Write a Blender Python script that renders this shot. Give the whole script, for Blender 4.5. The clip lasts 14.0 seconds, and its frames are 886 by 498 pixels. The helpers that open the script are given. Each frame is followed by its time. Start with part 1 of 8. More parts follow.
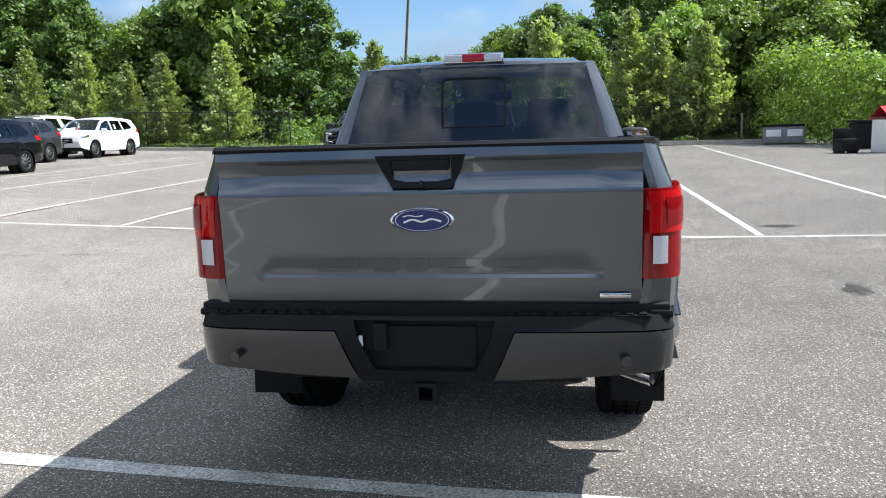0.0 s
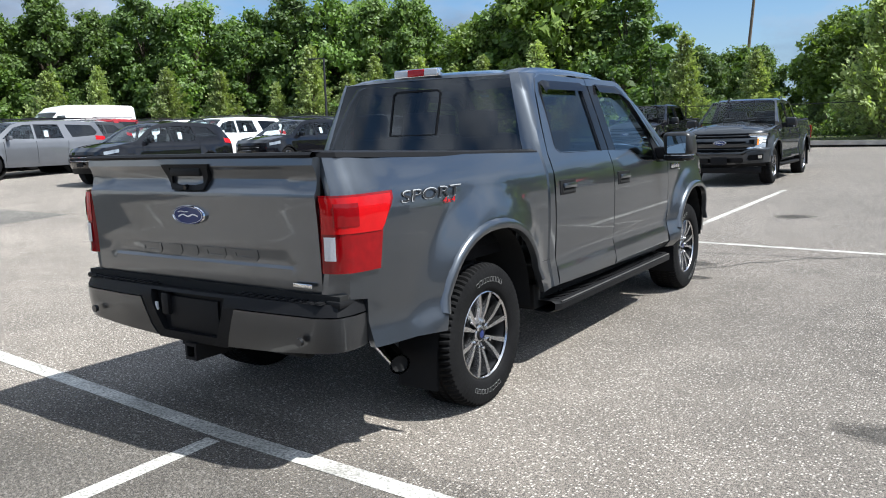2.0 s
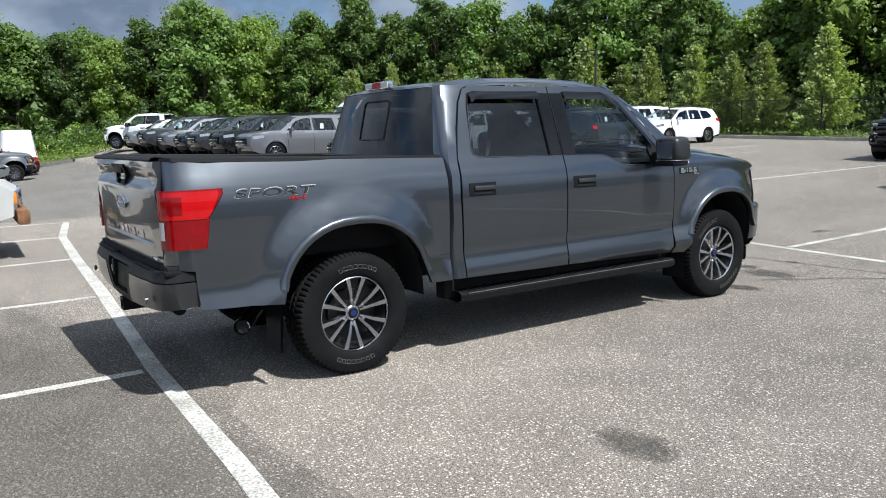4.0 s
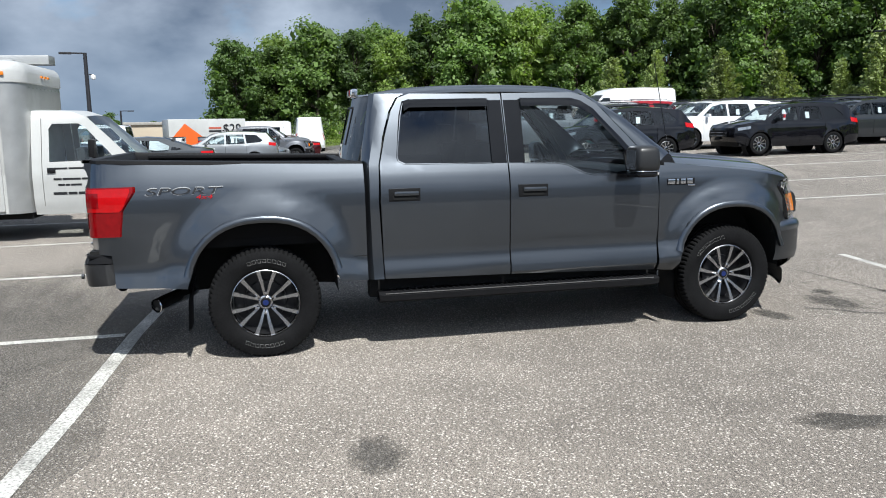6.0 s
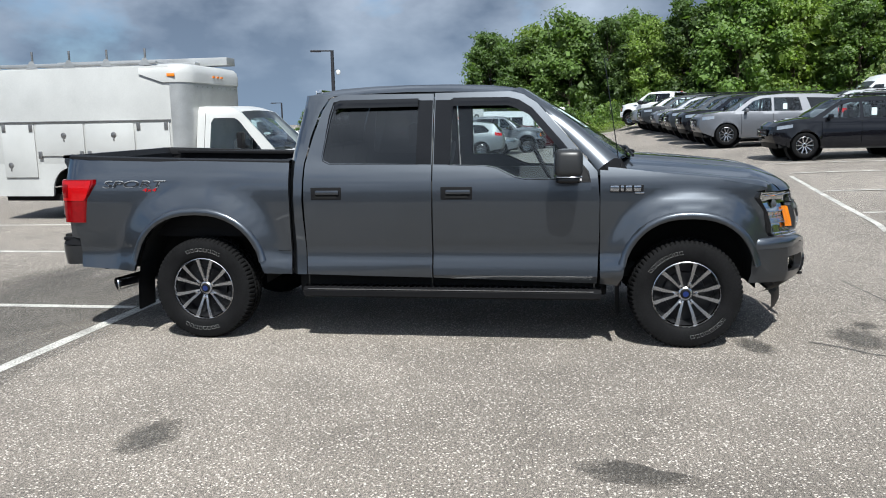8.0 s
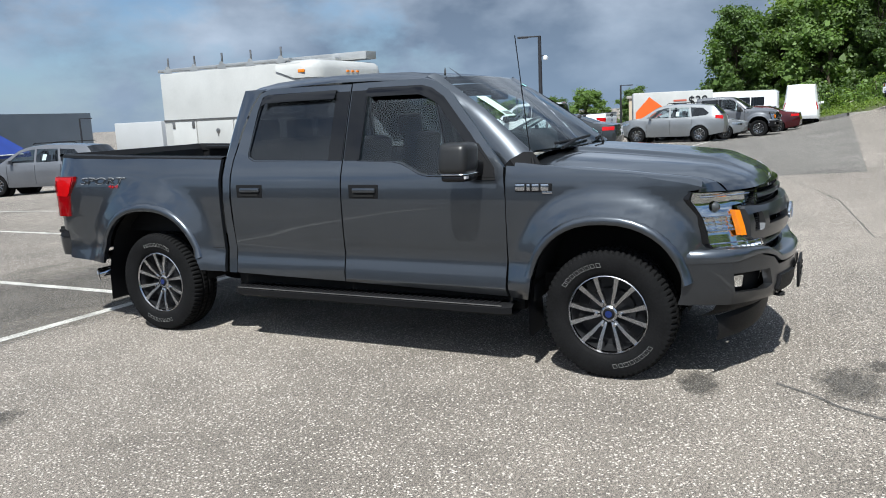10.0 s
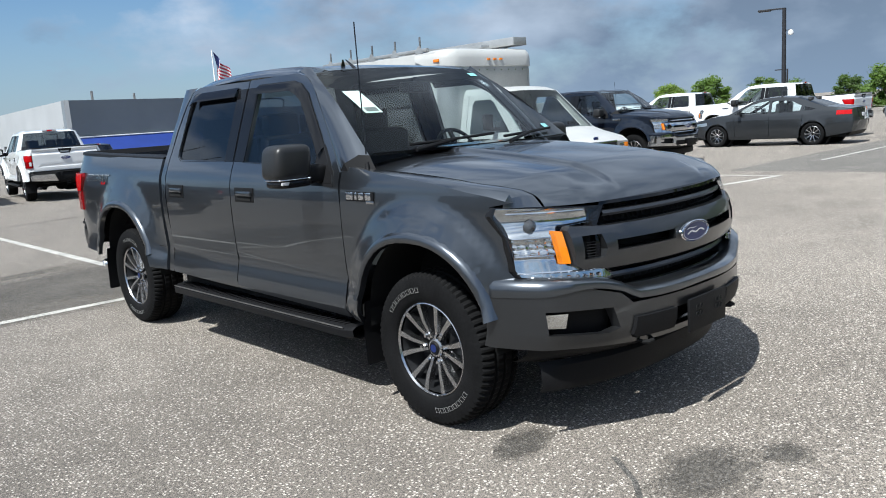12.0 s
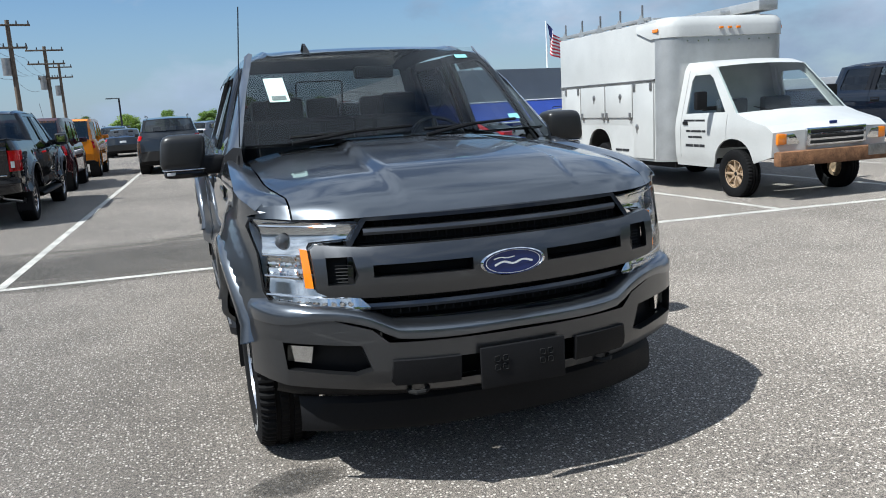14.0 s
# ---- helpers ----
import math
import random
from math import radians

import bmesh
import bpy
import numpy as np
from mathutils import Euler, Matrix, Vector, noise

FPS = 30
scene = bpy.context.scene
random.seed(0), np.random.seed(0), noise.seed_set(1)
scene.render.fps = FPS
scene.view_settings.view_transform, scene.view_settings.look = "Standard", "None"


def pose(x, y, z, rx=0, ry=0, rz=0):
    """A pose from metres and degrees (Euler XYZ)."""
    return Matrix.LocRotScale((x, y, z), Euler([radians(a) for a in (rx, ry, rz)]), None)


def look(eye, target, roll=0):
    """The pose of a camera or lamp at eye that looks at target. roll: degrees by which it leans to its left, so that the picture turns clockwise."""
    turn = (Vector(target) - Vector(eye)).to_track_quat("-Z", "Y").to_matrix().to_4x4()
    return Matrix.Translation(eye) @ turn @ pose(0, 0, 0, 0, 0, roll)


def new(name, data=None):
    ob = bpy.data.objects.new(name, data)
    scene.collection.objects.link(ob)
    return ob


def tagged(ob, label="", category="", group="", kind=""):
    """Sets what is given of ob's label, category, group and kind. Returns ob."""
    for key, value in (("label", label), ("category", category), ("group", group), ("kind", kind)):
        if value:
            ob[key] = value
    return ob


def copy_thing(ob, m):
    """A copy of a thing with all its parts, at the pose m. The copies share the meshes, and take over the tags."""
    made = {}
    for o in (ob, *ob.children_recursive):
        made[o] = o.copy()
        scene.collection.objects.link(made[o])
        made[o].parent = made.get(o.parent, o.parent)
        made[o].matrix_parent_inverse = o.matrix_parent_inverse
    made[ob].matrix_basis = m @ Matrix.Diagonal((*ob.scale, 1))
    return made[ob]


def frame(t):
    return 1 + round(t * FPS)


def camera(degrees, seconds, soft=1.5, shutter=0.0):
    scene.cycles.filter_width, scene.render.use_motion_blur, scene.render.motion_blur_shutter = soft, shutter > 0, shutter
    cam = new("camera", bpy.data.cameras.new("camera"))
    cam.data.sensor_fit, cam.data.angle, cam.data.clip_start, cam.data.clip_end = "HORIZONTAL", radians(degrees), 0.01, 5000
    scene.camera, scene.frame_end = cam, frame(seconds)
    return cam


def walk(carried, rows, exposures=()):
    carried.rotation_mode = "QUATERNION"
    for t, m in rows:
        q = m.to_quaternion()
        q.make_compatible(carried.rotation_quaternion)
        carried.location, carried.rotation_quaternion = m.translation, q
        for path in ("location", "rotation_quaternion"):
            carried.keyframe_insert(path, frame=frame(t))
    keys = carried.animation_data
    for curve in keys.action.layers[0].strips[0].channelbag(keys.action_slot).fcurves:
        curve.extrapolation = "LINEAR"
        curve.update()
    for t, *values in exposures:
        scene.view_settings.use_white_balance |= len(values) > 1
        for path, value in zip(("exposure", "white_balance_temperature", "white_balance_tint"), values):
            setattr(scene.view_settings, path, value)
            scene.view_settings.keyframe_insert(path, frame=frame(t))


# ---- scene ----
cam = camera(59.0, 14.0, soft=1.0)
PATH = [
    (0, (0.522, -5.933, 1.498), (0.223, -3.979, 1.196), -1.7),
    (0.5, (1.076, -5.955, 1.483), (0.582, -4.039, 1.19), -2.1),
    (1, (1.75, -5.864, 1.507), (1.043, -4.015, 1.218), -2.0),
    (1.5, (2.484, -5.732, 1.51), (1.562, -3.981, 1.221), -2.0),
    (2, (3.138, -5.475, 1.509), (2.03, -3.835, 1.219), -1.8),
    (2.5, (3.81, -5.247, 1.515), (2.537, -3.732, 1.224), -1.6),
    (3, (4.398, -4.9, 1.525), (2.981, -3.519, 1.236), -1.8),
    (3.2, (4.632, -4.765, 1.513), (3.163, -3.439, 1.223), -1.8),
    (5.3, (6.33, -2.695, 1.628), (4.475, -2.01, 1.328), -1.0),
    (5.5, (6.454, -2.439, 1.63), (4.574, -1.826, 1.328), -1.0),
    (6, (6.615, -1.771, 1.642), (4.685, -1.347, 1.331), -1.0),
    (6.5, (6.73, -1.092, 1.675), (4.769, -0.856, 1.359), -1.0),
    (7, (6.769, -0.435, 1.663), (4.795, -0.375, 1.346), -0.9),
    (7.5, (6.736, 0.232, 1.671), (4.764, 0.121, 1.352), -0.9),
    (7.7, (6.727, 0.486, 1.689), (4.761, 0.311, 1.367), -0.9),
    (9.8, (5.638, 2.865, 1.634), (3.852, 2.032, 1.294), -2.6),
    (10, (5.478, 3.049, 1.647), (3.721, 2.157, 1.306), -2.7),
    (10.5, (5.008, 3.484, 1.633), (3.329, 2.452, 1.29), -2.9),
    (11, (4.56, 3.97, 1.625), (2.976, 2.798, 1.281), -3.2),
    (11.5, (4.037, 4.336, 1.596), (2.562, 3.029, 1.253), -3.5),
    (12, (3.507, 4.726, 1.576), (2.161, 3.285, 1.238), -3.8),
    (12.5, (2.931, 4.986, 1.558), (1.733, 3.42, 1.221), -4.0),
    (13, (2.341, 5.226, 1.535), (1.316, 3.542, 1.195), -3.8),
    (13.5, (1.754, 5.397, 1.529), (0.924, 3.611, 1.179), -3.4),
    (14, (1.18, 5.528, 1.537), (0.565, 3.659, 1.179), -3.4),
]
walk(cam, [(t, look(eye, aim, roll)) for t, eye, aim, roll in PATH], exposures=((0, 1.04, 6160, 7), (3, 0.70, 6200, 7), (5.5, 0.42, 6200, 7), (11, 0.45, 6150, 6), (14, 0.52, 6060, 6)))

# ---- world, sun, exposure ----
TO_SUN = Vector((0.675, 0.15, 1.0)).normalized()
world = bpy.data.worlds.new("sky")
scene.world = world
world.use_nodes = True
wn, wl = world.node_tree.nodes, world.node_tree.links
wn.clear()
w_out = wn.new("ShaderNodeOutputWorld")
w_bg = wn.new("ShaderNodeBackground")
w_bg.inputs["Strength"].default_value = 0.072
w_sky = wn.new("ShaderNodeTexSky")
w_sky.sky_type = "NISHITA"
w_sky.sun_disc = False
w_sky.sun_elevation = math.asin(TO_SUN.z)
w_sky.sun_rotation = math.pi / 2 - math.atan2(TO_SUN.y, TO_SUN.x)
w_sky.air_density, w_sky.dust_density, w_sky.ozone_density = 1.0, 0.1, 6.0
w_co = wn.new("ShaderNodeTexCoord")
w_map = wn.new("ShaderNodeMapping")
w_map.inputs["Scale"].default_value = (1.0, 1.0, 1.9)
w_map.inputs["Location"].default_value = (0.35, 1.7, 0.4)
w_noise = wn.new("ShaderNodeTexNoise")
w_noise.inputs["Scale"].default_value = 4.6
w_noise.inputs["Detail"].default_value = 9.0
w_noise.inputs["Roughness"].default_value = 0.55
w_ramp = wn.new("ShaderNodeValToRGB")
w_ramp.color_ramp.elements[0].position, w_ramp.color_ramp.elements[0].color = 0.46, (0, 0, 0, 1)
w_ramp.color_ramp.elements[1].position, w_ramp.color_ramp.elements[1].color = 0.62, (1, 1, 1, 1)
w_tone = wn.new("ShaderNodeTexNoise")
w_tone.inputs["Scale"].default_value = 4.2
w_tone.inputs["Detail"].default_value = 6.0
w_cramp = wn.new("ShaderNodeValToRGB")
w_cramp.color_ramp.elements[0].position, w_cramp.color_ramp.elements[0].color = 0.40, (1.75, 2.25, 3.15, 1)
w_cramp.color_ramp.elements[1].position, w_cramp.color_ramp.elements[1].color = 0.76, (7.9, 8.7, 10.1, 1)
w_mix = wn.new("ShaderNodeMix")
w_mix.data_type = "RGBA"
wl.new(w_co.outputs["Generated"], w_map.inputs["Vector"])
wl.new(w_map.outputs["Vector"], w_noise.inputs["Vector"])
wl.new(w_map.outputs["Vector"], w_tone.inputs["Vector"])
w_west = wn.new("ShaderNodeVectorMath")          # cloud banks stand in the west and the east, thinner ones overhead
w_west.operation = "DOT_PRODUCT"
w_west.inputs[1].default_value = (0.24, 0.0, 0.20)
w_sq = wn.new("ShaderNodeVectorMath")
w_sq.operation = "MULTIPLY"
w_sum = wn.new("ShaderNodeMath")
w_sum.inputs[1].default_value = 0.0
w_off = wn.new("ShaderNodeMath")
w_off.inputs[1].default_value = -0.045
wl.new(w_co.outputs["Generated"], w_sq.inputs[0])
wl.new(w_co.outputs["Generated"], w_sq.inputs[1])
wl.new(w_sq.outputs["Vector"], w_west.inputs[0])
wl.new(w_noise.outputs["Fac"], w_sum.inputs[0])
wl.new(w_west.outputs["Value"], w_sum.inputs[1])
wl.new(w_sum.outputs["Value"], w_off.inputs[0])
wl.new(w_off.outputs["Value"], w_ramp.inputs["Fac"])
w_up = wn.new("ShaderNodeVectorMath")            # the high cloud is thin and bright
w_up.operation = "DOT_PRODUCT"
w_up.inputs[1].default_value = (0.06, -0.04, 0.24)
w_tsum = wn.new("ShaderNodeMath")
wl.new(w_co.outputs["Generated"], w_up.inputs[0])
wl.new(w_tone.outputs["Fac"], w_tsum.inputs[0])
wl.new(w_up.outputs["Value"], w_tsum.inputs[1])
wl.new(w_tsum.outputs["Value"], w_cramp.inputs["Fac"])
wl.new(w_ramp.outputs["Color"], w_mix.inputs["Factor"])
wl.new(w_sky.outputs["Color"], w_mix.inputs["A"])
wl.new(w_cramp.outputs["Color"], w_mix.inputs["B"])
w_sep = wn.new("ShaderNodeSeparateXYZ")          # pale haze low over the horizon
w_low = wn.new("ShaderNodeMapRange")
w_low.inputs["From Min"].default_value, w_low.inputs["From Max"].default_value = 0.0, 0.15
w_low.inputs["To Min"].default_value, w_low.inputs["To Max"].default_value = 0.75, 0.0
w_haze = wn.new("ShaderNodeMix")
w_haze.data_type = "RGBA"
w_haze.inputs["B"].default_value = (2.8, 3.75, 5.1, 1)
wl.new(w_co.outputs["Generated"], w_sep.inputs["Vector"])
wl.new(w_sep.outputs["Z"], w_low.inputs["Value"])
wl.new(w_low.outputs["Result"], w_haze.inputs["Factor"])
wl.new(w_mix.outputs["Result"], w_haze.inputs["A"])
wl.new(w_haze.outputs["Result"], w_bg.inputs["Color"])
wl.new(w_bg.outputs["Background"], w_out.inputs["Surface"])

sun_data = bpy.data.lights.new("sun", "SUN")
sun_data.energy, sun_data.angle, sun_data.color = 4.7, radians(0.53), (1.0, 0.97, 0.92)
sun = new("sun", sun_data)
sun.matrix_world = look(TO_SUN * 60, (0, 0, 0))


# ---- materials ----
def material(name, color=(0.5, 0.5, 0.5), rough=0.5, metal=0.0, coat=0.0, grain=0.0, grain_scale=40.0, dirt=0.0,
             dirt_scale=2.5, bump=0.0, bump_scale=120.0, ior=1.45, vary=0.0, emission=None, spec=0.5):
    """A principled material with variation at two scales (grain and dirt), relief and a change from object to object."""
    m = bpy.data.materials.new(name)
    m.use_nodes = True
    n, l = m.node_tree.nodes, m.node_tree.links
    p = n["Principled BSDF"]
    p.inputs["Roughness"].default_value, p.inputs["Metallic"].default_value = rough, metal
    p.inputs["Coat Weight"].default_value, p.inputs["Coat Roughness"].default_value, p.inputs["Coat IOR"].default_value = coat, 0.02, 1.6
    p.inputs["IOR"].default_value = ior
    p.inputs["Specular IOR Level"].default_value = spec
    p.inputs["Base Color"].default_value = (*color, 1)
    if emission:
        p.inputs["Emission Color"].default_value, p.inputs["Emission Strength"].default_value = (*emission[0], 1), emission[1]
    co = n.new("ShaderNodeTexCoord")
    value = None

    def noise_value(scale, amount, detail=6.0):
        t = n.new("ShaderNodeTexNoise")
        t.inputs["Scale"].default_value, t.inputs["Detail"].default_value = scale, detail
        l.new(co.outputs["Object"], t.inputs["Vector"])
        r = n.new("ShaderNodeMapRange")
        r.inputs["From Min"].default_value, r.inputs["From Max"].default_value = 0.3, 0.7
        r.inputs["To Min"].default_value, r.inputs["To Max"].default_value = 1 - amount, 1 + amount
        l.new(t.outputs["Fac"], r.inputs["Value"])
        return r.outputs["Result"]

    factors = []
    if grain:
        factors.append(noise_value(grain_scale, grain))
    if dirt:
        factors.append(noise_value(dirt_scale, dirt))
    if vary:
        info = n.new("ShaderNodeObjectInfo")
        r = n.new("ShaderNodeMapRange")
        r.inputs["To Min"].default_value, r.inputs["To Max"].default_value = 1 - vary, 1 + vary
        l.new(info.outputs["Random"], r.inputs["Value"])
        factors.append(r.outputs["Result"])
    for f in factors:
        if value is None:
            value = f
        else:
            mul = n.new("ShaderNodeMath")
            mul.operation = "MULTIPLY"
            l.new(value, mul.inputs[0])
            l.new(f, mul.inputs[1])
            value = mul.outputs["Value"]
    if value is not None:
        vm = n.new("ShaderNodeVectorMath")
        vm.operation = "SCALE"
        vm.inputs[0].default_value = color
        l.new(value, vm.inputs["Scale"])
        l.new(vm.outputs["Vector"], p.inputs["Base Color"])
    if bump:
        t = n.new("ShaderNodeTexNoise")
        t.inputs["Scale"].default_value, t.inputs["Detail"].default_value = bump_scale, 4.0
        l.new(co.outputs["Object"], t.inputs["Vector"])
        b = n.new("ShaderNodeBump")
        b.inputs["Strength"].default_value, b.inputs["Distance"].default_value = bump, 0.004
        l.new(t.outputs["Fac"], b.inputs["Height"])
        l.new(b.outputs["Normal"], p.inputs["Normal"])
    return m


def car_paint(name, color, metal=0.35, rough=0.38):
    return material(name, color, rough, metal, coat=1.0, grain=0.10, grain_scale=900, dirt=0.06, dirt_scale=1.6, spec=0.0)


def glass(name, tint, ior=1.5, faces=1.0):
    m = bpy.data.materials.new(name)
    m.use_nodes = True
    n, l = m.node_tree.nodes, m.node_tree.links
    n.clear()
    out, mix = n.new("ShaderNodeOutputMaterial"), n.new("ShaderNodeMixShader")
    lw, tr, gl = n.new("ShaderNodeLayerWeight"), n.new("ShaderNodeBsdfTransparent"), n.new("ShaderNodeBsdfGlossy")
    lw.inputs["Blend"].default_value = 0.5
    pw, fr = n.new("ShaderNodeMath"), n.new("ShaderNodeMapRange")
    pw.operation, pw.inputs[1].default_value = "POWER", 5.0
    f0 = faces * ((ior - 1) / (ior + 1)) ** 2              # one or both faces of the pane
    fr.inputs["To Min"].default_value, fr.inputs["To Max"].default_value = f0, 1.0
    l.new(lw.outputs["Facing"], pw.inputs[0])
    l.new(pw.outputs["Value"], fr.inputs["Value"])
    tr.inputs["Color"].default_value = (*tint, 1)
    gl.inputs["Roughness"].default_value = 0.01
    l.new(fr.outputs["Result"], mix.inputs["Fac"])
    l.new(tr.outputs["BSDF"], mix.inputs[1])
    l.new(gl.outputs["BSDF"], mix.inputs[2])
    l.new(mix.outputs["Shader"], out.inputs["Surface"])
    return m


def leafy(name, color, spread=0.35, through_light=0.3):
    m = bpy.data.materials.new(name)
    m.use_nodes = True
    n, l = m.node_tree.nodes, m.node_tree.links
    p, out = n["Principled BSDF"], n["Material Output"]
    p.inputs["Roughness"].default_value = 0.55
    geo, info = n.new("ShaderNodeNewGeometry"), n.new("ShaderNodeObjectInfo")
    mr, mr2 = n.new("ShaderNodeMapRange"), n.new("ShaderNodeMapRange")
    mr.inputs["To Min"].default_value, mr.inputs["To Max"].default_value = 1 - spread, 1 + spread
    mr2.inputs["To Min"].default_value, mr2.inputs["To Max"].default_value = 0.78, 1.25
    l.new(geo.outputs["Random Per Island"], mr.inputs["Value"])
    l.new(info.outputs["Random"], mr2.inputs["Value"])
    mul = n.new("ShaderNodeMath")
    mul.operation = "MULTIPLY"
    l.new(mr.outputs["Result"], mul.inputs[0])
    l.new(mr2.outputs["Result"], mul.inputs[1])
    vm = n.new("ShaderNodeVectorMath")
    vm.operation = "SCALE"
    vm.inputs[0].default_value = color
    l.new(mul.outputs["Value"], vm.inputs["Scale"])
    l.new(vm.outputs["Vector"], p.inputs["Base Color"])
    tl, mx = n.new("ShaderNodeBsdfTranslucent"), n.new("ShaderNodeMixShader")
    mx.inputs["Fac"].default_value = through_light
    hue = n.new("ShaderNodeVectorMath")
    hue.operation = "MULTIPLY"
    hue.inputs[1].default_value = (1.5, 1.6, 0.7)
    l.new(vm.outputs["Vector"], hue.inputs[0])
    l.new(hue.outputs["Vector"], tl.inputs["Color"])
    l.new(p.outputs["BSDF"], mx.inputs[1])
    l.new(tl.outputs["BSDF"], mx.inputs[2])
    l.new(mx.outputs["Shader"], out.inputs["Surface"])
    return m


def asphalt(name, low, high, chip, chip_amount=0.62):
    m = bpy.data.materials.new(name)
    m.use_nodes = True
    n, l = m.node_tree.nodes, m.node_tree.links
    p = n["Principled BSDF"]
    p.inputs["Roughness"].default_value = 0.85
    p.inputs["Diffuse Roughness"].default_value = 1.0
    p.inputs["Specular IOR Level"].default_value = 0.3
    co = n.new("ShaderNodeTexCoord")

    def tex(scale, detail, rough=0.55):
        t = n.new("ShaderNodeTexNoise")
        t.inputs["Scale"].default_value, t.inputs["Detail"].default_value, t.inputs["Roughness"].default_value = scale, detail, rough
        l.new(co.outputs["Object"], t.inputs["Vector"])
        return t

    def ramp(src, a, b, ca, cb):
        r = n.new("ShaderNodeValToRGB")
        r.color_ramp.elements[0].position, r.color_ramp.elements[0].color = a, (*ca, 1)
        r.color_ramp.elements[1].position, r.color_ramp.elements[1].color = b, (*cb, 1)
        l.new(src, r.inputs["Fac"])
        return r

    def mixed(kind, fac, a, b):
        x = n.new("ShaderNodeMix")
        x.data_type, x.blend_type = "RGBA", kind
        if isinstance(fac, float):
            x.inputs["Factor"].default_value = fac
        else:
            l.new(fac, x.inputs["Factor"])
        l.new(a, x.inputs["A"])
        l.new(b, x.inputs["B"])
        return x.outputs["Result"]

    patches = ramp(tex(0.22, 5).outputs["Fac"], 0.35, 0.68, low, high)
    mottle = ramp(tex(1.7, 6).outputs["Fac"], 0.3, 0.7, (0.86, 0.86, 0.86), (1.10, 1.10, 1.10))
    grit = ramp(tex(62.0, 4, 0.85).outputs["Fac"], 0.36, 0.64, (0.30, 0.30, 0.31), (1.72, 1.69, 1.65))
    base = mixed("MULTIPLY", 1.0, patches.outputs["Color"], mottle.outputs["Color"])
    base = mixed("MULTIPLY", 1.0, base, grit.outputs["Color"])
    fine = ramp(tex(210.0, 3, 0.8).outputs["Fac"], 0.38, 0.62, (0.14, 0.14, 0.15), (1.90, 1.88, 1.84))
    base = mixed("MULTIPLY", 1.0, base, fine.outputs["Color"])
    cells = n.new("ShaderNodeTexVoronoi")
    cells.inputs["Scale"].default_value = 66.0
    l.new(co.outputs["Object"], cells.inputs["Vector"])
    sep = n.new("ShaderNodeSeparateColor")
    l.new(cells.outputs["Color"], sep.inputs["Color"])
    pick = ramp(sep.outputs["Red"], 0.60, 0.74, (0, 0, 0), (chip_amount,) * 3)
    near = ramp(cells.outputs["Distance"], 0.30, 0.42, (1, 1, 1), (0, 0, 0))
    mask = n.new("ShaderNodeMath")
    mask.operation = "MULTIPLY"
    l.new(pick.outputs["Color"], mask.inputs[0])
    l.new(near.outputs["Color"], mask.inputs[1])
    rgb = n.new("ShaderNodeRGB")
    rgb.outputs[0].default_value = (*chip, 1)
    base = mixed("MIX", mask.outputs["Value"], base, rgb.outputs[0])
    l.new(base, p.inputs["Base Color"])
    b = n.new("ShaderNodeBump")
    b.inputs["Strength"].default_value, b.inputs["Distance"].default_value = 0.6, 0.006
    l.new(tex(110.0, 5, 0.7).outputs["Fac"], b.inputs["Height"])
    l.new(b.outputs["Normal"], p.inputs["Normal"])
    return m


PAINT_GREY = car_paint("grey_metallic_paint", (0.112, 0.122, 0.137), 0.92, 0.29)
PAINT_BUMPER = material("satin_grey_bumper", (0.086, 0.088, 0.093), 0.34, 0.9, coat=0.5, grain=0.08, grain_scale=300, dirt=0.06)
PAINT_BLACK = car_paint("black_paint", (0.006, 0.006, 0.008), 0.0, 0.3)
PAINT_NAVY = car_paint("dark_navy_paint", (0.008, 0.012, 0.022), 0.2, 0.3)
PAINT_WHITE = car_paint("white_paint", (0.78, 0.79, 0.80), 0.0, 0.4)
PAINT_SILVER = car_paint("silver_paint", (0.26, 0.27, 0.28), 0.6, 0.33)
PAINT_MID = car_paint("mid_grey_paint", (0.16, 0.165, 0.18), 0.45, 0.33)
PAINT_DARK = car_paint("charcoal_paint", (0.035, 0.038, 0.042), 0.35, 0.33)
PAINT_RED = car_paint("red_paint", (0.28, 0.012, 0.018), 0.1, 0.35)
PAINT_MAROON = car_paint("maroon_paint", (0.05, 0.008, 0.01), 0.2, 0.35)
PAINT_ORANGE = car_paint("orange_yellow_paint", (0.62, 0.20, 0.012), 0.0, 0.35)
BLACK_PLASTIC = material("black_plastic", (0.011, 0.011, 0.012), 0.5, grain=0.15, grain_scale=200, dirt=0.12, bump=0.12, bump_scale=500, spec=0.16)
GLOSS_BLACK = material("gloss_black_plastic", (0.008, 0.008, 0.009), 0.12, coat=0.6, spec=0.0)
# near-black base: in hollows and gaps the colour stands in for deep shade
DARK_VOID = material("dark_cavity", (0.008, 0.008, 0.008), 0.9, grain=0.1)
RUBBER = material("tyre_rubber", (0.009, 0.009, 0.0095), 0.7, grain=0.2, grain_scale=90, dirt=0.25, dirt_scale=7, bump=0.2, bump_scale=300, spec=0.12)
TYRE_WHITE = material("tyre_letter_white", (0.20, 0.20, 0.195), 0.7, grain=0.15)
ALLOY = material("machined_alloy", (0.62, 0.62, 0.63), 0.24, 1.0, grain=0.06, grain_scale=200, dirt=0.1)
ALLOY_DARK = material("dark_alloy", (0.045, 0.046, 0.05), 0.35, 0.6, dirt=0.2)
CHROME = material("chrome", (0.75, 0.76, 0.78), 0.08, 1.0, dirt=0.05)
STEEL = material("dull_steel", (0.30, 0.29, 0.28), 0.45, 0.9, grain=0.2, dirt=0.25)
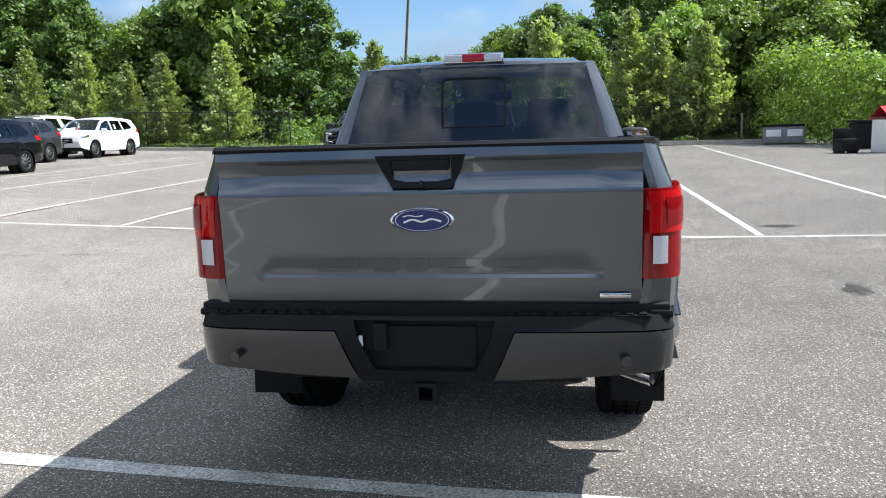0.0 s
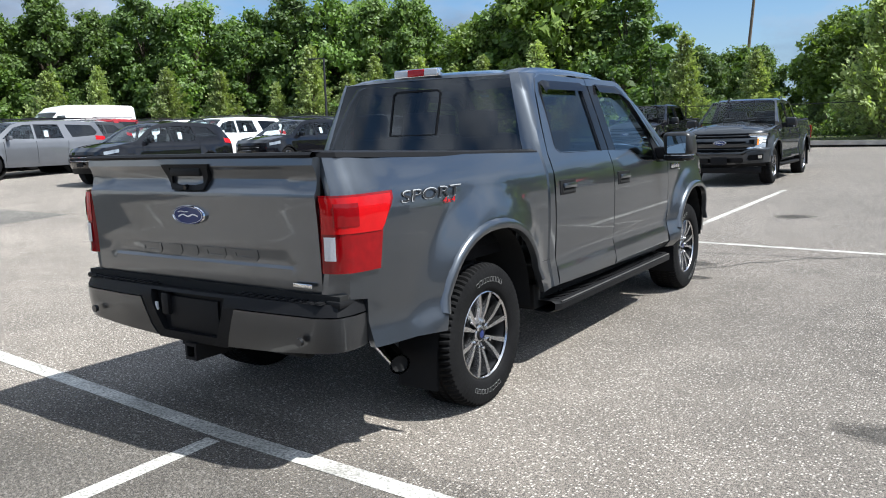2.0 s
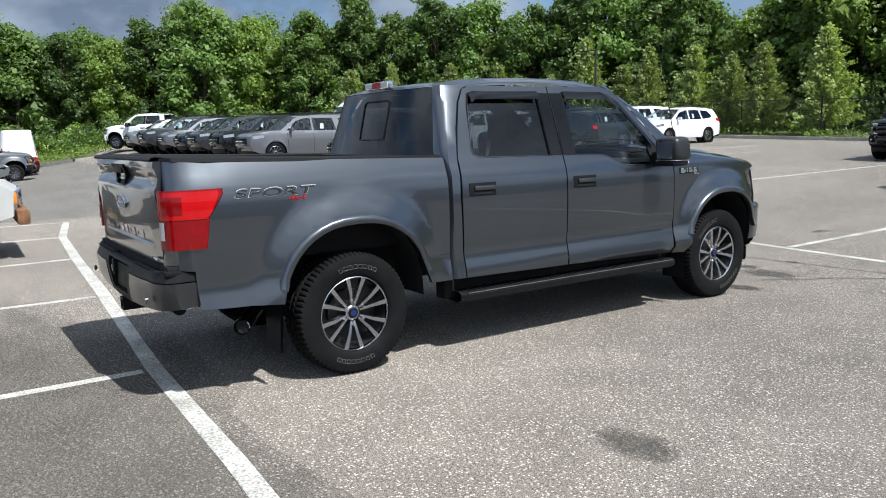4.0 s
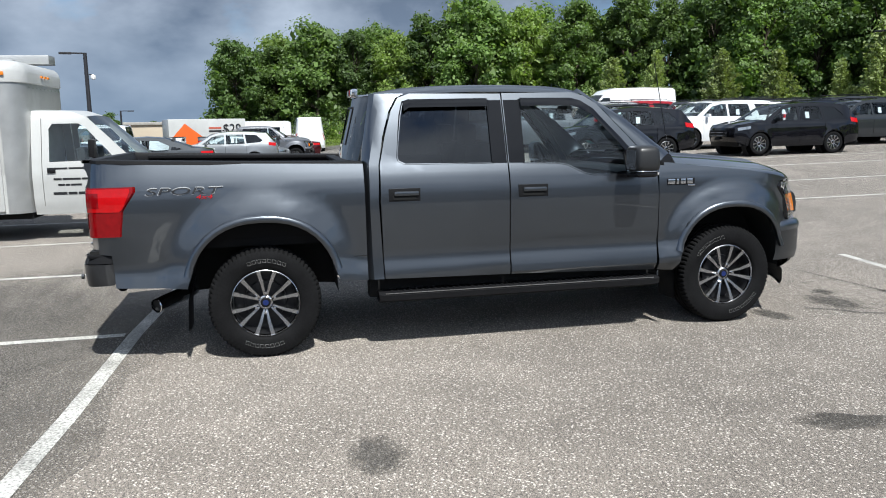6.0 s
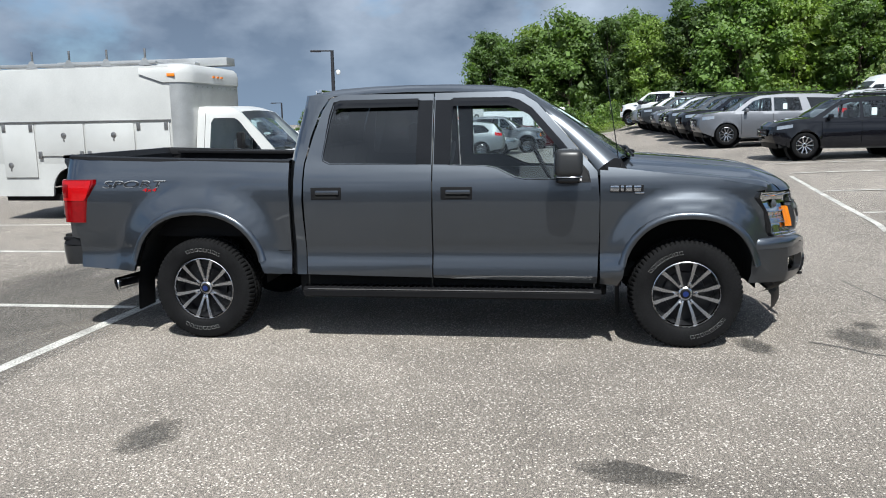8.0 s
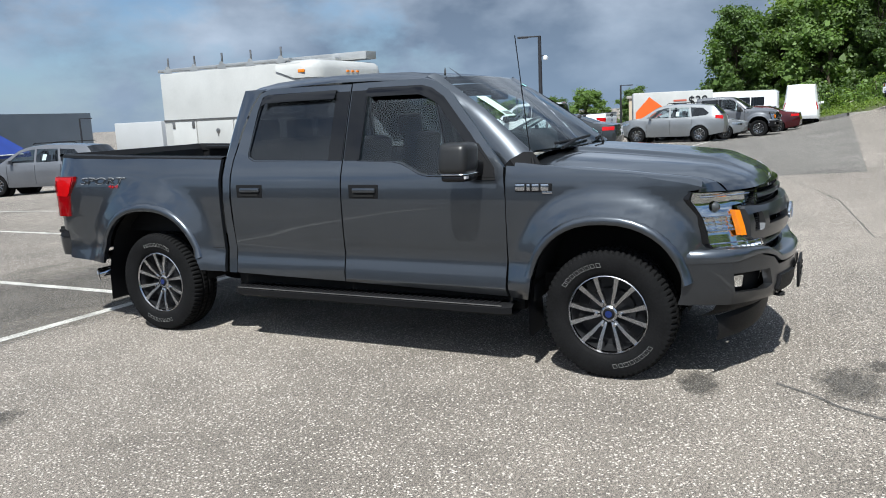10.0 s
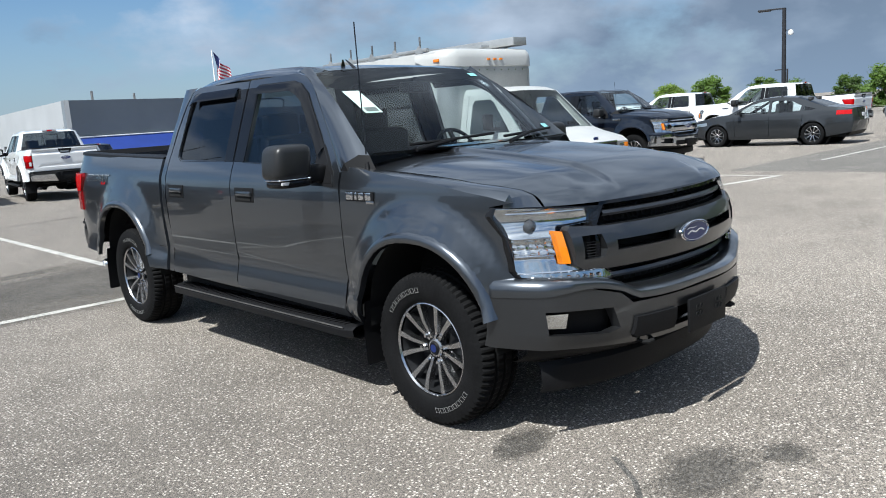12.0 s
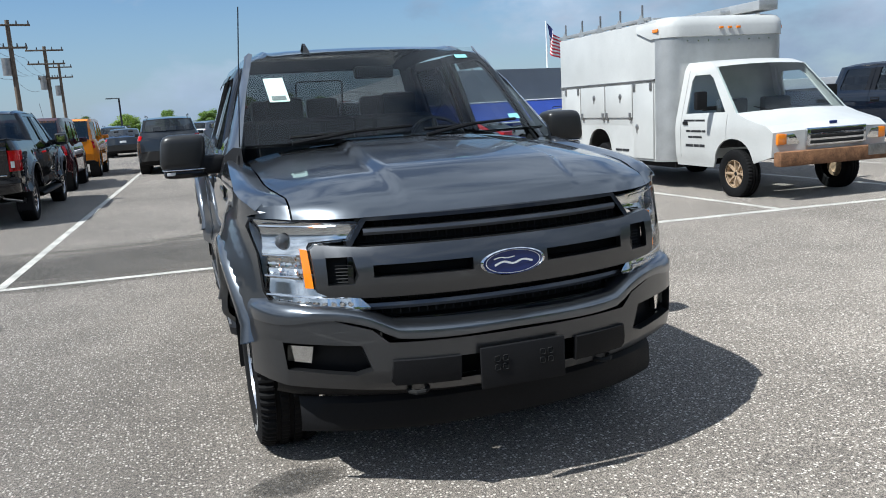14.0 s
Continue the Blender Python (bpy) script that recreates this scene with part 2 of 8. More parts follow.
RUST = material("rusty_steel", (0.20, 0.10, 0.05), 0.8, 0.2, grain=0.35, grain_scale=60, dirt=0.4, dirt_scale=9)
RED_LENS = material("red_lens", (0.44, 0.004, 0.006), 0.10, coat=0.7, spec=0.0, dirt=0.1, dirt_scale=18)
RED_DEEP = material("deep_red_lens", (0.20, 0.002, 0.004), 0.10, coat=0.7, spec=0.0, dirt=0.15, dirt_scale=25)
CLEAR_LENS_GREY = material("reverse_lens", (0.62, 0.60, 0.60), 0.15, coat=1.0, grain=0.1, grain_scale=150)
AMBER = material("amber_lens", (0.80, 0.22, 0.010), 0.12, coat=1.0, dirt=0.1, dirt_scale=30)
BLUE_OVAL = material("blue_badge_enamel", (0.009, 0.022, 0.115), 0.30, coat=0.25)
WHITE_PLASTIC = material("white_gloss", (0.78, 0.78, 0.78), 0.35, coat=0.3, dirt=0.05)
BEAM_GLASS = material("dark_beam_glass", (0.06, 0.062, 0.065), 0.08, coat=0.8)
MIRROR_CAP = material("satin_black_plastic", (0.020, 0.020, 0.0205), 0.36, grain=0.1, grain_scale=300, dirt=0.1, spec=0.5)
SEAT = material("dark_seat_cloth", (0.045, 0.046, 0.049), 0.85, grain=0.25, grain_scale=120)
GLASS_TINT = glass("tinted_glass", (0.10, 0.11, 0.12), 1.50, 2.3)
GLASS_REAR = glass("privacy_glass", (0.17, 0.18, 0.19), 1.50, 2.2)
GLASS_CLEAR = glass("window_glass", (0.80, 0.87, 0.88), 1.5, 2.0)
GLASS_WIND = glass("windscreen_glass", (0.80, 0.86, 0.85), 1.48)
LAMP_GLASS = glass("lamp_lens", (0.93, 0.94, 0.95), 1.5)
ASPHALT = asphalt("worn_asphalt", (0.144, 0.130, 0.116), (0.204, 0.184, 0.164), (0.66, 0.61, 0.55), 0.85)
ASPHALT_DARK = asphalt("darker_asphalt", (0.112, 0.106, 0.099), (0.152, 0.145, 0.136), (0.34, 0.33, 0.31), 0.35)
STAIN_BASE = asphalt("oil_stained_asphalt", (0.062, 0.058, 0.053), (0.098, 0.092, 0.085), (0.20, 0.19, 0.18), 0.35)


def soaked(base):
    """Fades a stain out towards its ragged edge."""
    n, l = base.node_tree.nodes, base.node_tree.links
    p, out = n["Principled BSDF"], n["Material Output"]
    co, ns, gr = n.new("ShaderNodeTexCoord"), n.new("ShaderNodeTexNoise"), n.new("ShaderNodeVectorMath")
    gr.operation = "LENGTH"
    l.new(co.outputs["Generated"], ns.inputs["Vector"])
    ns.inputs["Scale"].default_value, ns.inputs["Detail"].default_value = 7.0, 8.0
    off = n.new("ShaderNodeVectorMath")
    off.operation = "MULTIPLY_ADD"
    off.inputs[1].default_value, off.inputs[2].default_value = (2, 2, 0), (-1, -1, 0)
    l.new(co.outputs["Generated"], off.inputs[0])
    l.new(off.outputs["Vector"], gr.inputs[0])
    add = n.new("ShaderNodeMath")
    add.operation = "SUBTRACT"
    l.new(ns.outputs["Fac"], add.inputs[0])
    l.new(gr.outputs["Value"], add.inputs[1])
    mr = n.new("ShaderNodeMapRange")
    mr.inputs["From Min"].default_value, mr.inputs["From Max"].default_value = -0.42, 0.12
    mr.inputs["To Max"].default_value = 0.66
    l.new(add.outputs["Value"], mr.inputs["Value"])
    tr, mx = n.new("ShaderNodeBsdfTransparent"), n.new("ShaderNodeMixShader")
    l.new(mr.outputs["Result"], mx.inputs["Fac"])
    l.new(tr.outputs["BSDF"], mx.inputs[1])
    l.new(p.outputs["BSDF"], mx.inputs[2])
    l.new(mx.outputs["Shader"], out.inputs["Surface"])
    return base


STAIN = asphalt("tar_dark_asphalt", (0.070, 0.068, 0.064), (0.105, 0.100, 0.095), (0.22, 0.21, 0.20), 0.35)
OIL = soaked(STAIN_BASE)
WEATHERED = soaked(asphalt("weathered_dark_asphalt", (0.085, 0.080, 0.074), (0.125, 0.117, 0.108), (0.30, 0.28, 0.26), 0.5))
LINE_PAINT = material("worn_line_paint", (0.43, 0.415, 0.38), 0.85, grain=0.6, grain_scale=70, dirt=0.32, dirt_scale=3.0, bump=0.3, bump_scale=110)
KERB_STONE = material("kerb_concrete", (0.36, 0.34, 0.31), 0.9, grain=0.2, grain_scale=35, dirt=0.25, bump=0.3, bump_scale=60)
SOIL = material("verge_soil", (0.085, 0.10, 0.035), 0.95, grain=0.4, grain_scale=9, dirt=0.4, dirt_scale=0.7, bump=0.6, bump_scale=12)
BARK = material("bark", (0.085, 0.065, 0.048), 0.95, grain=0.35, grain_scale=14, dirt=0.3, bump=0.7, bump_scale=25)
LEAF_A = leafy("leaf_dark", (0.088, 0.142, 0.040), 0.45, 0.40)
LEAF_B = leafy("leaf_mid", (0.125, 0.195, 0.050), 0.45, 0.40)
LEAF_C = leafy("leaf_light", (0.180, 0.255, 0.058), 0.4, 0.40)
NEEDLE = leafy("young_pine_needles", (0.225, 0.275, 0.100), 0.35, 0.40)
GRASS = leafy("weed_grass", (0.13, 0.19, 0.03), 0.4)


# ---- mesh helpers ----
GLAZING = (GLASS_TINT, GLASS_REAR, GLASS_CLEAR, GLASS_WIND, LAMP_GLASS)


def face_out(bm):
    """Turns a sheet of glass so that its front looks away from the middle of its car."""
    bm.normal_update()
    lean = sum(f.normal.dot(f.calc_center_median() - Vector((0, 0, 0.9))) * f.calc_area() for f in bm.faces)
    if lean < 0:
        bmesh.ops.reverse_faces(bm, faces=bm.faces)


def thing(name, label, category, group=""):
    return tagged(new(name), label, category, group)


def part(name, bm, mats, parent=None, label="", angle=32):
    if mats in GLAZING:
        face_out(bm)
    me = bpy.data.meshes.new(name)
    bm.to_mesh(me)
    bm.free()
    for m in mats if isinstance(mats, (list, tuple)) else [mats]:
        me.materials.append(m)
    me.polygons.foreach_set("use_smooth", [True] * len(me.polygons))
    me.set_sharp_from_angle(angle=radians(angle))
    ob = new(name, me)
    if parent is not None:
        ob.parent = parent
    if label:
        ob["label"] = label
    return ob


def box(cx, cy, cz, sx, sy, sz, bevel=0.0, bm=None, rot=None):
    out = bm or bmesh.new()
    m = Matrix.Translation((cx, cy, cz)) @ (rot or Matrix()) @ Matrix.Diagonal((sx, sy, sz, 1))
    r = bmesh.ops.create_cube(out, size=1, matrix=m)
    if bevel:
        edges = list({e for v in r["verts"] for e in v.link_edges})
        bmesh.ops.bevel(out, geom=edges, offset=bevel, segments=2, affect="EDGES", profile=0.6)
    return out


def rod(p0, p1, r0, r1=None, n=12, bm=None, caps=True):
    out = bm or bmesh.new()
    p0, p1 = Vector(p0), Vector(p1)
    r1 = r0 if r1 is None else r1
    q = (p1 - p0).to_track_quat("Z", "Y").to_matrix()
    rings = []
    for p, r in ((p0, r0), (p1, r1)):
        rings.append([out.verts.new(p + q @ Vector((r * math.cos(a), r * math.sin(a), 0))) for a in (2 * math.pi * i / n for i in range(n))])
    for i in range(n):
        out.faces.new((rings[0][i], rings[0][(i + 1) % n], rings[1][(i + 1) % n], rings[1][i]))
    if caps:
        out.faces.new(rings[0][::-1])
        out.faces.new(rings[1])
    return out


def pipe(points, r, n=8, bm=None):
    out = bm or bmesh.new()
    pts = [Vector(p) for p in points]
    rings = []
    for i, p in enumerate(pts):
        d = pts[min(i + 1, len(pts) - 1)] - pts[max(i - 1, 0)]
        if d.length < 1e-6:
            d = pts[1] - pts[0]
        q = d.to_track_quat("Z", "Y").to_matrix()
        rings.append([out.verts.new(p + q @ Vector((r * math.cos(a), r * math.sin(a), 0))) for a in (2 * math.pi * k / n for k in range(n))])
    for a, b in zip(rings, rings[1:]):
        off = min(range(n), key=lambda o: (b[o].co - pts[rings.index(b)] - a[0].co + pts[rings.index(a)]).length)
        for k in range(n):
            out.faces.new((a[k], a[(k + 1) % n], b[(k + 1 + off) % n], b[(k + off) % n]))
    out.faces.new(rings[0][::-1])
    out.faces.new(rings[-1])
    return out


def lathe(profile, n=48, bm=None, centre=(0, 0, 0), closed=False, wobble=None):
    """Turns (radius, x) points round the x axis."""
    out = bm or bmesh.new()
    c = Vector(centre)
    rings = []
    for k, (r, x) in enumerate(profile):
        ring = []
        for i in range(n):
            a = 2 * math.pi * i / n
            rr = r + (wobble(k, i) if wobble else 0)
            ring.append(out.verts.new(c + Vector((x, rr * math.cos(a), rr * math.sin(a)))))
        rings.append(ring)
    pairs = list(zip(rings, rings[1:])) + ([(rings[-1], rings[0])] if closed else [])
    for a, b in pairs:
        for i in range(n):
            j = (i + 1) % n
            out.faces.new((a[i], a[j], b[j], b[i]))
    return out


def sheet(rows, bm=None, flip=False):
    """A surface through rows of points."""
    out = bm or bmesh.new()
    vs = [[out.verts.new(p) for p in row] for row in rows]
    for a, b in zip(vs, vs[1:]):
        for i in range(len(a) - 1):
            f = (a[i], a[i + 1], b[i + 1], b[i])
            out.faces.new(f[::-1] if flip else f)
    return out


def inside(poly, u, v):
    hit = False
    for (u0, v0), (u1, v1) in zip(poly, poly[1:] + poly[:1]):
        if (v0 > v) != (v1 > v) and u < (u1 - u0) * (v - v0) / (v1 - v0) + u0:
            hit = not hit
    return hit


def skin(outer, holes, shape, step=0.07, side=1, lip=0.02, lip_way=None):
    """A panel cut from a grid in (u, v) along polygons, then bent by shape(u, v) -> (x, y, z); its edges turn inwards by lip."""
    bm = bmesh.new()
    us, vs = [p[0] for p in outer], [p[1] for p in outer]
    u0, u1, v0, v1 = min(us) - 0.001, max(us) + 0.001, min(vs) - 0.001, max(vs) + 0.001
    nu, nv = max(1, round((u1 - u0) / step)), max(1, round((v1 - v0) / step))
    grid = [[bm.verts.new((0, u0 + (u1 - u0) * i / nu, v0 + (v1 - v0) * j / nv)) for i in range(nu + 1)] for j in range(nv + 1)]
    for a, b in zip(grid, grid[1:]):
        for i in range(nu):
            bm.faces.new((a[i], a[i + 1], b[i + 1], b[i]))
    reach = 1.6 * max((u1 - u0) / nu, (v1 - v0) / nv)
    for poly in [outer] + list(holes):
        for (a0, a1), (b0, b1) in zip(poly, poly[1:] + poly[:1]):
            d = Vector((0, b0 - a0, b1 - a1))
            if d.length < 1e-5:
                continue
            no, mid, half = Vector((0, -d.z, d.y)).normalized(), Vector((0, (a0 + b0) / 2, (a1 + b1) / 2)), d.length / 2
            dn = d.normalized()
            faces = []
            for f in bm.faces:
                c = f.calc_center_median() - mid
                if abs(c.dot(no)) < reach and abs(c.dot(dn)) < half + reach:
                    faces.append(f)
            geom = set(faces)
            for f in faces:
                geom.update(f.edges)
                geom.update(f.verts)
            bmesh.ops.bisect_plane(bm, geom=list(geom), dist=1e-5, plane_co=mid, plane_no=no)
    gone = []
    for f in bm.faces:
        c = f.calc_center_median()
        if not inside(outer, c.y, c.z) or any(inside(h, c.y, c.z) for h in holes):
            gone.append(f)
    bmesh.ops.delete(bm, geom=gone, context="FACES")
    for v in bm.verts:
        x, y, z = shape(v.co.y, v.co.z)
        v.co = (x * side, y, z)
    if side < 0:
        bmesh.ops.reverse_faces(bm, faces=bm.faces)
    if lip:
        edges = [e for e in bm.edges if e.is_boundary]
        r = bmesh.ops.extrude_edge_only(bm, edges=edges)
        way = Vector(lip_way or (-1, 0, 0))
        way.x *= side
        for g in r["geom"]:
            if isinstance(g, bmesh.types.BMVert):
                g.co += way * lip
    return bm


def arch(c, a, zc, h, n=18, power=2.3, z_left=None, z_right=None):
    """The edge of a wheel opening, from the low to the high side along the car."""
    out = []
    for i in range(n + 1):
        t = math.pi * (1 - i / n)
        cs, sn = math.cos(t), math.sin(t)
        out.append((c + a * math.copysign(abs(cs) ** (2 / power), cs), zc + h * sn ** (2 / power)))
    return out


def ground_z(x, y):
    """The lot: level round the truck, rising gently to the north and north-west, falling to the south-west."""
    def ease(t):
        t = min(1.0, max(0.0, t))
        return t * t * (3 - 2 * t)
    z = 0.015 * max(0.0, min(y, 45) - 3) - 0.002 * max(0.0, min(-y, 80) - 3) - 0.004 * max(0.0, min(-y, 70) - 30)
    z += 0.028 * max(0.0, min(-x, 50) - 4) * ease(y / 8)
    z -= 0.042 * max(0.0, min(-y, 45) - 12) * min(1.0, max(0.0, (-x - 4) / 6))
    return z - 0.010 * max(0.0, min(-x, 50) - 20) * ease((4 - y) / 6)


# ---- the lot: ground, lines, kerbs ----
def ground_mesh():
    xs = [-900, -500, -250, -150, -100, -70, -56, -50, -44, -38, -32, -26, -20, -16, -12, -10, -8, -5, 0, 5, 10, 20, 40, 80, 160, 400, 900]
    ys = [-900, -400, -200, -120, -80, -70, -60, -50, -40, -30, -24, -20, -18, -15, -12, -8, -5, -3, -2, -1, 0, 1, 2, 3, 4, 6, 10, 15, 20, 25, 30, 45, 70, 120, 250, 500, 900]
    return sheet([[(x, y, ground_z(x, y)) for x in xs] for y in ys])


ground = tagged(part("ground", ground_mesh(), ASPHALT, angle=60), "worn pale grey asphalt of a parking lot", "ground", kind="structure")


def strip(points, width, lift, name, mat, label, category, kind="structure", step=1.0):
    """A flat band along points, draped on the lot."""
    pts = []
    for (x0, y0), (x1, y1) in zip(points, points[1:]):
        n = max(1, int(math.hypot(x1 - x0, y1 - y0) / step))
        pts += [(x0 + (x1 - x0) * i / n, y0 + (y1 - y0) * i / n) for i in range(n)]
    pts.append(points[-1])
    left, right = [], []
    for i, (x, y) in enumerate(pts):
        ax, ay = pts[max(0, i - 1)]
        bx, by = pts[min(len(pts) - 1, i + 1)]
        d = Vector((bx - ax, by - ay)).normalized()
        w = width / 2 * (1 + 0.08 * math.sin(i * 12.9898 + x * 4.1))
        for out, s in ((left, 1), (right, -1)):
            px, py = x - d.y * w * s, y + d.x * w * s
            out.append((px, py, ground_z(px, py) + lift))
    return tagged(part(name, sheet([right, left]), mat), label, category, kind=kind)


LINE = "worn white painted parking line on asphalt"
strip([(-11.5, -1.75), (-8.85, -2.2), (-6.0, -2.44), (-3.3, -2.63), (0, -2.9), (1.85, -2.98), (3.03, -3.06), (9, -3.45)], 0.12, 0.004, "parking_line", LINE_PAINT, LINE, "parking line")
strip([(-12.3, 6.35), (-8.9, 5.97), (-5.4, 5.6), (-3.4, 5.2), (-0.2, 4.72), (2.4, 4.45), (5, 4.5), (10, 4.5)], 0.10, 0.004, "parking_line", LINE_PAINT, LINE, "parking line")
for x0, y0, x1, y1 in ((3.0, -3.14, 2.3, -24), (0.0, -2.98, -0.05, -11.5), (-3.0, -2.74, -3.1, -10.5), (-6.0, -2.52, -5.5, -14), (-8.8, -2.28, -8.8, -9), (-11.45, -1.85, -11.4, -8.5),
                       (3.06, 4.56, 3.1, 12), (-0.2, 4.80, -0.05, 12), (-3.75, 5.36, -3.6, 16), (-6.55, 5.82, -6.2, 20.5), (-9.4, 6.1, -9.25, 15), (-12.9, 6.5, -12.8, 22.5), (6.15, 8.2, 6.65, 33), (-15.4, 6.6, -15.2, 26)):
    strip([(x0, y0), (x1, y1)], 0.10, 0.004, "parking_line", LINE_PAINT, LINE, "parking line")
strip([(-15, -2.3), (-33, -1.9)], 0.1, 0.004, "parking_line", LINE_PAINT, LINE, "parking line")

darker = bmesh.new()
sheet([[(x, y, ground_z(x, y) + 0.003) for x in (-60, -50, -44, -38, -32, -26, -20, -16, -12.3)] for y in (-3.2, -2, -1, 0, 1, 2, 3, 3.6)], darker)
tagged(part("asphalt_patch", darker, ASPHALT_DARK, angle=60), "darker newer asphalt of the aisle", "asphalt", kind="structure")


def blot(name, cx, cy, rx, ry, seed, mat=OIL, lift=0.0035, n=40, rot=0.0):
    rng = random.Random(seed)
    ph = [rng.uniform(0, 6.28) for _ in range(6)]
    bm = bmesh.new()
    c = bm.verts.new((cx, cy, ground_z(cx, cy) + lift))
    ring = []
    for i in range(n):
        a = 2 * math.pi * i / n
        r = 1.35 + 0.16 * math.sin(2 * a + ph[0]) + 0.13 * math.sin(3 * a + ph[1]) + 0.09 * math.sin(7 * a + ph[2]) + 0.06 * math.sin(13 * a + ph[3])
        px, py = rx * r * math.cos(a), ry * r * math.sin(a)
        x, y = cx + px * math.cos(rot) - py * math.sin(rot), cy + px * math.sin(rot) + py * math.cos(rot)
        ring.append(bm.verts.new((x, y, ground_z(x, y) + lift)))
    for i in range(n):
        bm.faces.new((c, ring[i], ring[(i + 1) % n]))
    return tagged(part(name, bm, mat), "dark oil stain soaked into the asphalt", "stain", kind="structure")


for i, (cx, cy, rx, ry, rot) in enumerate(((2.87, -1.32, 0.19, 0.14, 0), (3.09, 1.27, 0.26, 0.10, 1.2), (0.62, 3.16, 0.30, 0.17, 0.2), (0.25, 3.35, 0.14, 0.09, 0.3),
                                           (0.86, 2.36, 0.20, 0.10, 0.4), (-0.9, 6.3, 0.28, 0.2, 0), (3.5, 5.4, 0.3, 0.14, 0.5), (0.9, 7.6, 0.35, 0.2, 1), (0.4, 3.9, 0.08, 0.05, 0))):
    blot("oil_stain", cx, cy, rx, ry, i + 3, rot=rot)
tagged(blot("asphalt_patch", 0.6, -4.1, 3.6, 1.35, 41, WEATHERED, 0.0030), "weathered darker patch of asphalt", "asphalt", kind="structure")
strip([(0.72, 2.78), (0.86, 2.98), (1.0, 3.1), (1.18, 3.42), (1.36, 3.52), (1.62, 3.86), (1.95, 4.02), (2.2, 4.2), (2.6, 4.33)], 0.028, 0.0032, "tar_seam", STAIN, "dark tar seam across the asphalt", "crack", step=0.12)
strip([(-14, 1.6), (-8, 3.1), (-2, 3.75), (2, 4.0)], 0.02, 0.0032, "asphalt_crack", STAIN, "thin crack in worn asphalt", "crack", step=0.2)
strip([(-8.5, -13.5), (-3, -12.3), (2, -11.8), (8, -11.6)], 0.05, 0.0032, "asphalt_crack", STAIN, "thin crack in worn asphalt", "crack", step=0.3)


def kerb(points):
    bm = bmesh.new()
    for (x0, y0), (x1, y1) in zip(points, points[1:]):
        a, b = Vector((x0, y0, ground_z(x0, y0))), Vector((x1, y1, ground_z(x1, y1)))
        d = (b - a)
        nrm = Vector((-d.y, d.x, 0)).normalized() * 0.15
        rows = []
        for p in (a, b):
            rows.append([p + Vector((0, 0, -0.05)), p + Vector((0, 0, 0.12)), p + nrm * 0.2 + Vector((0, 0, 0.15)), p + nrm + Vector((0, 0, 0.15)), p + nrm + Vector((0, 0, -0.05))])
        sheet(rows, bm)
    return tagged(part("kerb", bm, KERB_STONE), "worn grey concrete kerb at the lot edge", "kerb", kind="structure")


EDGE = [(-60, -7), (-52, 0), (-44, 3.6), (-42, 12), (-41, 24), (-38, 31), (-14, 31.5), (12, 32.5), (22, 33)]
kerb(EDGE[::-1])
verge = bmesh.new()
outer_edge = [(-75, -22), (-80, 0), (-80, 14), (-75, 30), (-70, 48), (-50, 66), (-14, 70), (22, 70), (60, 66)]
rows = []
for k in range(9):
    u = k / 8
    rows.append([(x0 + (x1 - x0) * u, y0 + (y1 - y0) * u, ground_z(x0 + (x1 - x0) * u, y0 + (y1 - y0) * u) + 0.13 + 0.35 * u + 0.08 * math.sin(k * 2.1 + i * 1.7))
                 for i, ((x0, y0), (x1, y1)) in enumerate(zip(EDGE, outer_edge))])
sheet(rows, verge)
tagged(part("verge", verge, SOIL), "weedy green verge behind the kerb", "verge", kind="structure")


# ---- trees ----
def leaf_cloud(centres, per, spread, size, rng, up=0.35):
    """Small leaf blades round clump centres."""
    n = len(centres) * per
    c = np.repeat(np.array(centres), per, axis=0)
    off = rng.normal(size=(n, 3))
    off /= np.linalg.norm(off, axis=1)[:, None]
    off *= (rng.random(n) ** 0.45)[:, None] * np.array(spread)
    p = c + off
    nrm = off / np.maximum(np.linalg.norm(off, axis=1), 1e-6)[:, None] + rng.normal(size=(n, 3)) * 0.75 + np.array((0, 0, up))
    nrm /= np.linalg.norm(nrm, axis=1)[:, None]
    t = np.cross(nrm, rng.normal(size=(n, 3)))
    t /= np.linalg.norm(t, axis=1)[:, None]
    b = np.cross(nrm, t)
    s = size * (0.6 + 0.8 * rng.random(n))[:, None]
    quad = np.stack([p - t * s * 0.9, p - b * s * 0.55, p + t * s, p + b * s * 0.55], axis=1).reshape(-1, 3)
    return quad


def leaf_part(name, quad, mat, parent, label=""):
    me = bpy.data.meshes.new(name)
    n = len(quad) // 4
    me.from_pydata(quad.tolist(), [], [(4 * i, 4 * i + 1, 4 * i + 2, 4 * i + 3) for i in range(n)])
    me.materials.append(mat)
    ob = new(name, me)
    if parent is not None:
        ob.parent = parent
    if label:
        ob["label"] = label
    return ob


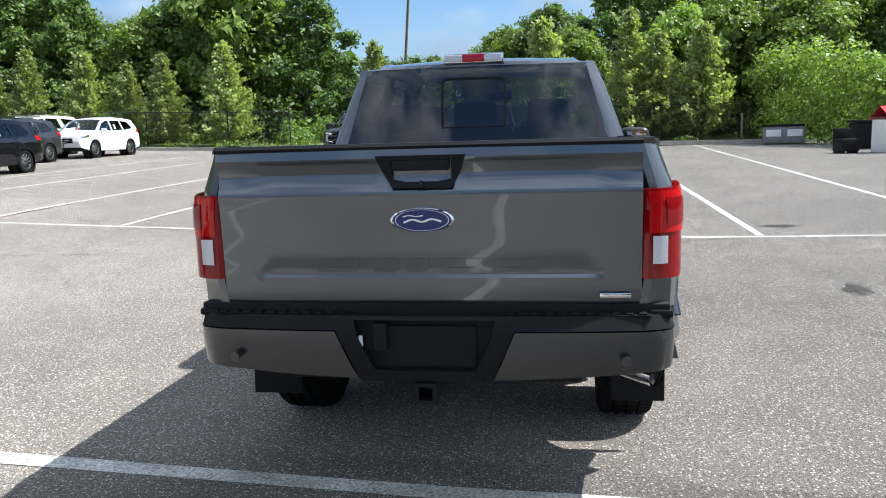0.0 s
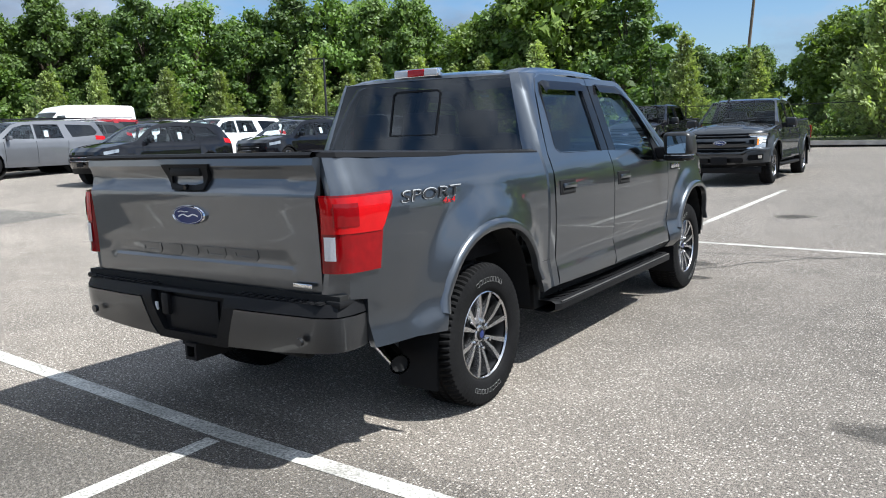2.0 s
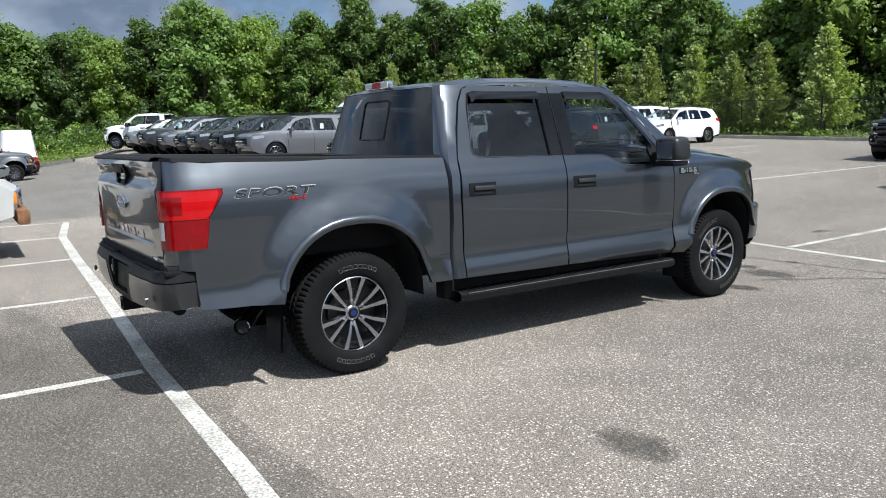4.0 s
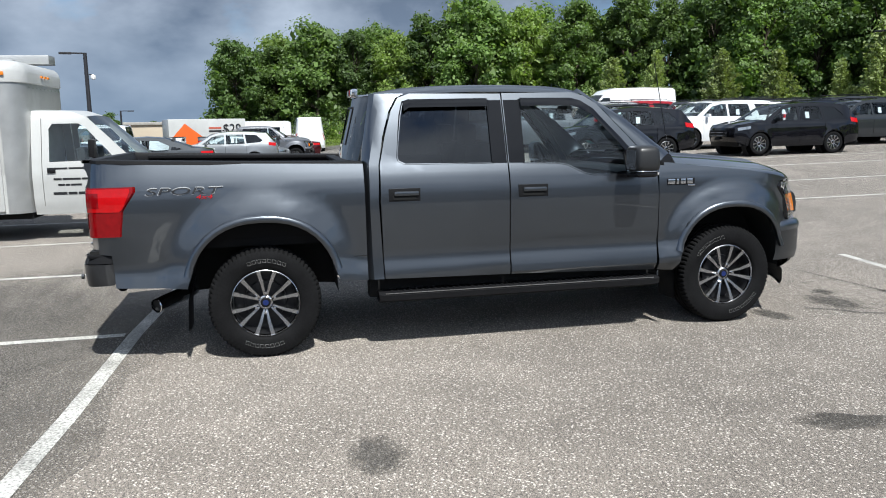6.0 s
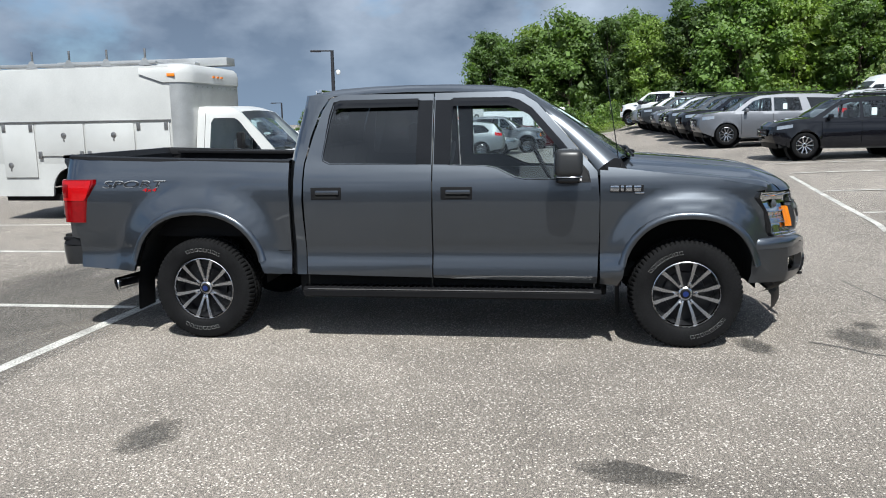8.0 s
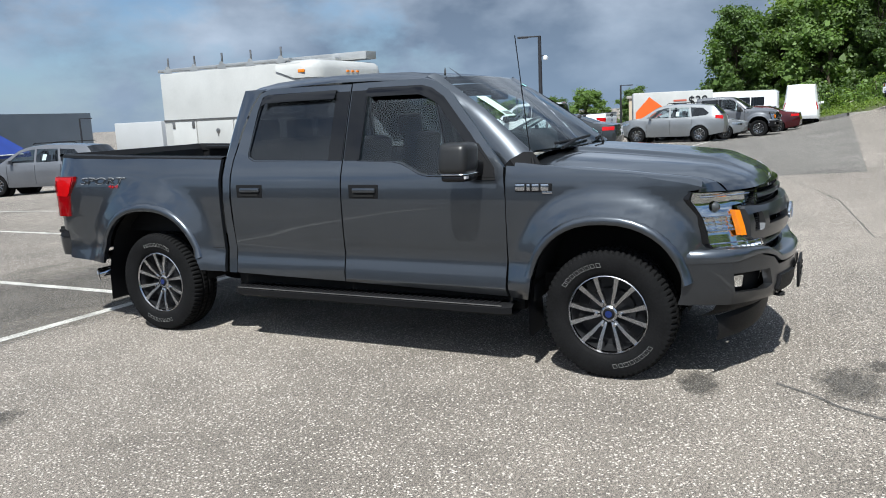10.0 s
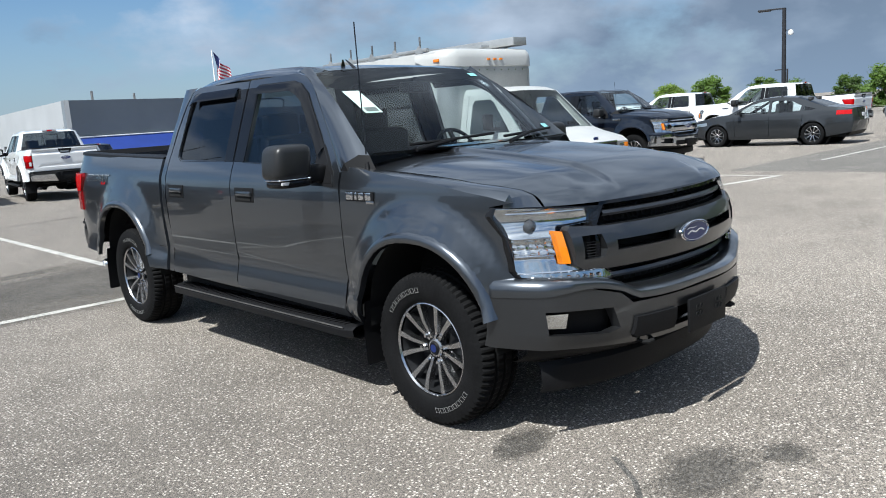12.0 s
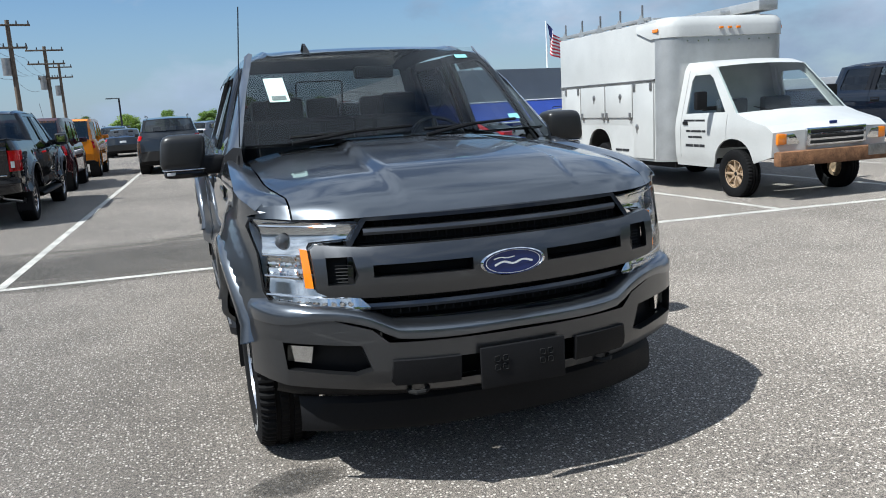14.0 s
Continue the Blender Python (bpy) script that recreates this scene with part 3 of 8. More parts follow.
def leaf_tree(seed, height, radius, mat, label, lobes=44, per=270, base=0.10):
    """A trunk with limbs, each limb carrying rounded masses of leaves with dark gaps between them."""
    rng = np.random.default_rng(seed)
    rd = random.Random(seed)
    tree = thing("tree", label, "tree", "wood round the lot")
    bm = bmesh.new()
    pts, x, y = [], 0.0, 0.0
    for i in range(7):
        pts.append((x, y, height * 0.86 * i / 6))
        x += rd.uniform(-0.2, 0.2)
        y += rd.uniform(-0.2, 0.2)
    r0 = 0.018 * height
    for i, (a, b) in enumerate(zip(pts, pts[1:])):
        rod(a, b, r0 * (1 - i / 7), r0 * (1 - (i + 1) / 7), 8, bm, False)
    quads = []
    for k in range(lobes):
        f = (k + 0.5) / lobes                                     # from the lowest limb to the top
        zc = height * (base + (0.93 - base) * f)
        env = radius * (0.55 + 0.45 * math.sin(math.pi * min(1.0, 0.18 + 0.80 * f))) * (1.0 if f < 0.75 else 1.0 - 1.9 * (f - 0.75))
        a = k * 2.4 + rd.uniform(-0.5, 0.5)
        out = env * rd.uniform(0.42, 0.86)
        c = Vector((math.cos(a) * out, math.sin(a) * out, zc + rd.uniform(-0.25, 0.25)))
        i = min(5, int(c.z * 0.8 / (height * 0.86) * 6))
        s = Vector(pts[i])
        m = s.lerp(c, 0.5) + Vector((0, 0, 0.15))
        rod(s, m, 0.035 * height / 8, 0.022 * height / 8, 5, bm, False)
        rod(m, c, 0.022 * height / 8, 0.01, 5, bm, False)
        size = radius * rd.uniform(0.17, 0.36)
        shell = rng.normal(size=(per, 3))
        shell /= np.linalg.norm(shell, axis=1)[:, None]
        shell[:, 2] = np.abs(shell[:, 2]) * np.where(rng.random(per) < 0.72, 1, -1)
        wob = 1 + 0.22 * np.sin(shell[:, 0] * 5 + k) * np.cos(shell[:, 1] * 4 + 2 * k) + 0.10 * np.sin(shell[:, 2] * 9 + k)
        p = np.array(c) + shell * (size * wob * (0.62 + 0.55 * rng.random(per) ** 1.3))[:, None] * np.array((1.0, 1.0, 0.78))
        quads.append(leaf_blades(p, shell + np.array((0, 0, 0.35)), 0.6, 0.075 + 0.0045 * height, rng))
        core = rng.normal(size=(per // 6, 3)) * size * 0.30
        quads.append(leaf_blades(np.array(c) + core, rng.normal(size=core.shape), 0.2, 0.30, rng))
    part("trunk", bm, BARK, tree)
    leaf_part("crown", np.concatenate(quads), mat, tree)
    return tree


def leaf_blades(p, way, scatter_by, size, rng):
    """Pointed blades at p that face roughly along way."""
    n = len(p)
    nrm = way + rng.normal(size=(n, 3)) * scatter_by
    nrm /= np.maximum(np.linalg.norm(nrm, axis=1), 1e-6)[:, None]
    t = np.cross(nrm, rng.normal(size=(n, 3)))
    t /= np.maximum(np.linalg.norm(t, axis=1), 1e-6)[:, None]
    b = np.cross(nrm, t)
    s = size * (0.55 + 0.9 * rng.random(n))[:, None]
    return np.stack([p - t * s * 0.9, p - b * s * 0.6, p + t * s, p + b * s * 0.6], axis=1).reshape(-1, 3)


def pine(seed, height, radius, label):
    rng = np.random.default_rng(seed)
    tree = thing("pine", label, "pine", "young pines at the lot edge")
    bm = rod((0, 0, 0), (0, 0, height * 0.97), 0.06, 0.012, 8)
    quads = []
    z = 0.3
    while z < height * 0.97:
        f = z / height
        rr = radius * (1 - f) ** 0.85 * rng.uniform(0.75, 1.12) + 0.10
        k = 5 + int(3 * (1 - f))
        turn = rng.uniform(0, 6.28)
        for j in range(k):
            a = turn + 6.283 * j / k + rng.uniform(-0.35, 0.35)
            ln = rr * rng.uniform(0.6, 1.15)
            lift = 0.35 + 0.55 * f
            tip = (math.cos(a) * ln, math.sin(a) * ln, z + ln * lift)
            rod((0, 0, z), tip, 0.016, 0.005, 4, bm, False)
            n = int(26 + 34 * ln)
            u = rng.random(n) ** 0.7
            p = np.stack([tip[0] * u, tip[1] * u, z + ln * lift * u], 1) + rng.normal(size=(n, 3)) * np.array((0.10, 0.10, 0.07))
            way = np.stack([np.full(n, -math.sin(a)), np.full(n, math.cos(a)), np.full(n, 0.9)], 1)
            quads.append(leaf_blades(p, way, 0.8, 0.085, rng))
        z += height * 0.052 * rng.uniform(0.8, 1.2)
    tipz = np.stack([rng.normal(size=60) * 0.04, rng.normal(size=60) * 0.04, height * (0.93 + 0.08 * rng.random(60))], 1)
    quads.append(leaf_blades(tipz, rng.normal(size=(60, 3)) * np.array((1, 1, 0.2)), 0.2, 0.07, rng))
    part("trunk", bm, BARK, tree)
    leaf_part("needles", np.concatenate(quads), NEEDLE, tree)
    return tree


def bush(seed, w, h, mat, label, name="bush", clumps=26, per=60):
    rng = np.random.default_rng(seed)
    b = thing(name, label, "bush", "undergrowth at the lot edge")
    cs = [(rng.normal() * w * 0.4, rng.normal() * w * 0.3, abs(rng.normal()) * h * 0.4 + 0.1) for _ in range(clumps)]
    leaf_part("foliage", leaf_cloud(cs, per, (w * 0.22, w * 0.2, h * 0.22), 0.10, rng), mat, b)
    part("stem", pipe([(0, 0, -0.1), (0.05, 0.02, h * 0.5), (0.12, 0.0, h * 0.8)], 0.03, 6), BARK, b)
    return b


def crown_height(x, y):
    """How high the wood stands, going round from the west to the north-east."""
    turn = math.degrees(math.atan2(y, -x))
    return float(np.interp(turn, [-5, 1, 6, 10, 14, 20, 28, 37, 41, 50, 55, 57.5, 61, 67, 70, 72, 74, 78, 84.5, 88, 96, 107, 125],
                           [8.6, 9.9, 8.4, 8.2, 9.6, 9.9, 10.3, 9.4, 9.6, 10.4, 9.0, 6.8, 10.2, 10.8, 9.0, 6.6, 4.6, 5.6, 5.2, 8.2, 9.0, 8.6, 8.4]))


def scatter(protos, places, rng, scale=(0.85, 1.2), nominal=None):
    for i, (x, y) in enumerate(places):
        p = protos[i % len(protos)] if i < len(protos) else rng.choice(protos)
        s = rng.uniform(*scale)
        if nominal:
            s *= crown_height(x, y) / nominal[protos.index(p)]
        m = pose(x, y, ground_z(x, y) + 0.1, 0, 0, rng.uniform(0, 360))
        c = copy_thing(p, m) if i >= len(protos) else p
        c.matrix_basis = m
        c.scale = (s * rng.uniform(0.9, 1.12), s * rng.uniform(0.9, 1.12), s)


def along(points, pitch, jitter, rng, offset=0.0):
    out = []
    for (x0, y0), (x1, y1) in zip(points, points[1:]):
        ln = math.hypot(x1 - x0, y1 - y0)
        nx, ny = -(y1 - y0) / ln, (x1 - x0) / ln
        for i in range(max(1, round(ln / pitch))):
            u = (i + 0.5) / max(1, round(ln / pitch))
            o = offset + rng.uniform(-jitter, jitter)
            out.append((x0 + (x1 - x0) * u + nx * o + rng.uniform(-jitter, jitter), y0 + (y1 - y0) * u + ny * o))
    return out


rng_t = random.Random(11)
BELT = [(-59, -5.5), (-58, 4), (-54, 16), (-49, 27), (-37, 38), (-24, 40.5), (-12, 41.5), (2, 41.5), (14, 40), (26, 36)]
tall = [leaf_tree(1, 9.6, 3.3, LEAF_A, "tall deciduous tree with dark green leaves"), leaf_tree(2, 10.4, 3.0, LEAF_B, "tall deciduous tree with mid green leaves", 50),
        leaf_tree(3, 9.0, 3.5, LEAF_B, "broad deciduous tree with mid green leaves"), leaf_tree(4, 10.0, 2.7, LEAF_A, "tall slender tree with dark green leaves", 46),
        leaf_tree(5, 8.4, 3.1, LEAF_C, "deciduous tree with light green leaves"), leaf_tree(6, 9.4, 3.2, LEAF_A, "tall tree with uneven dark green crown", 38)]
TALL_H = (9.6, 10.4, 9.0, 10.0, 8.4, 9.4)
scatter(tall, along(BELT, 3.5, 0.8, rng_t) + along(BELT, 3.8, 1.2, rng_t, 4.0) + along(BELT, 4.0, 1.2, rng_t, 8.5), rng_t, (0.88, 1.06), TALL_H)
BELT_IN = [(-52, -6), (-51, 4), (-47, 15), (-43.5, 27), (-36, 34), (-24, 36), (-12, 36.6), (2, 37), (12, 36.5)]
pines = [pine(21, 5.0, 1.7, "young bushy pine with pale green needles"), pine(22, 4.4, 1.6, "small bushy pine with pale green needles"), pine(23, 5.8, 1.8, "young pine with pale green needles and a pointed top")]
PINE_H = (5.0, 4.4, 5.8)
for i, (x, y, h) in enumerate(((-28.0, 33.6, 5.2), (-24.8, 33.8, 5.0), (-20.4, 34.0, 4.9), (-17.0, 34.2, 5.4), (-0.3, 34.5, 6.2), (3.9, 34.5, 6.5), (5.3, 34.4, 5.3), (7.4, 34.4, 5.6),
                               (-39.9, 22.4, 4.7), (-38.2, 26.0, 4.6), (-36.9, 29.0, 4.5), (-34.6, 31.7, 3.8), (-32.5, 32.8, 6.0), (-40.6, 19.8, 4.3), (-9.0, 34.4, 5.4), (-22.6, 34.3, 4.4), (-30.4, 33.9, 4.2), (-5.6, 34.6, 4.4))):
    k = i % 3
    m = pose(x, y, ground_z(x, y) + 0.1, 0, 0, rng_t.uniform(0, 360))
    c = pines[k] if i < 3 else copy_thing(pines[k], m)
    c.matrix_basis = m
    f = h / PINE_H[k]
    c.scale = (f * rng_t.uniform(0.85, 1.1), f * rng_t.uniform(0.85, 1.1), f)
for x, y, f in ((6.6, 37.6, 0.82), (9.6, 38.2, 0.9), (12.6, 36.8, 0.86), (1.6, 38.6, 0.72)):
    c = copy_thing(tall[4], pose(x, y, ground_z(x, y) + 0.1, 0, 0, 40 * x))
    c.scale = (f, f, f)
bushes = [bush(31, 2.6, 1.8, LEAF_B, "dense green undergrowth bush"), bush(32, 2.2, 1.4, LEAF_C, "light green undergrowth bush"), bush(33, 3.0, 2.4, LEAF_A, "dark green undergrowth bush")]
scatter(bushes, along(BELT_IN, 1.7, 0.6, rng_t, 1.2) + along(BELT, 2.0, 0.8, rng_t, -1.0), rng_t, (0.8, 1.3))
rng_g = np.random.default_rng(5)
blades = []
for (x0, y0), (x1, y1) in zip(EDGE[1:], EDGE[2:]):
    for i in range(26):
        u = rng_g.random()
        o = rng_g.uniform(0.4, 3.2)
        ln = math.hypot(x1 - x0, y1 - y0)
        x, y = x0 + (x1 - x0) * u + (y1 - y0) / ln * -o, y0 + (y1 - y0) * u + (x1 - x0) / ln * o
        blades.append((x, y, ground_z(x, y) + 0.3))
tagged(leaf_part("grass", leaf_cloud(blades, 60, (0.9, 0.9, 0.25), 0.07, rng_g, 0.1), GRASS, None), "long weedy grass on the verge", "grass", kind="stuff")


# ---- parked vehicles ----
def wheel(radius, width, style, parent_name="wheel", rim_ratio=0.62, rim_mat=ALLOY, dark=ALLOY_DARK, spokes=10, lettered=False):
    """A wheel round its own centre, outer face towards +x."""
    w = new(parent_name)
    R, h = radius, width / 2
    rr = R * rim_ratio
    prof = [(rr * 0.98, -h * 0.8), (rr + 0.01, -h * 0.95), (R * 0.86, -h), (R * 0.955, -h * 0.92), (R * 0.99, -h * 0.75)]
    grooves = (-0.42, 0.0, 0.42)
    for g in grooves:
        prof += [(R, h * (g - 0.14)), (R - 0.014, h * (g - 0.12)), (R - 0.014, h * (g + 0.02)), (R, h * (g + 0.04))]
    prof += [(R * 0.99, h * 0.75), (R * 0.955, h * 0.92), (R * 0.86, h), (rr + 0.022, h * 0.97), (rr + 0.004, h * 0.86), (rr * 0.98, h * 0.7)]
    last = len(prof)

    def lug(k, i):
        return (-0.011 if i % 3 == 0 else 0.0) if k in (3, 4, 5, last - 7, last - 6, last - 5) else (-0.005 if i % 3 == 1 and k in (8, 9, 12, 13) else 0.0)

    part("tyre", lathe(prof, 210 if style == "paired" else 132, wobble=lug), RUBBER, w, angle=40)
    rim = bmesh.new()
    lathe([(rr * 1.0, h * 0.72), (rr * 1.005, h * 0.86), (rr * 0.985, h * 0.88), (rr * 0.962, h * 0.80)], 48, rim)
    for k in range(spokes):
        pair = 0.0
        if style == "paired":
            pair = 0.035 if k % 2 else -0.035
        a = 2 * math.pi * k / spokes + pair
        a2 = a
        if style == "paired":                       # two spokes spring from one root and part towards the rim
            mid_a = 2 * math.pi * (k // 2 + 0.5) / (spokes / 2)
            a, a2 = mid_a + (0.17 if k % 2 else -0.17), mid_a + (0.245 if k % 2 else -0.245)
        ca, sa = math.cos(a), math.sin(a)
        c2, s2 = math.cos(a2), math.sin(a2)
        wi, wo = rr * (0.055 if style == "paired" else 0.11), rr * (0.120 if style == "paired" else 0.15)
        r_in, r_out = rr * 0.22, rr * 0.97
        rows = []
        for (r, ww, x, cc, ss) in ((r_in, wi, h * 0.58, ca, sa), (rr * 0.6, (wi + wo) / 2, h * 0.74, (ca + c2) / 2, (sa + s2) / 2), (r_out, wo, h * 0.80, c2, s2)):
            tx, ty = -ss, cc
            rows.append([(x - 0.035, cc * r - tx * ww * 0.7, ss * r - ty * ww * 0.7), (x, cc * r - tx * ww * 0.5, ss * r - ty * ww * 0.5),
                         (x, cc * r + tx * ww * 0.5, ss * r + ty * ww * 0.5), (x - 0.035, cc * r + tx * ww * 0.7, ss * r + ty * ww * 0.7)])
        sheet(rows, rim)
    hub_r = 0.17 if style == "paired" else 0.24
    lathe([(0.001, h * 0.60), (rr * hub_r, h * 0.60), (rr * (hub_r + 0.04), h * 0.55), (rr * (hub_r + 0.04), h * 0.3)], 24, rim)
    rim_ob = part("rim", rim, rim_mat, w)
    barrel = bmesh.new()
    lathe([(rr * 0.94, h * 0.74), (rr * 0.90, -h * 0.1), (rr * 0.62, -h * 0.12), (rr * 0.6, h * 0.05), (0.001, h * 0.05)], 32, barrel)
    part("brake_disc", barrel, dark, w)
    cap = lathe([(0.001, h * 0.66), (rr * 0.12, h * 0.655), (rr * 0.15, h * 0.60)], 20)
    part("centre_cap", cap, BLACK_PLASTIC, rim_ob)
    return w


def place_wheel(w, x, y, z, side, first):
    """Puts a wheel under its car, outer face outwards."""
    m = pose(x * side, y, z, 0, 0, 0 if side > 0 else 180)
    if first:
        w.matrix_basis = m
        return w
    return copy_thing(w, m)


def flowing(x, xs, ys):
    """Runs a smooth curve through points."""
    x = min(max(x, xs[0]), xs[-1])
    i = max(0, min(len(xs) - 2, int(np.searchsorted(xs, x)) - 1))
    slope = [(ys[min(k + 1, len(xs) - 1)] - ys[max(k - 1, 0)]) / (xs[min(k + 1, len(xs) - 1)] - xs[max(k - 1, 0)]) for k in (i, i + 1)]
    w = xs[i + 1] - xs[i]
    t = (x - xs[i]) / w
    return (2 * t ** 3 - 3 * t * t + 1) * ys[i] + (t ** 3 - 2 * t * t + t) * w * slope[0] + (3 * t * t - 2 * t ** 3) * ys[i + 1] + (t ** 3 - t * t) * w * slope[1]


def emblem_oval(parent, m, w=0.24, mat=BLUE_OVAL, squiggle=True):
    """An oval badge: bright rim, coloured field, a pale scrawl."""
    h = w * 0.39
    bm = bmesh.new()
    n = 40
    rows = []
    for f, d in ((1.0, 0.0), (1.0, 0.012), (0.93, 0.017), (0.90, 0.012)):
        rows.append([(f * w / 2 * math.cos(a), f * h / 2 * math.sin(a), d) for a in (2 * math.pi * i / n for i in range(n + 1))])
    sheet(rows, bm)
    e = part("emblem", bm, CHROME, parent, "chrome-rimmed blue oval badge")
    e.matrix_basis = m
    bm = bmesh.new()
    sheet([[(f * w / 2 * math.cos(a), f * h / 2 * math.sin(a), 0.013) for a in (2 * math.pi * i / n for i in range(n + 1))] for f in (0.915, 0.01)], bm)
    part("field", bm, mat, e)
    if squiggle:
        bm = bmesh.new()
        sheet([[(f * w / 2 * math.cos(a), f * h / 2 * math.sin(a), 0.0150) for a in (2 * math.pi * i / n for i in range(n + 1))] for f in (0.85, 0.825)], bm)

        def stroke(points, thick):
            pts = [tuple(flowing(u, [float(i) for i in range(len(points))], [p[k] for p in points]) for k in (0, 1)) for u in np.linspace(0, len(points) - 1, 6 * len(points))]
            rows = [[], []]
            for i, (x, y) in enumerate(pts):
                dx, dy = pts[min(i + 1, len(pts) - 1)][0] - pts[max(i - 1, 0)][0], pts[min(i + 1, len(pts) - 1)][1] - pts[max(i - 1, 0)][1]
                ln = math.hypot(dx, dy) or 1.0
                t = thick * (0.6 + 0.5 * abs(dy) / ln)
                rows[0].append(((x - dy / ln * t) * w, (y + dx / ln * t) * w, 0.0155))
                rows[1].append(((x + dy / ln * t) * w, (y - dx / ln * t) * w, 0.0155))
            sheet(rows, bm)

        stroke([(-0.30, 0.055), (-0.20, 0.075), (-0.10, 0.060), (0.02, 0.072)], 0.011)
        stroke([(-0.29, -0.035), (-0.15, 0.010), (0.0, -0.025), (0.15, 0.015), (0.30, -0.02)], 0.020)
        part("scrawl", bm, WHITE_PLASTIC, e)
    return e


def densify(pts, step):
    out = []
    for a, b in zip(pts, pts[1:]):
        n = max(1, round(math.dist(a, b) / step))
        out += [tuple(a[k] + (b[k] - a[k]) * i / n for k in range(len(a))) for i in range(n)]
    return out + [pts[-1]]


def passenger_car(name, label, category, spec, paint):
    """A car with its nose towards +y, built from a side outline: panels, glass, lamps, wheels, seats."""
    car = thing(name, label, category)
    W, belt, roof_z = spec["width"] / 2, spec["belt"], spec["roof"]
    yf, yr = spec["front"], spec["rear"]
    bow_f, bow_r = spec.get("bow", 0.14), spec.get("bow_rear", 0.08)

    def half(y, z):
        x = W * float(np.interp(z, [0.18, 0.32, 0.55, belt - 0.28, belt - 0.10, belt], [0.93, 0.975, 1.0, 0.995, 0.975, 0.935]))
        if z > belt:
            x = W * 0.935 - (z - belt) * spec.get("lean", 0.36)
        f = max(0.0, (y - (yf - 0.75)) / 0.75)
        r = max(0.0, ((yr + 0.6) - y) / 0.6)
        x -= 0.20 * f ** 2.4 + 0.13 * r ** 2.4
        for c in (spec["axle_f"], spec["axle_r"]):
            d = math.hypot(y - c, z - spec["tyre"]) - spec["tyre"] * 1.12
            if 0 < d < 0.10:
                x += 0.018 * (1 - d / 0.10)
        return x

    top = spec["top"]                       # the side outline, front low to rear low
    low = spec["sill"]
    a_r = spec["tyre"] * 1.14
    poly = [p for p in top]
    tail = [(spec["rear"] + 0.04, low + 0.06)] + arch(spec["axle_r"], a_r, spec["tyre"] * 0.75, a_r * 0.95 + 0.06, 14)
    poly = top + [(spec["axle_r"] - a_r, low + 0.03)] + arch(spec["axle_r"], a_r, spec["tyre"] * 0.8, a_r * 1.12, 14) + [(spec["axle_r"] + a_r + 0.02, low), (spec["axle_f"] - a_r - 0.02, low)] \
        + arch(spec["axle_f"], a_r, spec["tyre"] * 0.8, a_r * 1.12, 14) + [(spec["axle_f"] + a_r, low + 0.03)]
    wins = spec["windows"]
    seams = [[(y - 0.006, low + 0.10), (y + 0.006, low + 0.10), (y + 0.006 + dy, belt - 0.06), (y - 0.006 + dy, belt - 0.06)] for y, dy in spec["seams"]]
    shape = lambda y, z: (half(y, z), y, z)
    for side in (1, -1):
        part("side_panel", skin(poly, wins + seams, shape, 0.11, side, 0.03), paint, car)
        for wdw in wins:
            g = skin(wdw, [], lambda y, z: (half(y, z) - 0.012, y, z), 0.3, side, 0)
            part("side_window", g, GLASS_TINT if max(p[0] for p in wdw) < spec["axle_f"] - 1.9 else GLASS_CLEAR, car)
    # skins across the car, along the outline
    i = 0
    for kind, pts in spec["across"]:
        line = densify(pts, 0.09 if kind not in ("windscreen", "rear_window") else 0.2)
        rows = []
        for y, z in line:
            w = half(y, z) + 0.001
            mid = (yf + yr) / 2
            f = max(0.0, min(1.0, (y - (yf - 0.5)) / 0.5))
            r = max(0.0, min(1.0, ((yr + 0.4) - y) / 0.4))
            row = []
            for k in range(-8, 9):
                u = k / 8
                c = 1 - abs(u) ** 2.2
                row.append((u * w, y + bow_f * f * c - bow_r * r * c + (0.07 * c if kind == "windscreen" else 0) - (0.05 * c if kind == "rear_window" else 0), z + c * spec.get("crown", 0.035) * (1 - max(f, r) * 0.6)))
            rows.append(row)
        part(kind, sheet(rows), {"windscreen": GLASS_WIND, "rear_window": GLASS_TINT}.get(kind, paint if kind not in ("front_skirt", "rear_skirt") else BLACK_PLASTIC), car)
    # lamps, grille, plate
    for side in (1, -1):
        for nm, (y0, y1, z0, z1, dz), m in (("headlight", spec["headlight"], CHROME), ("tail_light", spec["tail_light"], RED_LENS)):
            q = [(y0, z0), (y1, z0 + dz), (y1, z1 + dz), (y0, z1)]
            bm = skin(q, [], lambda y, z: (half(y, z) + 0.006, y, z), 0.08, side, 0.02)
            ob = part(nm, bm, m if nm == "tail_light" else LAMP_BRIGHT, car)
    gy, gz0, gz1, gw = spec["grille"]
    fy = lambda x, z: yf + bow_f * (1 - abs(x / W) ** 2.2)
    bm = bmesh.new()
    sheet([[(x, fy(x, 0) + gy, z) for x in np.linspace(-gw, gw, 9)] for z in (gz1, gz0)], bm)
    gr = part("grille", bm, BLACK_PLASTIC, car)
    for k in range(4):
        z = gz0 + (gz1 - gz0) * (k + 0.5) / 4
        bm = bmesh.new()
        sheet([[(x, fy(x, 0) + gy + d, z + o) for x in np.linspace(-gw * 0.97, gw * 0.97, 9)] for d, o in ((0.0, 0.016), (0.014, 0.01), (0.014, -0.01), (0.0, -0.016))], bm)
        part("bar", bm, spec.get("bar_mat", CHROME) if k % 2 == 0 else BLACK_PLASTIC, gr)
    part("front_plate", box(0, fy(0, 0) + 0.012, low + 0.25, 0.30, 0.012, 0.10, 0.004), BLACK_PLASTIC, car)
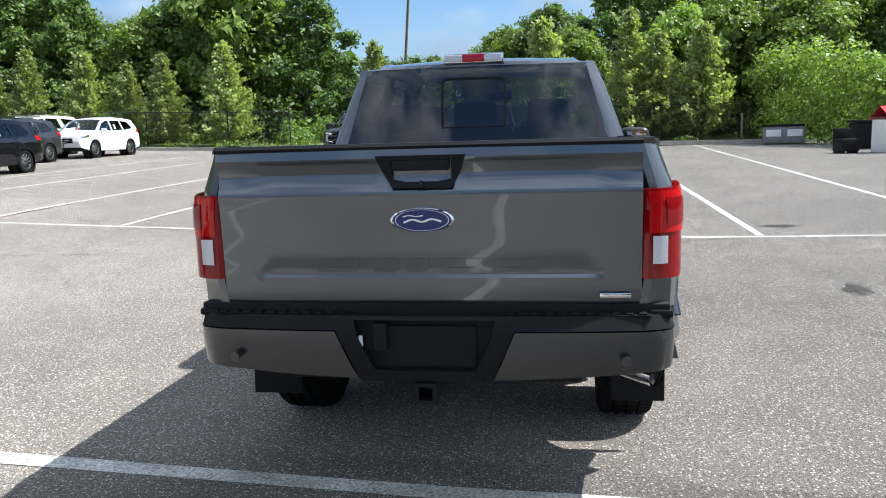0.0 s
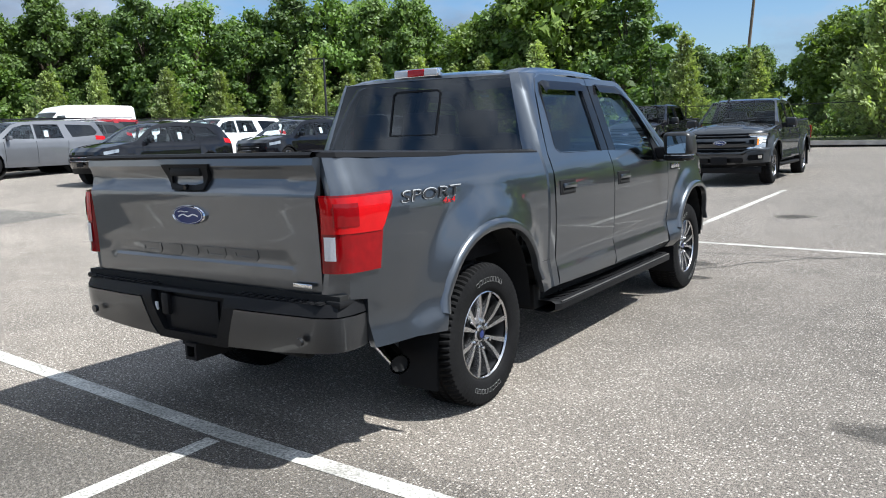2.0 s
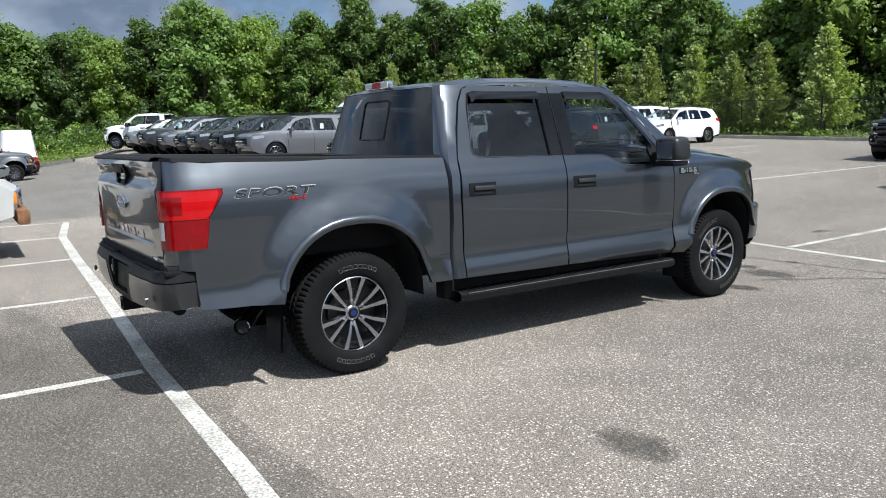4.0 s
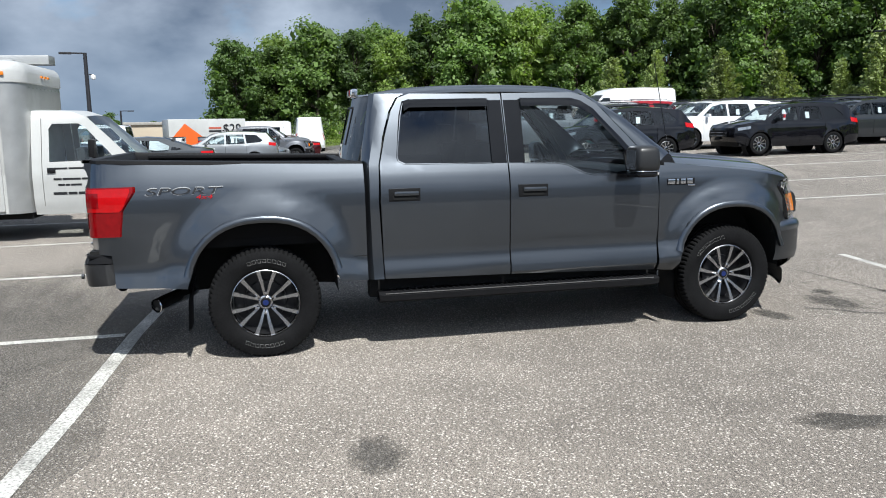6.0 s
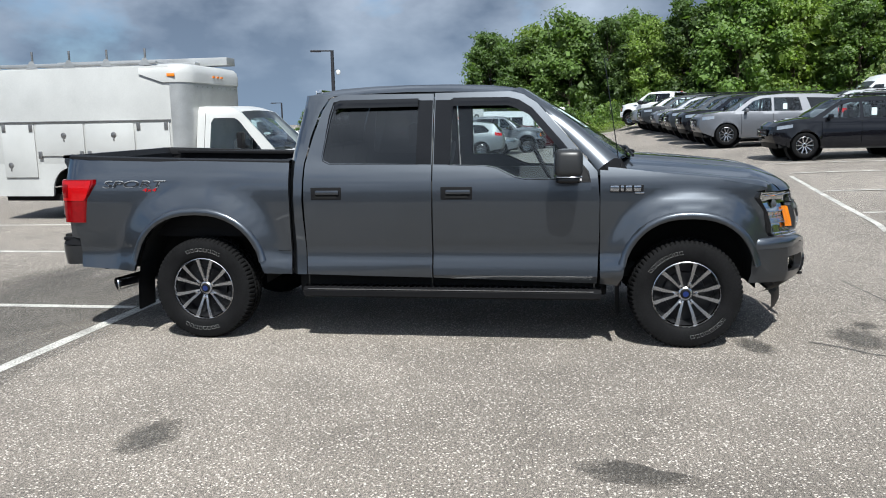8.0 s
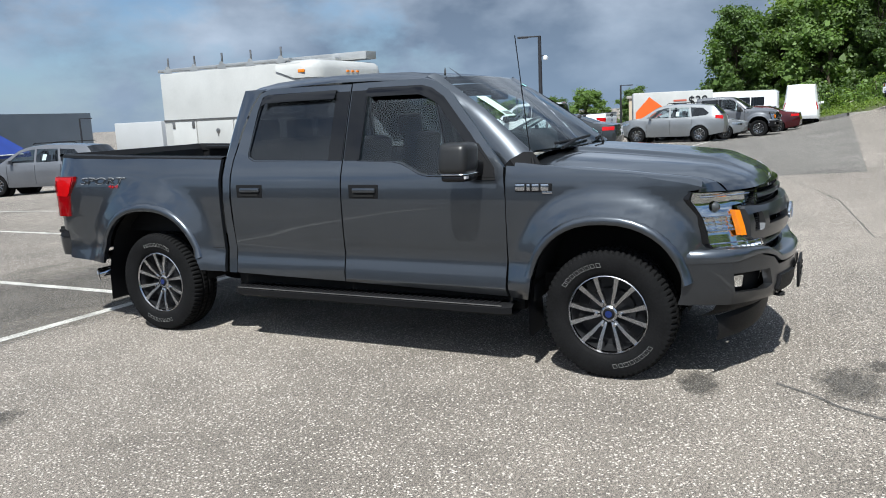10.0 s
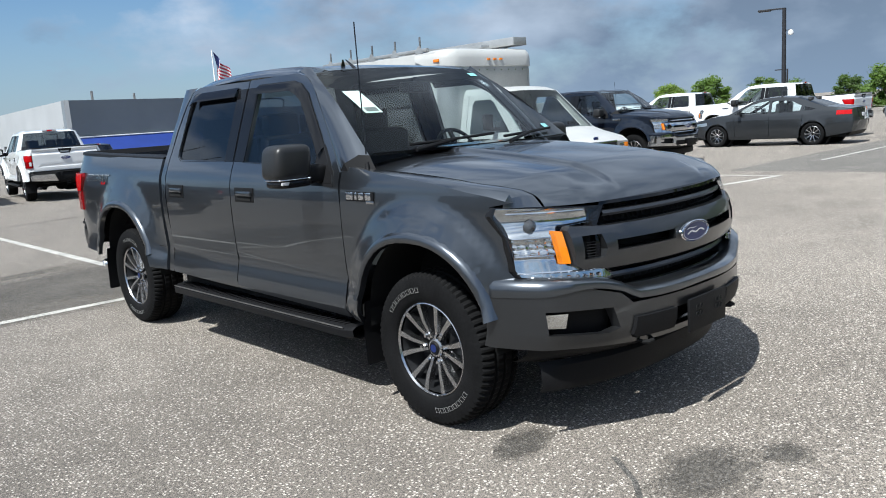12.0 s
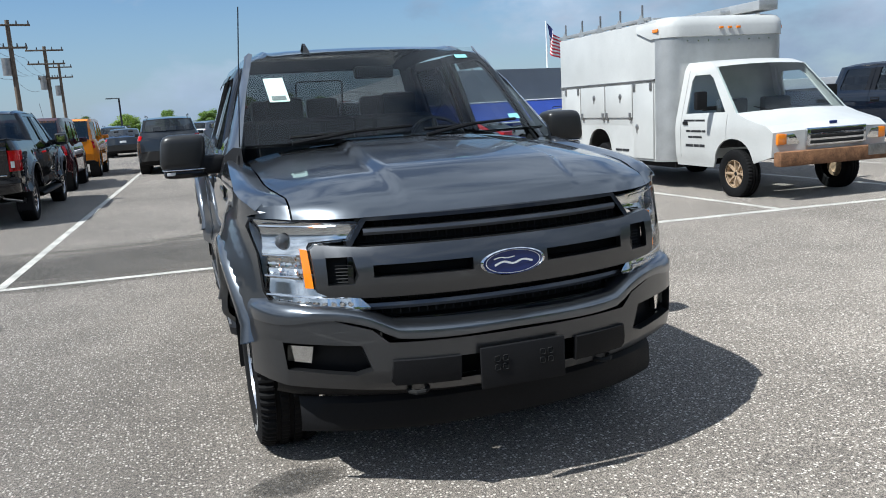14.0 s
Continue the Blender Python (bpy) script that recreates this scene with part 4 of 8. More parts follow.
    part("rear_plate", box(0, yr - bow_r - 0.012, spec["plate_z"], 0.31, 0.012, 0.15, 0.004), WHITE_PLASTIC, car)
    # mirrors
    my = spec["mirror_y"]
    for side in (1, -1):
        bm = box((half(my, belt) + 0.12) * side, my, belt + 0.06, 0.20, 0.10, 0.13, 0.03)
        box((half(my, belt) + 0.01) * side, my, belt + 0.01, 0.08, 0.06, 0.04, 0.01, bm)
        part("mirror", bm, paint, car)
    # floor, seats, dashboard
    part("floor_pan", box(0, (yf + yr) / 2, low + 0.06, W * 1.7, (yf - yr) * 0.94, 0.10, 0.02), DARK_VOID, car)
    seat_y = spec["seats"]
    for sy in seat_y:
        for sx in (-0.36, 0.36):
            bm = box(sx, sy, low + 0.45, 0.48, 0.5, 0.18, 0.04)
            box(sx, sy - 0.26, low + 0.75, 0.46, 0.13, 0.58, 0.04, bm, Matrix.Rotation(0.15, 4, "X"))
            box(sx, sy - 0.32, low + 1.10, 0.24, 0.10, 0.16, 0.03, bm)
            part("seat", bm, SEAT, car)
    part("dashboard", box(0, spec["dash_y"], belt - 0.12, W * 1.6, 0.42, 0.22, 0.05), SEAT, car)
    w = wheel(spec["tyre"], 0.225, "five", spokes=spec.get("spokes", 10), rim_ratio=spec.get("rim", 0.66), rim_mat=spec.get("rim_mat", ALLOY))
    w.parent = car
    first = True
    for y in (spec["axle_f"], spec["axle_r"]):
        for side in (1, -1):
            q = place_wheel(w, W - 0.125, y, spec["tyre"], side, first)
            q.parent = car
            first = False
    for side in (1, -1):
        for y in (spec["axle_f"], spec["axle_r"]):
            bm = lathe([(a_r * 1.2, -0.02), (a_r * 1.2, -0.30), (0.05, -0.30)], 20, centre=(0, 0, 0))
            for v in bm.verts:
                v.co = ((v.co.x + W - 0.02) * side, v.co.y + y, min(v.co.z, 0.75 * a_r * 1.2) + spec["tyre"])
            part("wheel_liner", bm, DARK_VOID, car)
    # roof rails
    if spec.get("rails"):
        for side in (1, -1):
            a, b = spec["rails"]
            z = roof_z - 0.005
            x = half(a, roof_z - 0.03) - 0.06
            part("roof_rail", pipe([(x * side, a, z), (x * side, a - 0.08, z + 0.05), (x * side, b + 0.08, z + 0.05), (x * side, b, z)], 0.014, 8), GLOSS_BLACK, car)
    if spec.get("sticker"):
        y0 = spec["sticker"]
        for side in (1, -1):
            bm = skin([(y0, belt + 0.08), (y0 + 0.14, belt + 0.08), (y0 + 0.12, belt + 0.28), (y0 - 0.02, belt + 0.28)], [], lambda y, z: (half(y, z) - 0.016, y, z), 0.3, side, 0)
            part("window_sticker", bm, WHITE_PLASTIC, car)
    return car


def repaint(ob, old, fresh, label=""):
    """Gives a copied vehicle another colour of paint."""
    for o in (ob, *ob.children_recursive):
        for s in o.material_slots:
            if s.material == old:
                s.link = "OBJECT"
                s.material = fresh
    if label:
        ob["label"] = label
    return ob


LAMP_BRIGHT = material("bright_headlight", (0.80, 0.79, 0.76), 0.11, 1.0, dirt=0.10, dirt_scale=20)

SUV = dict(width=1.88, front=2.18, rear=-2.34, belt=1.07, roof=1.68, sill=0.27, axle_f=1.38, axle_r=-1.33, tyre=0.355, lean=0.38, plate_z=0.86,
           top=[(2.12, 0.42), (2.20, 0.62), (2.16, 0.86), (2.02, 0.97), (1.55, 1.06), (1.18, 1.10), (0.55, 1.50), (0.25, 1.60), (-0.4, 1.655), (-1.3, 1.62), (-1.90, 1.55), (-2.22, 1.18), (-2.32, 1.02), (-2.36, 0.70), (-2.30, 0.40)],
           across=[("front_skirt", [(2.06, 0.26), (2.12, 0.42)]), ("front_bumper", [(2.12, 0.42), (2.20, 0.62), (2.16, 0.86), (2.02, 0.97)]), ("bonnet", [(2.02, 0.97), (1.55, 1.06), (1.18, 1.10)]),
                   ("windscreen", [(1.18, 1.10), (0.55, 1.50), (0.42, 1.55)]), ("roof", [(0.42, 1.55), (0.25, 1.60), (-0.4, 1.655), (-1.3, 1.62), (-1.90, 1.55)]),
                   ("rear_window", [(-1.90, 1.55), (-2.20, 1.20)]), ("tailgate", [(-2.20, 1.20), (-2.32, 1.02), (-2.36, 0.70)]), ("rear_bumper", [(-2.36, 0.70), (-2.30, 0.40)]), ("rear_skirt", [(-2.30, 0.40), (-2.2, 0.28)])],
           windows=[[(0.95, 1.10), (0.52, 1.42), (0.15, 1.51), (-0.02, 1.52), (-0.02, 1.09)], [(-0.10, 1.09), (-0.10, 1.525), (-0.85, 1.52), (-0.92, 1.10)], [(-1.0, 1.11), (-0.93, 1.515), (-1.45, 1.48), (-1.72, 1.24), (-1.6, 1.16)]],
           seams=[(0.95, 0.02), (-0.06, 0.0), (-0.98, -0.02)], headlight=(1.72, 2.10, 0.84, 0.93, -0.06), tail_light=(-2.30, -1.98, 0.98, 1.12, 0.04),
           grille=(0.012, 0.60, 0.80, 0.52), mirror_y=0.78, seats=(0.15, -0.75), dash_y=0.95, rails=(0.1, -1.5), sticker=-0.45)
BIG = dict(SUV, width=2.0, front=2.42, rear=-2.55, belt=1.14, roof=1.775, axle_f=1.55, axle_r=-1.47, tyre=0.375, plate_z=0.95,
           top=[(2.36, 0.45), (2.45, 0.66), (2.42, 0.98), (2.30, 1.08), (1.75, 1.16), (1.30, 1.18), (0.72, 1.60), (0.45, 1.69), (-0.4, 1.745), (-1.5, 1.73), (-2.25, 1.68), (-2.44, 1.30), (-2.52, 1.10), (-2.56, 0.72), (-2.50, 0.42)],
           across=[("front_skirt", [(2.30, 0.28), (2.36, 0.45)]), ("front_bumper", [(2.36, 0.45), (2.45, 0.66), (2.42, 0.98), (2.30, 1.08)]), ("bonnet", [(2.30, 1.08), (1.75, 1.16), (1.30, 1.18)]),
                   ("windscreen", [(1.30, 1.18), (0.72, 1.60), (0.58, 1.65)]), ("roof", [(0.58, 1.65), (0.45, 1.69), (-0.4, 1.745), (-1.5, 1.73), (-2.25, 1.68)]),
                   ("rear_window", [(-2.25, 1.68), (-2.43, 1.32)]), ("tailgate", [(-2.43, 1.32), (-2.52, 1.10), (-2.56, 0.72)]), ("rear_bumper", [(-2.56, 0.72), (-2.50, 0.42)]), ("rear_skirt", [(-2.50, 0.42), (-2.40, 0.30)])],
           windows=[[(1.08, 1.18), (0.65, 1.52), (0.30, 1.61), (0.06, 1.62), (0.06, 1.16)], [(-0.02, 1.16), (-0.02, 1.625), (-0.85, 1.62), (-0.95, 1.16)], [(-1.25, 1.18), (-1.10, 1.615), (-2.05, 1.58), (-2.22, 1.34), (-2.1, 1.24)]],
           seams=[(1.05, 0.02), (0.02, 0.0), (-0.98, -0.1)], headlight=(1.98, 2.36, 0.92, 1.03, -0.04), tail_light=(-2.52, -2.10, 1.06, 1.20, 0.03),
           grille=(0.012, 0.66, 0.92, 0.60), mirror_y=0.92, seats=(0.25, -0.70), dash_y=1.08, rails=(0.2, -2.0), sticker=-0.45)
SEDAN = dict(SUV, width=1.85, front=2.32, rear=-2.42, belt=0.98, roof=1.47, sill=0.22, axle_f=1.47, axle_r=-1.38, tyre=0.335, rails=None, plate_z=0.80, lean=0.42,
             top=[(2.26, 0.36), (2.34, 0.55), (2.28, 0.72), (2.12, 0.82), (1.6, 0.93), (1.12, 0.98), (0.42, 1.33), (0.1, 1.42), (-0.35, 1.445), (-0.9, 1.40), (-1.72, 1.10), (-2.15, 1.06), (-2.38, 1.02), (-2.46, 0.66), (-2.40, 0.36)],
             across=[("front_skirt", [(2.2, 0.22), (2.26, 0.36)]), ("front_bumper", [(2.26, 0.36), (2.34, 0.55), (2.28, 0.72), (2.12, 0.82)]), ("bonnet", [(2.12, 0.82), (1.6, 0.93), (1.12, 0.98)]),
                     ("windscreen", [(1.12, 0.98), (0.42, 1.33), (0.26, 1.38)]), ("roof", [(0.26, 1.38), (0.1, 1.42), (-0.35, 1.445), (-0.9, 1.40)]), ("rear_window", [(-0.9, 1.40), (-1.70, 1.11)]),
                     ("boot_lid", [(-1.70, 1.11), (-2.15, 1.06), (-2.38, 1.02), (-2.46, 0.66)]), ("rear_bumper", [(-2.46, 0.66), (-2.40, 0.36)]), ("rear_skirt", [(-2.40, 0.36), (-2.3, 0.24)])],
             windows=[[(0.92, 0.99), (0.45, 1.25), (0.1, 1.335), (-0.1, 1.345), (-0.1, 0.98)], [(-0.18, 0.98), (-0.18, 1.345), (-0.72, 1.32), (-1.05, 1.16), (-1.0, 1.0)], [(-1.09, 1.02), (-1.12, 1.14), (-1.45, 1.06), (-1.3, 1.02)]],
             seams=[(0.9, 0.02), (-0.14, 0.0), (-1.05, -0.05)], headlight=(1.78, 2.22, 0.68, 0.78, -0.05), tail_light=(-2.40, -2.02, 0.86, 0.98, 0.0),
             grille=(0.012, 0.46, 0.68, 0.48), mirror_y=0.72, seats=(0.0, -0.85), dash_y=0.9, sticker=None)


def at(car, x, y, yaw, scale=1.0):
    car.matrix_basis = pose(x, y, ground_z(x, y), 0, 0, yaw)
    car.scale = (scale,) * 3
    return car


def another(car, x, y, yaw, old=None, fresh=None, label=""):
    c = copy_thing(car, pose(x, y, ground_z(x, y), 0, 0, yaw))
    return repaint(c, old, fresh, label) if fresh else c


# ---- the pickup that the camera walks round; its nose points to +y ----
SIDE_Z = [0.46, 0.50, 0.525, 0.555, 0.70, 0.716, 0.728, 0.80, 0.95, 1.08, 1.18, 1.235, 1.28, 1.33, 1.37, 1.40, 1.43]
SIDE_X = [0.940, 0.968, 0.992, 0.998, 0.966, 0.962, 0.970, 0.974, 0.980, 0.981, 0.977, 0.970, 0.956, 0.937, 0.922, 0.910, 0.897]
CAB_Z = [1.34, 1.40, 1.60, 1.80, 1.86, 1.90]
CAB_X = [0.933, 0.908, 0.826, 0.740, 0.714, 0.67]
AXLE_F, AXLE_R, HUB_Z, TYRE_R = 1.8415, -1.8415, 0.400, 0.404
ARCH_R = arch(-1.835, 0.520, 0.44, 0.560, 22, 2.35)
ARCH_F = arch(1.845, 0.470, 0.44, 0.530, 22, 2.35)


def flare(y, z):
    """The swelling round the wheel openings."""
    out = 0.0
    for c, a, zc, h in ((-1.835, 0.520, 0.44, 0.560), (1.845, 0.470, 0.44, 0.530)):
        dz = max(z - zc, 0.0)
        e = (abs((y - c) / a) ** 2.2 + (dz / h) ** 2.2) ** (1 / 2.2)
        d = (e - 1) * 0.53
        if -0.05 < d < 0.19 and z > 0.40:
            d = max(d, 0)
            fade = min(1.0, max(0.0, (z - 0.42) / 0.2))
            out += (0.050 * (1 - (d / 0.19) ** 2.0) + (0.012 if d < 0.045 else 0.012 * max(0, 1 - (d - 0.045) / 0.015))) * (0.45 + 0.55 * fade)
    return out


def rear_inset(y):
    return float(np.interp(-y, [2.62, 2.78, 2.88, 2.935, 2.965, 2.982, 2.99], [0, 0.008, 0.024, 0.048, 0.082, 0.118, 0.145]))


def nose_inset(y):
    t = max(0.0, (y - 2.02) / 0.48)
    return 0.125 * t ** 2.2


def side_at(y, z):
    return (float(np.interp(z, SIDE_Z, SIDE_X)) + flare(y, z) - rear_inset(y) - nose_inset(y), y, z)


def cab_at(y, z):
    x = float(np.interp(z, SIDE_Z, SIDE_X)) if z < 1.34 else float(np.interp(z, CAB_Z, CAB_X))
    return (x + (flare(y, z) if z < 1.3 else 0), y, z)


def front_y(x, z=0.7):
    """The plan of the nose at bumper height."""
    a = abs(x)
    y = 2.835 - 0.30 * (a / 0.9) ** 2.4
    if a > 0.86:
        y -= 4.5 * (a - 0.86) ** 1.6
    return y


def hood_z(x, y):
    z = flowing(y, [1.28, 1.6, 2.0, 2.30, 2.40, 2.52, 2.60, 2.64, 2.665], [1.385, 1.369, 1.336, 1.303, 1.286, 1.240, 1.200, 1.166, 1.135])
    a = abs(x)
    step = min(1.0, max(0.0, (a - 0.375) / 0.055))
    dome = 0.016 - 0.028 * a * a - 0.024 * step * step * (3 - 2 * step) - 0.050 * max(0.0, (a - 0.45) / 0.40) ** 2.2
    return z + dome * (1 if y < 2.4 else max(0.35, 1 - (y - 2.4) * 2.2))


def lamp_y(x, z):
    """The face of the headlights."""
    t = max(0.0, (x - 0.50) / 0.45)
    return 2.70 - 0.33 * t ** 1.9 - max(0.0, z - 0.9) * 0.26


def bonnet_z(x, y):
    """The bonnet, its front edge drawn level along the lamps and the grille."""
    k = max(0.0, (y - 2.0) / 0.665) ** 2
    return hood_z(x, y) + k * (1.140 - hood_z(x, 2.665))


def pebble(centre, half, e, n=28, m=14, lean=0.0):
    """A rounded block; a small e keeps its faces flat, lean shifts its foot outwards."""
    def bent(v):
        return math.copysign(abs(v) ** e, v)
    rows = []
    for j in range(m + 1):
        p = -math.pi / 2 + math.pi * j / m
        ring = []
        for i in range(n + 1):
            q = 2 * math.pi * (i % n) / n
            h = bent(math.sin(p))
            ring.append((centre[0] + half[0] * bent(math.cos(p)) * bent(math.cos(q)) - lean * half[0] * h, centre[1] + half[1] * bent(math.cos(p)) * bent(math.sin(q)), centre[2] + half[2] * h))
        rows.append(ring)
    bm = sheet(rows)
    bmesh.ops.remove_doubles(bm, verts=bm.verts, dist=0.0002)
    bmesh.ops.recalc_face_normals(bm, faces=bm.faces)
    return bm


def thin_text(body, size, depth, name, mat, parent, m, label=""):
    cu = bpy.data.curves.new(name, "FONT")
    cu.body, cu.size, cu.extrude, cu.align_x, cu.align_y = body, size, depth, "CENTER", "CENTER"
    tmp = bpy.data.objects.new(name, cu)
    scene.collection.objects.link(tmp)
    dg = bpy.context.evaluated_depsgraph_get()
    me = bpy.data.meshes.new_from_object(tmp.evaluated_get(dg))
    bpy.data.objects.remove(tmp)
    me.name = name
    me.materials.clear()
    me.materials.append(mat)
    ob = new(name, me)
    ob.parent = parent
    ob.matrix_basis = m
    if label:
        ob["label"] = label
    return ob


CAB_BACK = ("rear_pillar", "roof", "rear_window", "sliding_frame", "cab_back", "cab_header", "high_brake_light", "brake_lens", "cargo_lens")
CAB_KEPT = ("door_mirror", "mirror_", "signal_strip", "antenna", "steering_wheel", "front_seat", "rear_seat", "bed_", "tonneau", "tail", "pillar_foot", "wiper", "cowl", "bonnet", "fender", "front_fender", "roof_fin")


def raise_cab(truck):
    """Gives the cab its full height: upright sides, arched roof, the rear wall set back."""
    for o in truck.children_recursive:
        if o.type != "MESH" or o.name.startswith(CAB_KEPT):
            continue
        back = o.name.startswith(CAB_BACK)
        for v in o.data.vertices:
            x, y, z = v.co
            t = min(1.15, max(0.0, (z - 1.40) / 0.456))
            if y < -1.25 or (t == 0.0 and not back):
                continue
            crown = min(1.0, max(0.0, (z - 1.858) / 0.042))
            low = 0.985 - 0.225 * min(t, 1.0)
            k = min(1.0, max(0.0, (-y - low) / (0.06 + 0.15 * min(t, 1.0)))) if back else 0.0
            v.co = (x * (1 + 0.030 * t), y - k * (0.045 - 0.028 * t), z + 0.026 * t + 0.020 * crown * crown * (3 - 2 * crown))


def pickup(label, paint, bumper_mat, sporty=True):
    truck = thing("pickup_truck", label, "pickup truck")

    # bed sides
    bed_poly = [(-2.988, 0.815), (-2.85, 0.80), (-2.835, 0.575), (-2.36, 0.555)] + [p for p in ARCH_R if p[1] > 0.56] + [(-1.30, 0.548), (-1.098, 0.535), (-1.105, 1.380), (-2.0, 1.404), (-2.96, 1.446)]
    for s in (1, -1):
        side = part("bed_side", skin(bed_poly, [], side_at, 0.055, s, 0.03), paint, truck)
        part("fuel_door" if s < 0 else "bed_seam", rod((0.985 * s, -1.10, 0.716), (0.985 * s, -1.3, 0.718), 0.002, n=4), DARK_VOID, side)
        rail = [(0.904, -1.11), (0.902, -2.0), (0.896, -2.75), (0.862, -2.92), (0.80, -2.975)]
        rows = []
        for x, y in densify(rail, 0.12):
            rows.append([((x + dx) * s, y, z + float(np.interp(-y, [1.06, 2.0, 2.96], [-0.028, -0.004, 0.030]))) for dx, z in ((0.010, 1.396), (0.004, 1.418), (-0.03, 1.427), (-0.075, 1.425), (-0.085, 1.40), (-0.085, 1.36))])
        part("bed_rail_cap", sheet(rows, flip=s < 0), BLACK_PLASTIC, truck, "black plastic bed rail cap")
        lin = bmesh.new()
        sheet([[(0.80 * s, y, z) for y in (-1.20, -1.3, -2.2, -2.9)] for z in (1.40, 0.86)], lin)
        part("bed_liner_side", lin, BLACK_PLASTIC, truck)
        part("wheel_tub", box(0.68 * s, -1.84, 0.93, 0.26, 1.0, 0.24, 0.05), BLACK_PLASTIC, truck)
        for c, poly in ((AXLE_R, ARCH_R), (AXLE_F, ARCH_F)):
            tub = bmesh.new()
            pts = [(p[0], p[1] + 0.015) for p in poly]
            rows = [[(x * s, y, z) for y, z in pts] for x in (0.955, 0.80, 0.60)]
            sheet(rows, tub)
            sheet([[(0.60 * s, y, z) for y, z in pts], [(0.60 * s, c, 0.50) for _ in pts]], tub)
            part("wheel_well", tub, DARK_VOID, truck)
    part("bed_floor", box(0, -2.02, 0.83, 1.62, 1.80, 0.06), BLACK_PLASTIC, truck)
    part("bed_front_wall", box(0, -1.205, 1.08, 1.64, 0.05, 0.56, 0.012), paint, truck)
    part("bed_front_cap", box(0, -1.21, 1.378, 1.66, 0.08, 0.03, 0.01), BLACK_PLASTIC, truck)
    for x in (-0.76, 0.76):
        part("tonneau_rail", box(x, -1.98, 1.400, 0.05, 1.66, 0.03, 0.008, None, Matrix.Rotation(-0.020, 4, "X")), BLACK_PLASTIC, truck, "black aluminium cover rail")

    # raised lips round the wheel openings
    for s in (1, -1):
        for c, zc, edge in ((-1.835, 0.44, ARCH_R), (1.845, 0.44, ARCH_F)):
            rows = []
            for y, z in [q for q in edge if q[1] > 0.57]:
                d = Vector((y - c, (z - zc) * 0.95)).normalized()
                row = []
                for o, up in ((-0.004, -0.03), (-0.003, 0.010), (0.006, 0.017), (0.034, 0.015), (0.046, 0.007), (0.052, -0.006)):
                    yy, zz = y + d.x * o, z + d.y * o
                    row.append(((side_at(yy, zz)[0] + up) * s, yy, zz))
                rows.append(row)
            part("arch_lip", sheet(rows, flip=s > 0), paint, truck, angle=50)

    # tailgate
    def gate(x, z):
        y = float(np.interp(z, [0.81, 0.83, 0.92, 1.0, 1.15, 1.255, 1.268, 1.285, 1.33, 1.375, 1.395, 1.432], [-2.985, -2.998, -3.002, -3.004, -3.012, -3.022, -3.022, -3.010, -2.999, -3.010, -3.024, -3.018]))
        a = abs(x)
        if 0.12 < a < 0.74 and 1.28 < z < 1.39:
            y += 0.013 * max(0.0, math.sin(math.pi * (z - 1.28) / 0.11)) * min(1.0, (a - 0.12) / 0.03, (0.74 - a) / 0.12)
        edge = float(np.interp(z, [0.915, 0.93, 0.985, 1.05], [0.66, 0.69, 0.64, 0.60]))
        if 0.935 < z < 1.02 and a < edge:
            y += 0.010 * min(1.0, (z - 0.935) / 0.012, (edge - a) / 0.03, (1.02 - z) / 0.06)
        return y + 0.012 * (a / 0.82) ** 4

    zs = [0.81, 0.82, 0.85, 0.90, 0.932, 0.945, 0.96, 0.98, 1.0, 1.02, 1.06, 1.10, 1.15, 1.20, 1.25, 1.262, 1.27, 1.28, 1.29, 1.305, 1.32, 1.335, 1.35, 1.365, 1.38, 1.388, 1.396, 1.408, 1.420, 1.430]
    xs = [0.0, 0.06, 0.12, 0.135, 0.15, 0.2, 0.3, 0.4, 0.5, 0.56, 0.6, 0.62, 0.64, 0.66, 0.69, 0.72, 0.75, 0.78, 0.80, 0.818]
    xs = [-x for x in xs[:0:-1]] + xs
    bm = sheet([[(x, gate(x, z), z) for x in xs] for z in zs])
    sheet([[(x, gate(x, 1.430), 1.430) for x in xs], [(x, -2.90, 1.405) for x in xs], [(x, -2.90, 0.82) for x in xs]], bm)
    for s in (1, -1):
        sheet([[(0.818 * s, gate(0.818, z), z) for z in zs], [(0.818 * s, -2.90, z) for z in zs]], bm, flip=s > 0)
    tailgate = part("tailgate", bm, paint, truck, angle=24)
    cap_rows = [[(x, y, z) for x in np.linspace(-0.818, 0.818, 15)] for y, z in ((-3.018, 1.428), (-3.024, 1.440), (-3.012, 1.452), (-2.93, 1.452), (-2.90, 1.405))]
    part("tailgate_cap", sheet(cap_rows), BLACK_PLASTIC, tailgate, "black plastic cap along the tailgate top")
    bez = skin([(-0.172, 1.405), (-0.150, 1.345), (-0.112, 1.282), (0.118, 1.282), (0.150, 1.345), (0.172, 1.405)], [[(-0.115, 1.388), (-0.115, 1.315), (-0.06, 1.305), (0.06, 1.305), (0.115, 1.315), (0.115, 1.388)]],
               lambda x, z: (x, gate(0.0, z) - 0.012, z), 0.05, 1, 0.035, (0, 1, 0))
    handle = part("handle_bezel", bez, BLACK_PLASTIC, tailgate, "black plastic tailgate handle bezel")
    part("handle_cup", box(0, -2.985, 1.345, 0.24, 0.02, 0.10), DARK_VOID, handle)
    part("handle_paddle", box(0, -3.018, 1.368, 0.222, 0.03, 0.042, 0.012), BLACK_PLASTIC, handle)
    part("camera_eye", rod((0, -3.015, 1.298), (0, -3.036, 1.294), 0.012, n=16), GLOSS_BLACK, handle)
    emblem_oval(tailgate, pose(0, -3.014, 1.160, 90, 0, 0), 0.245)
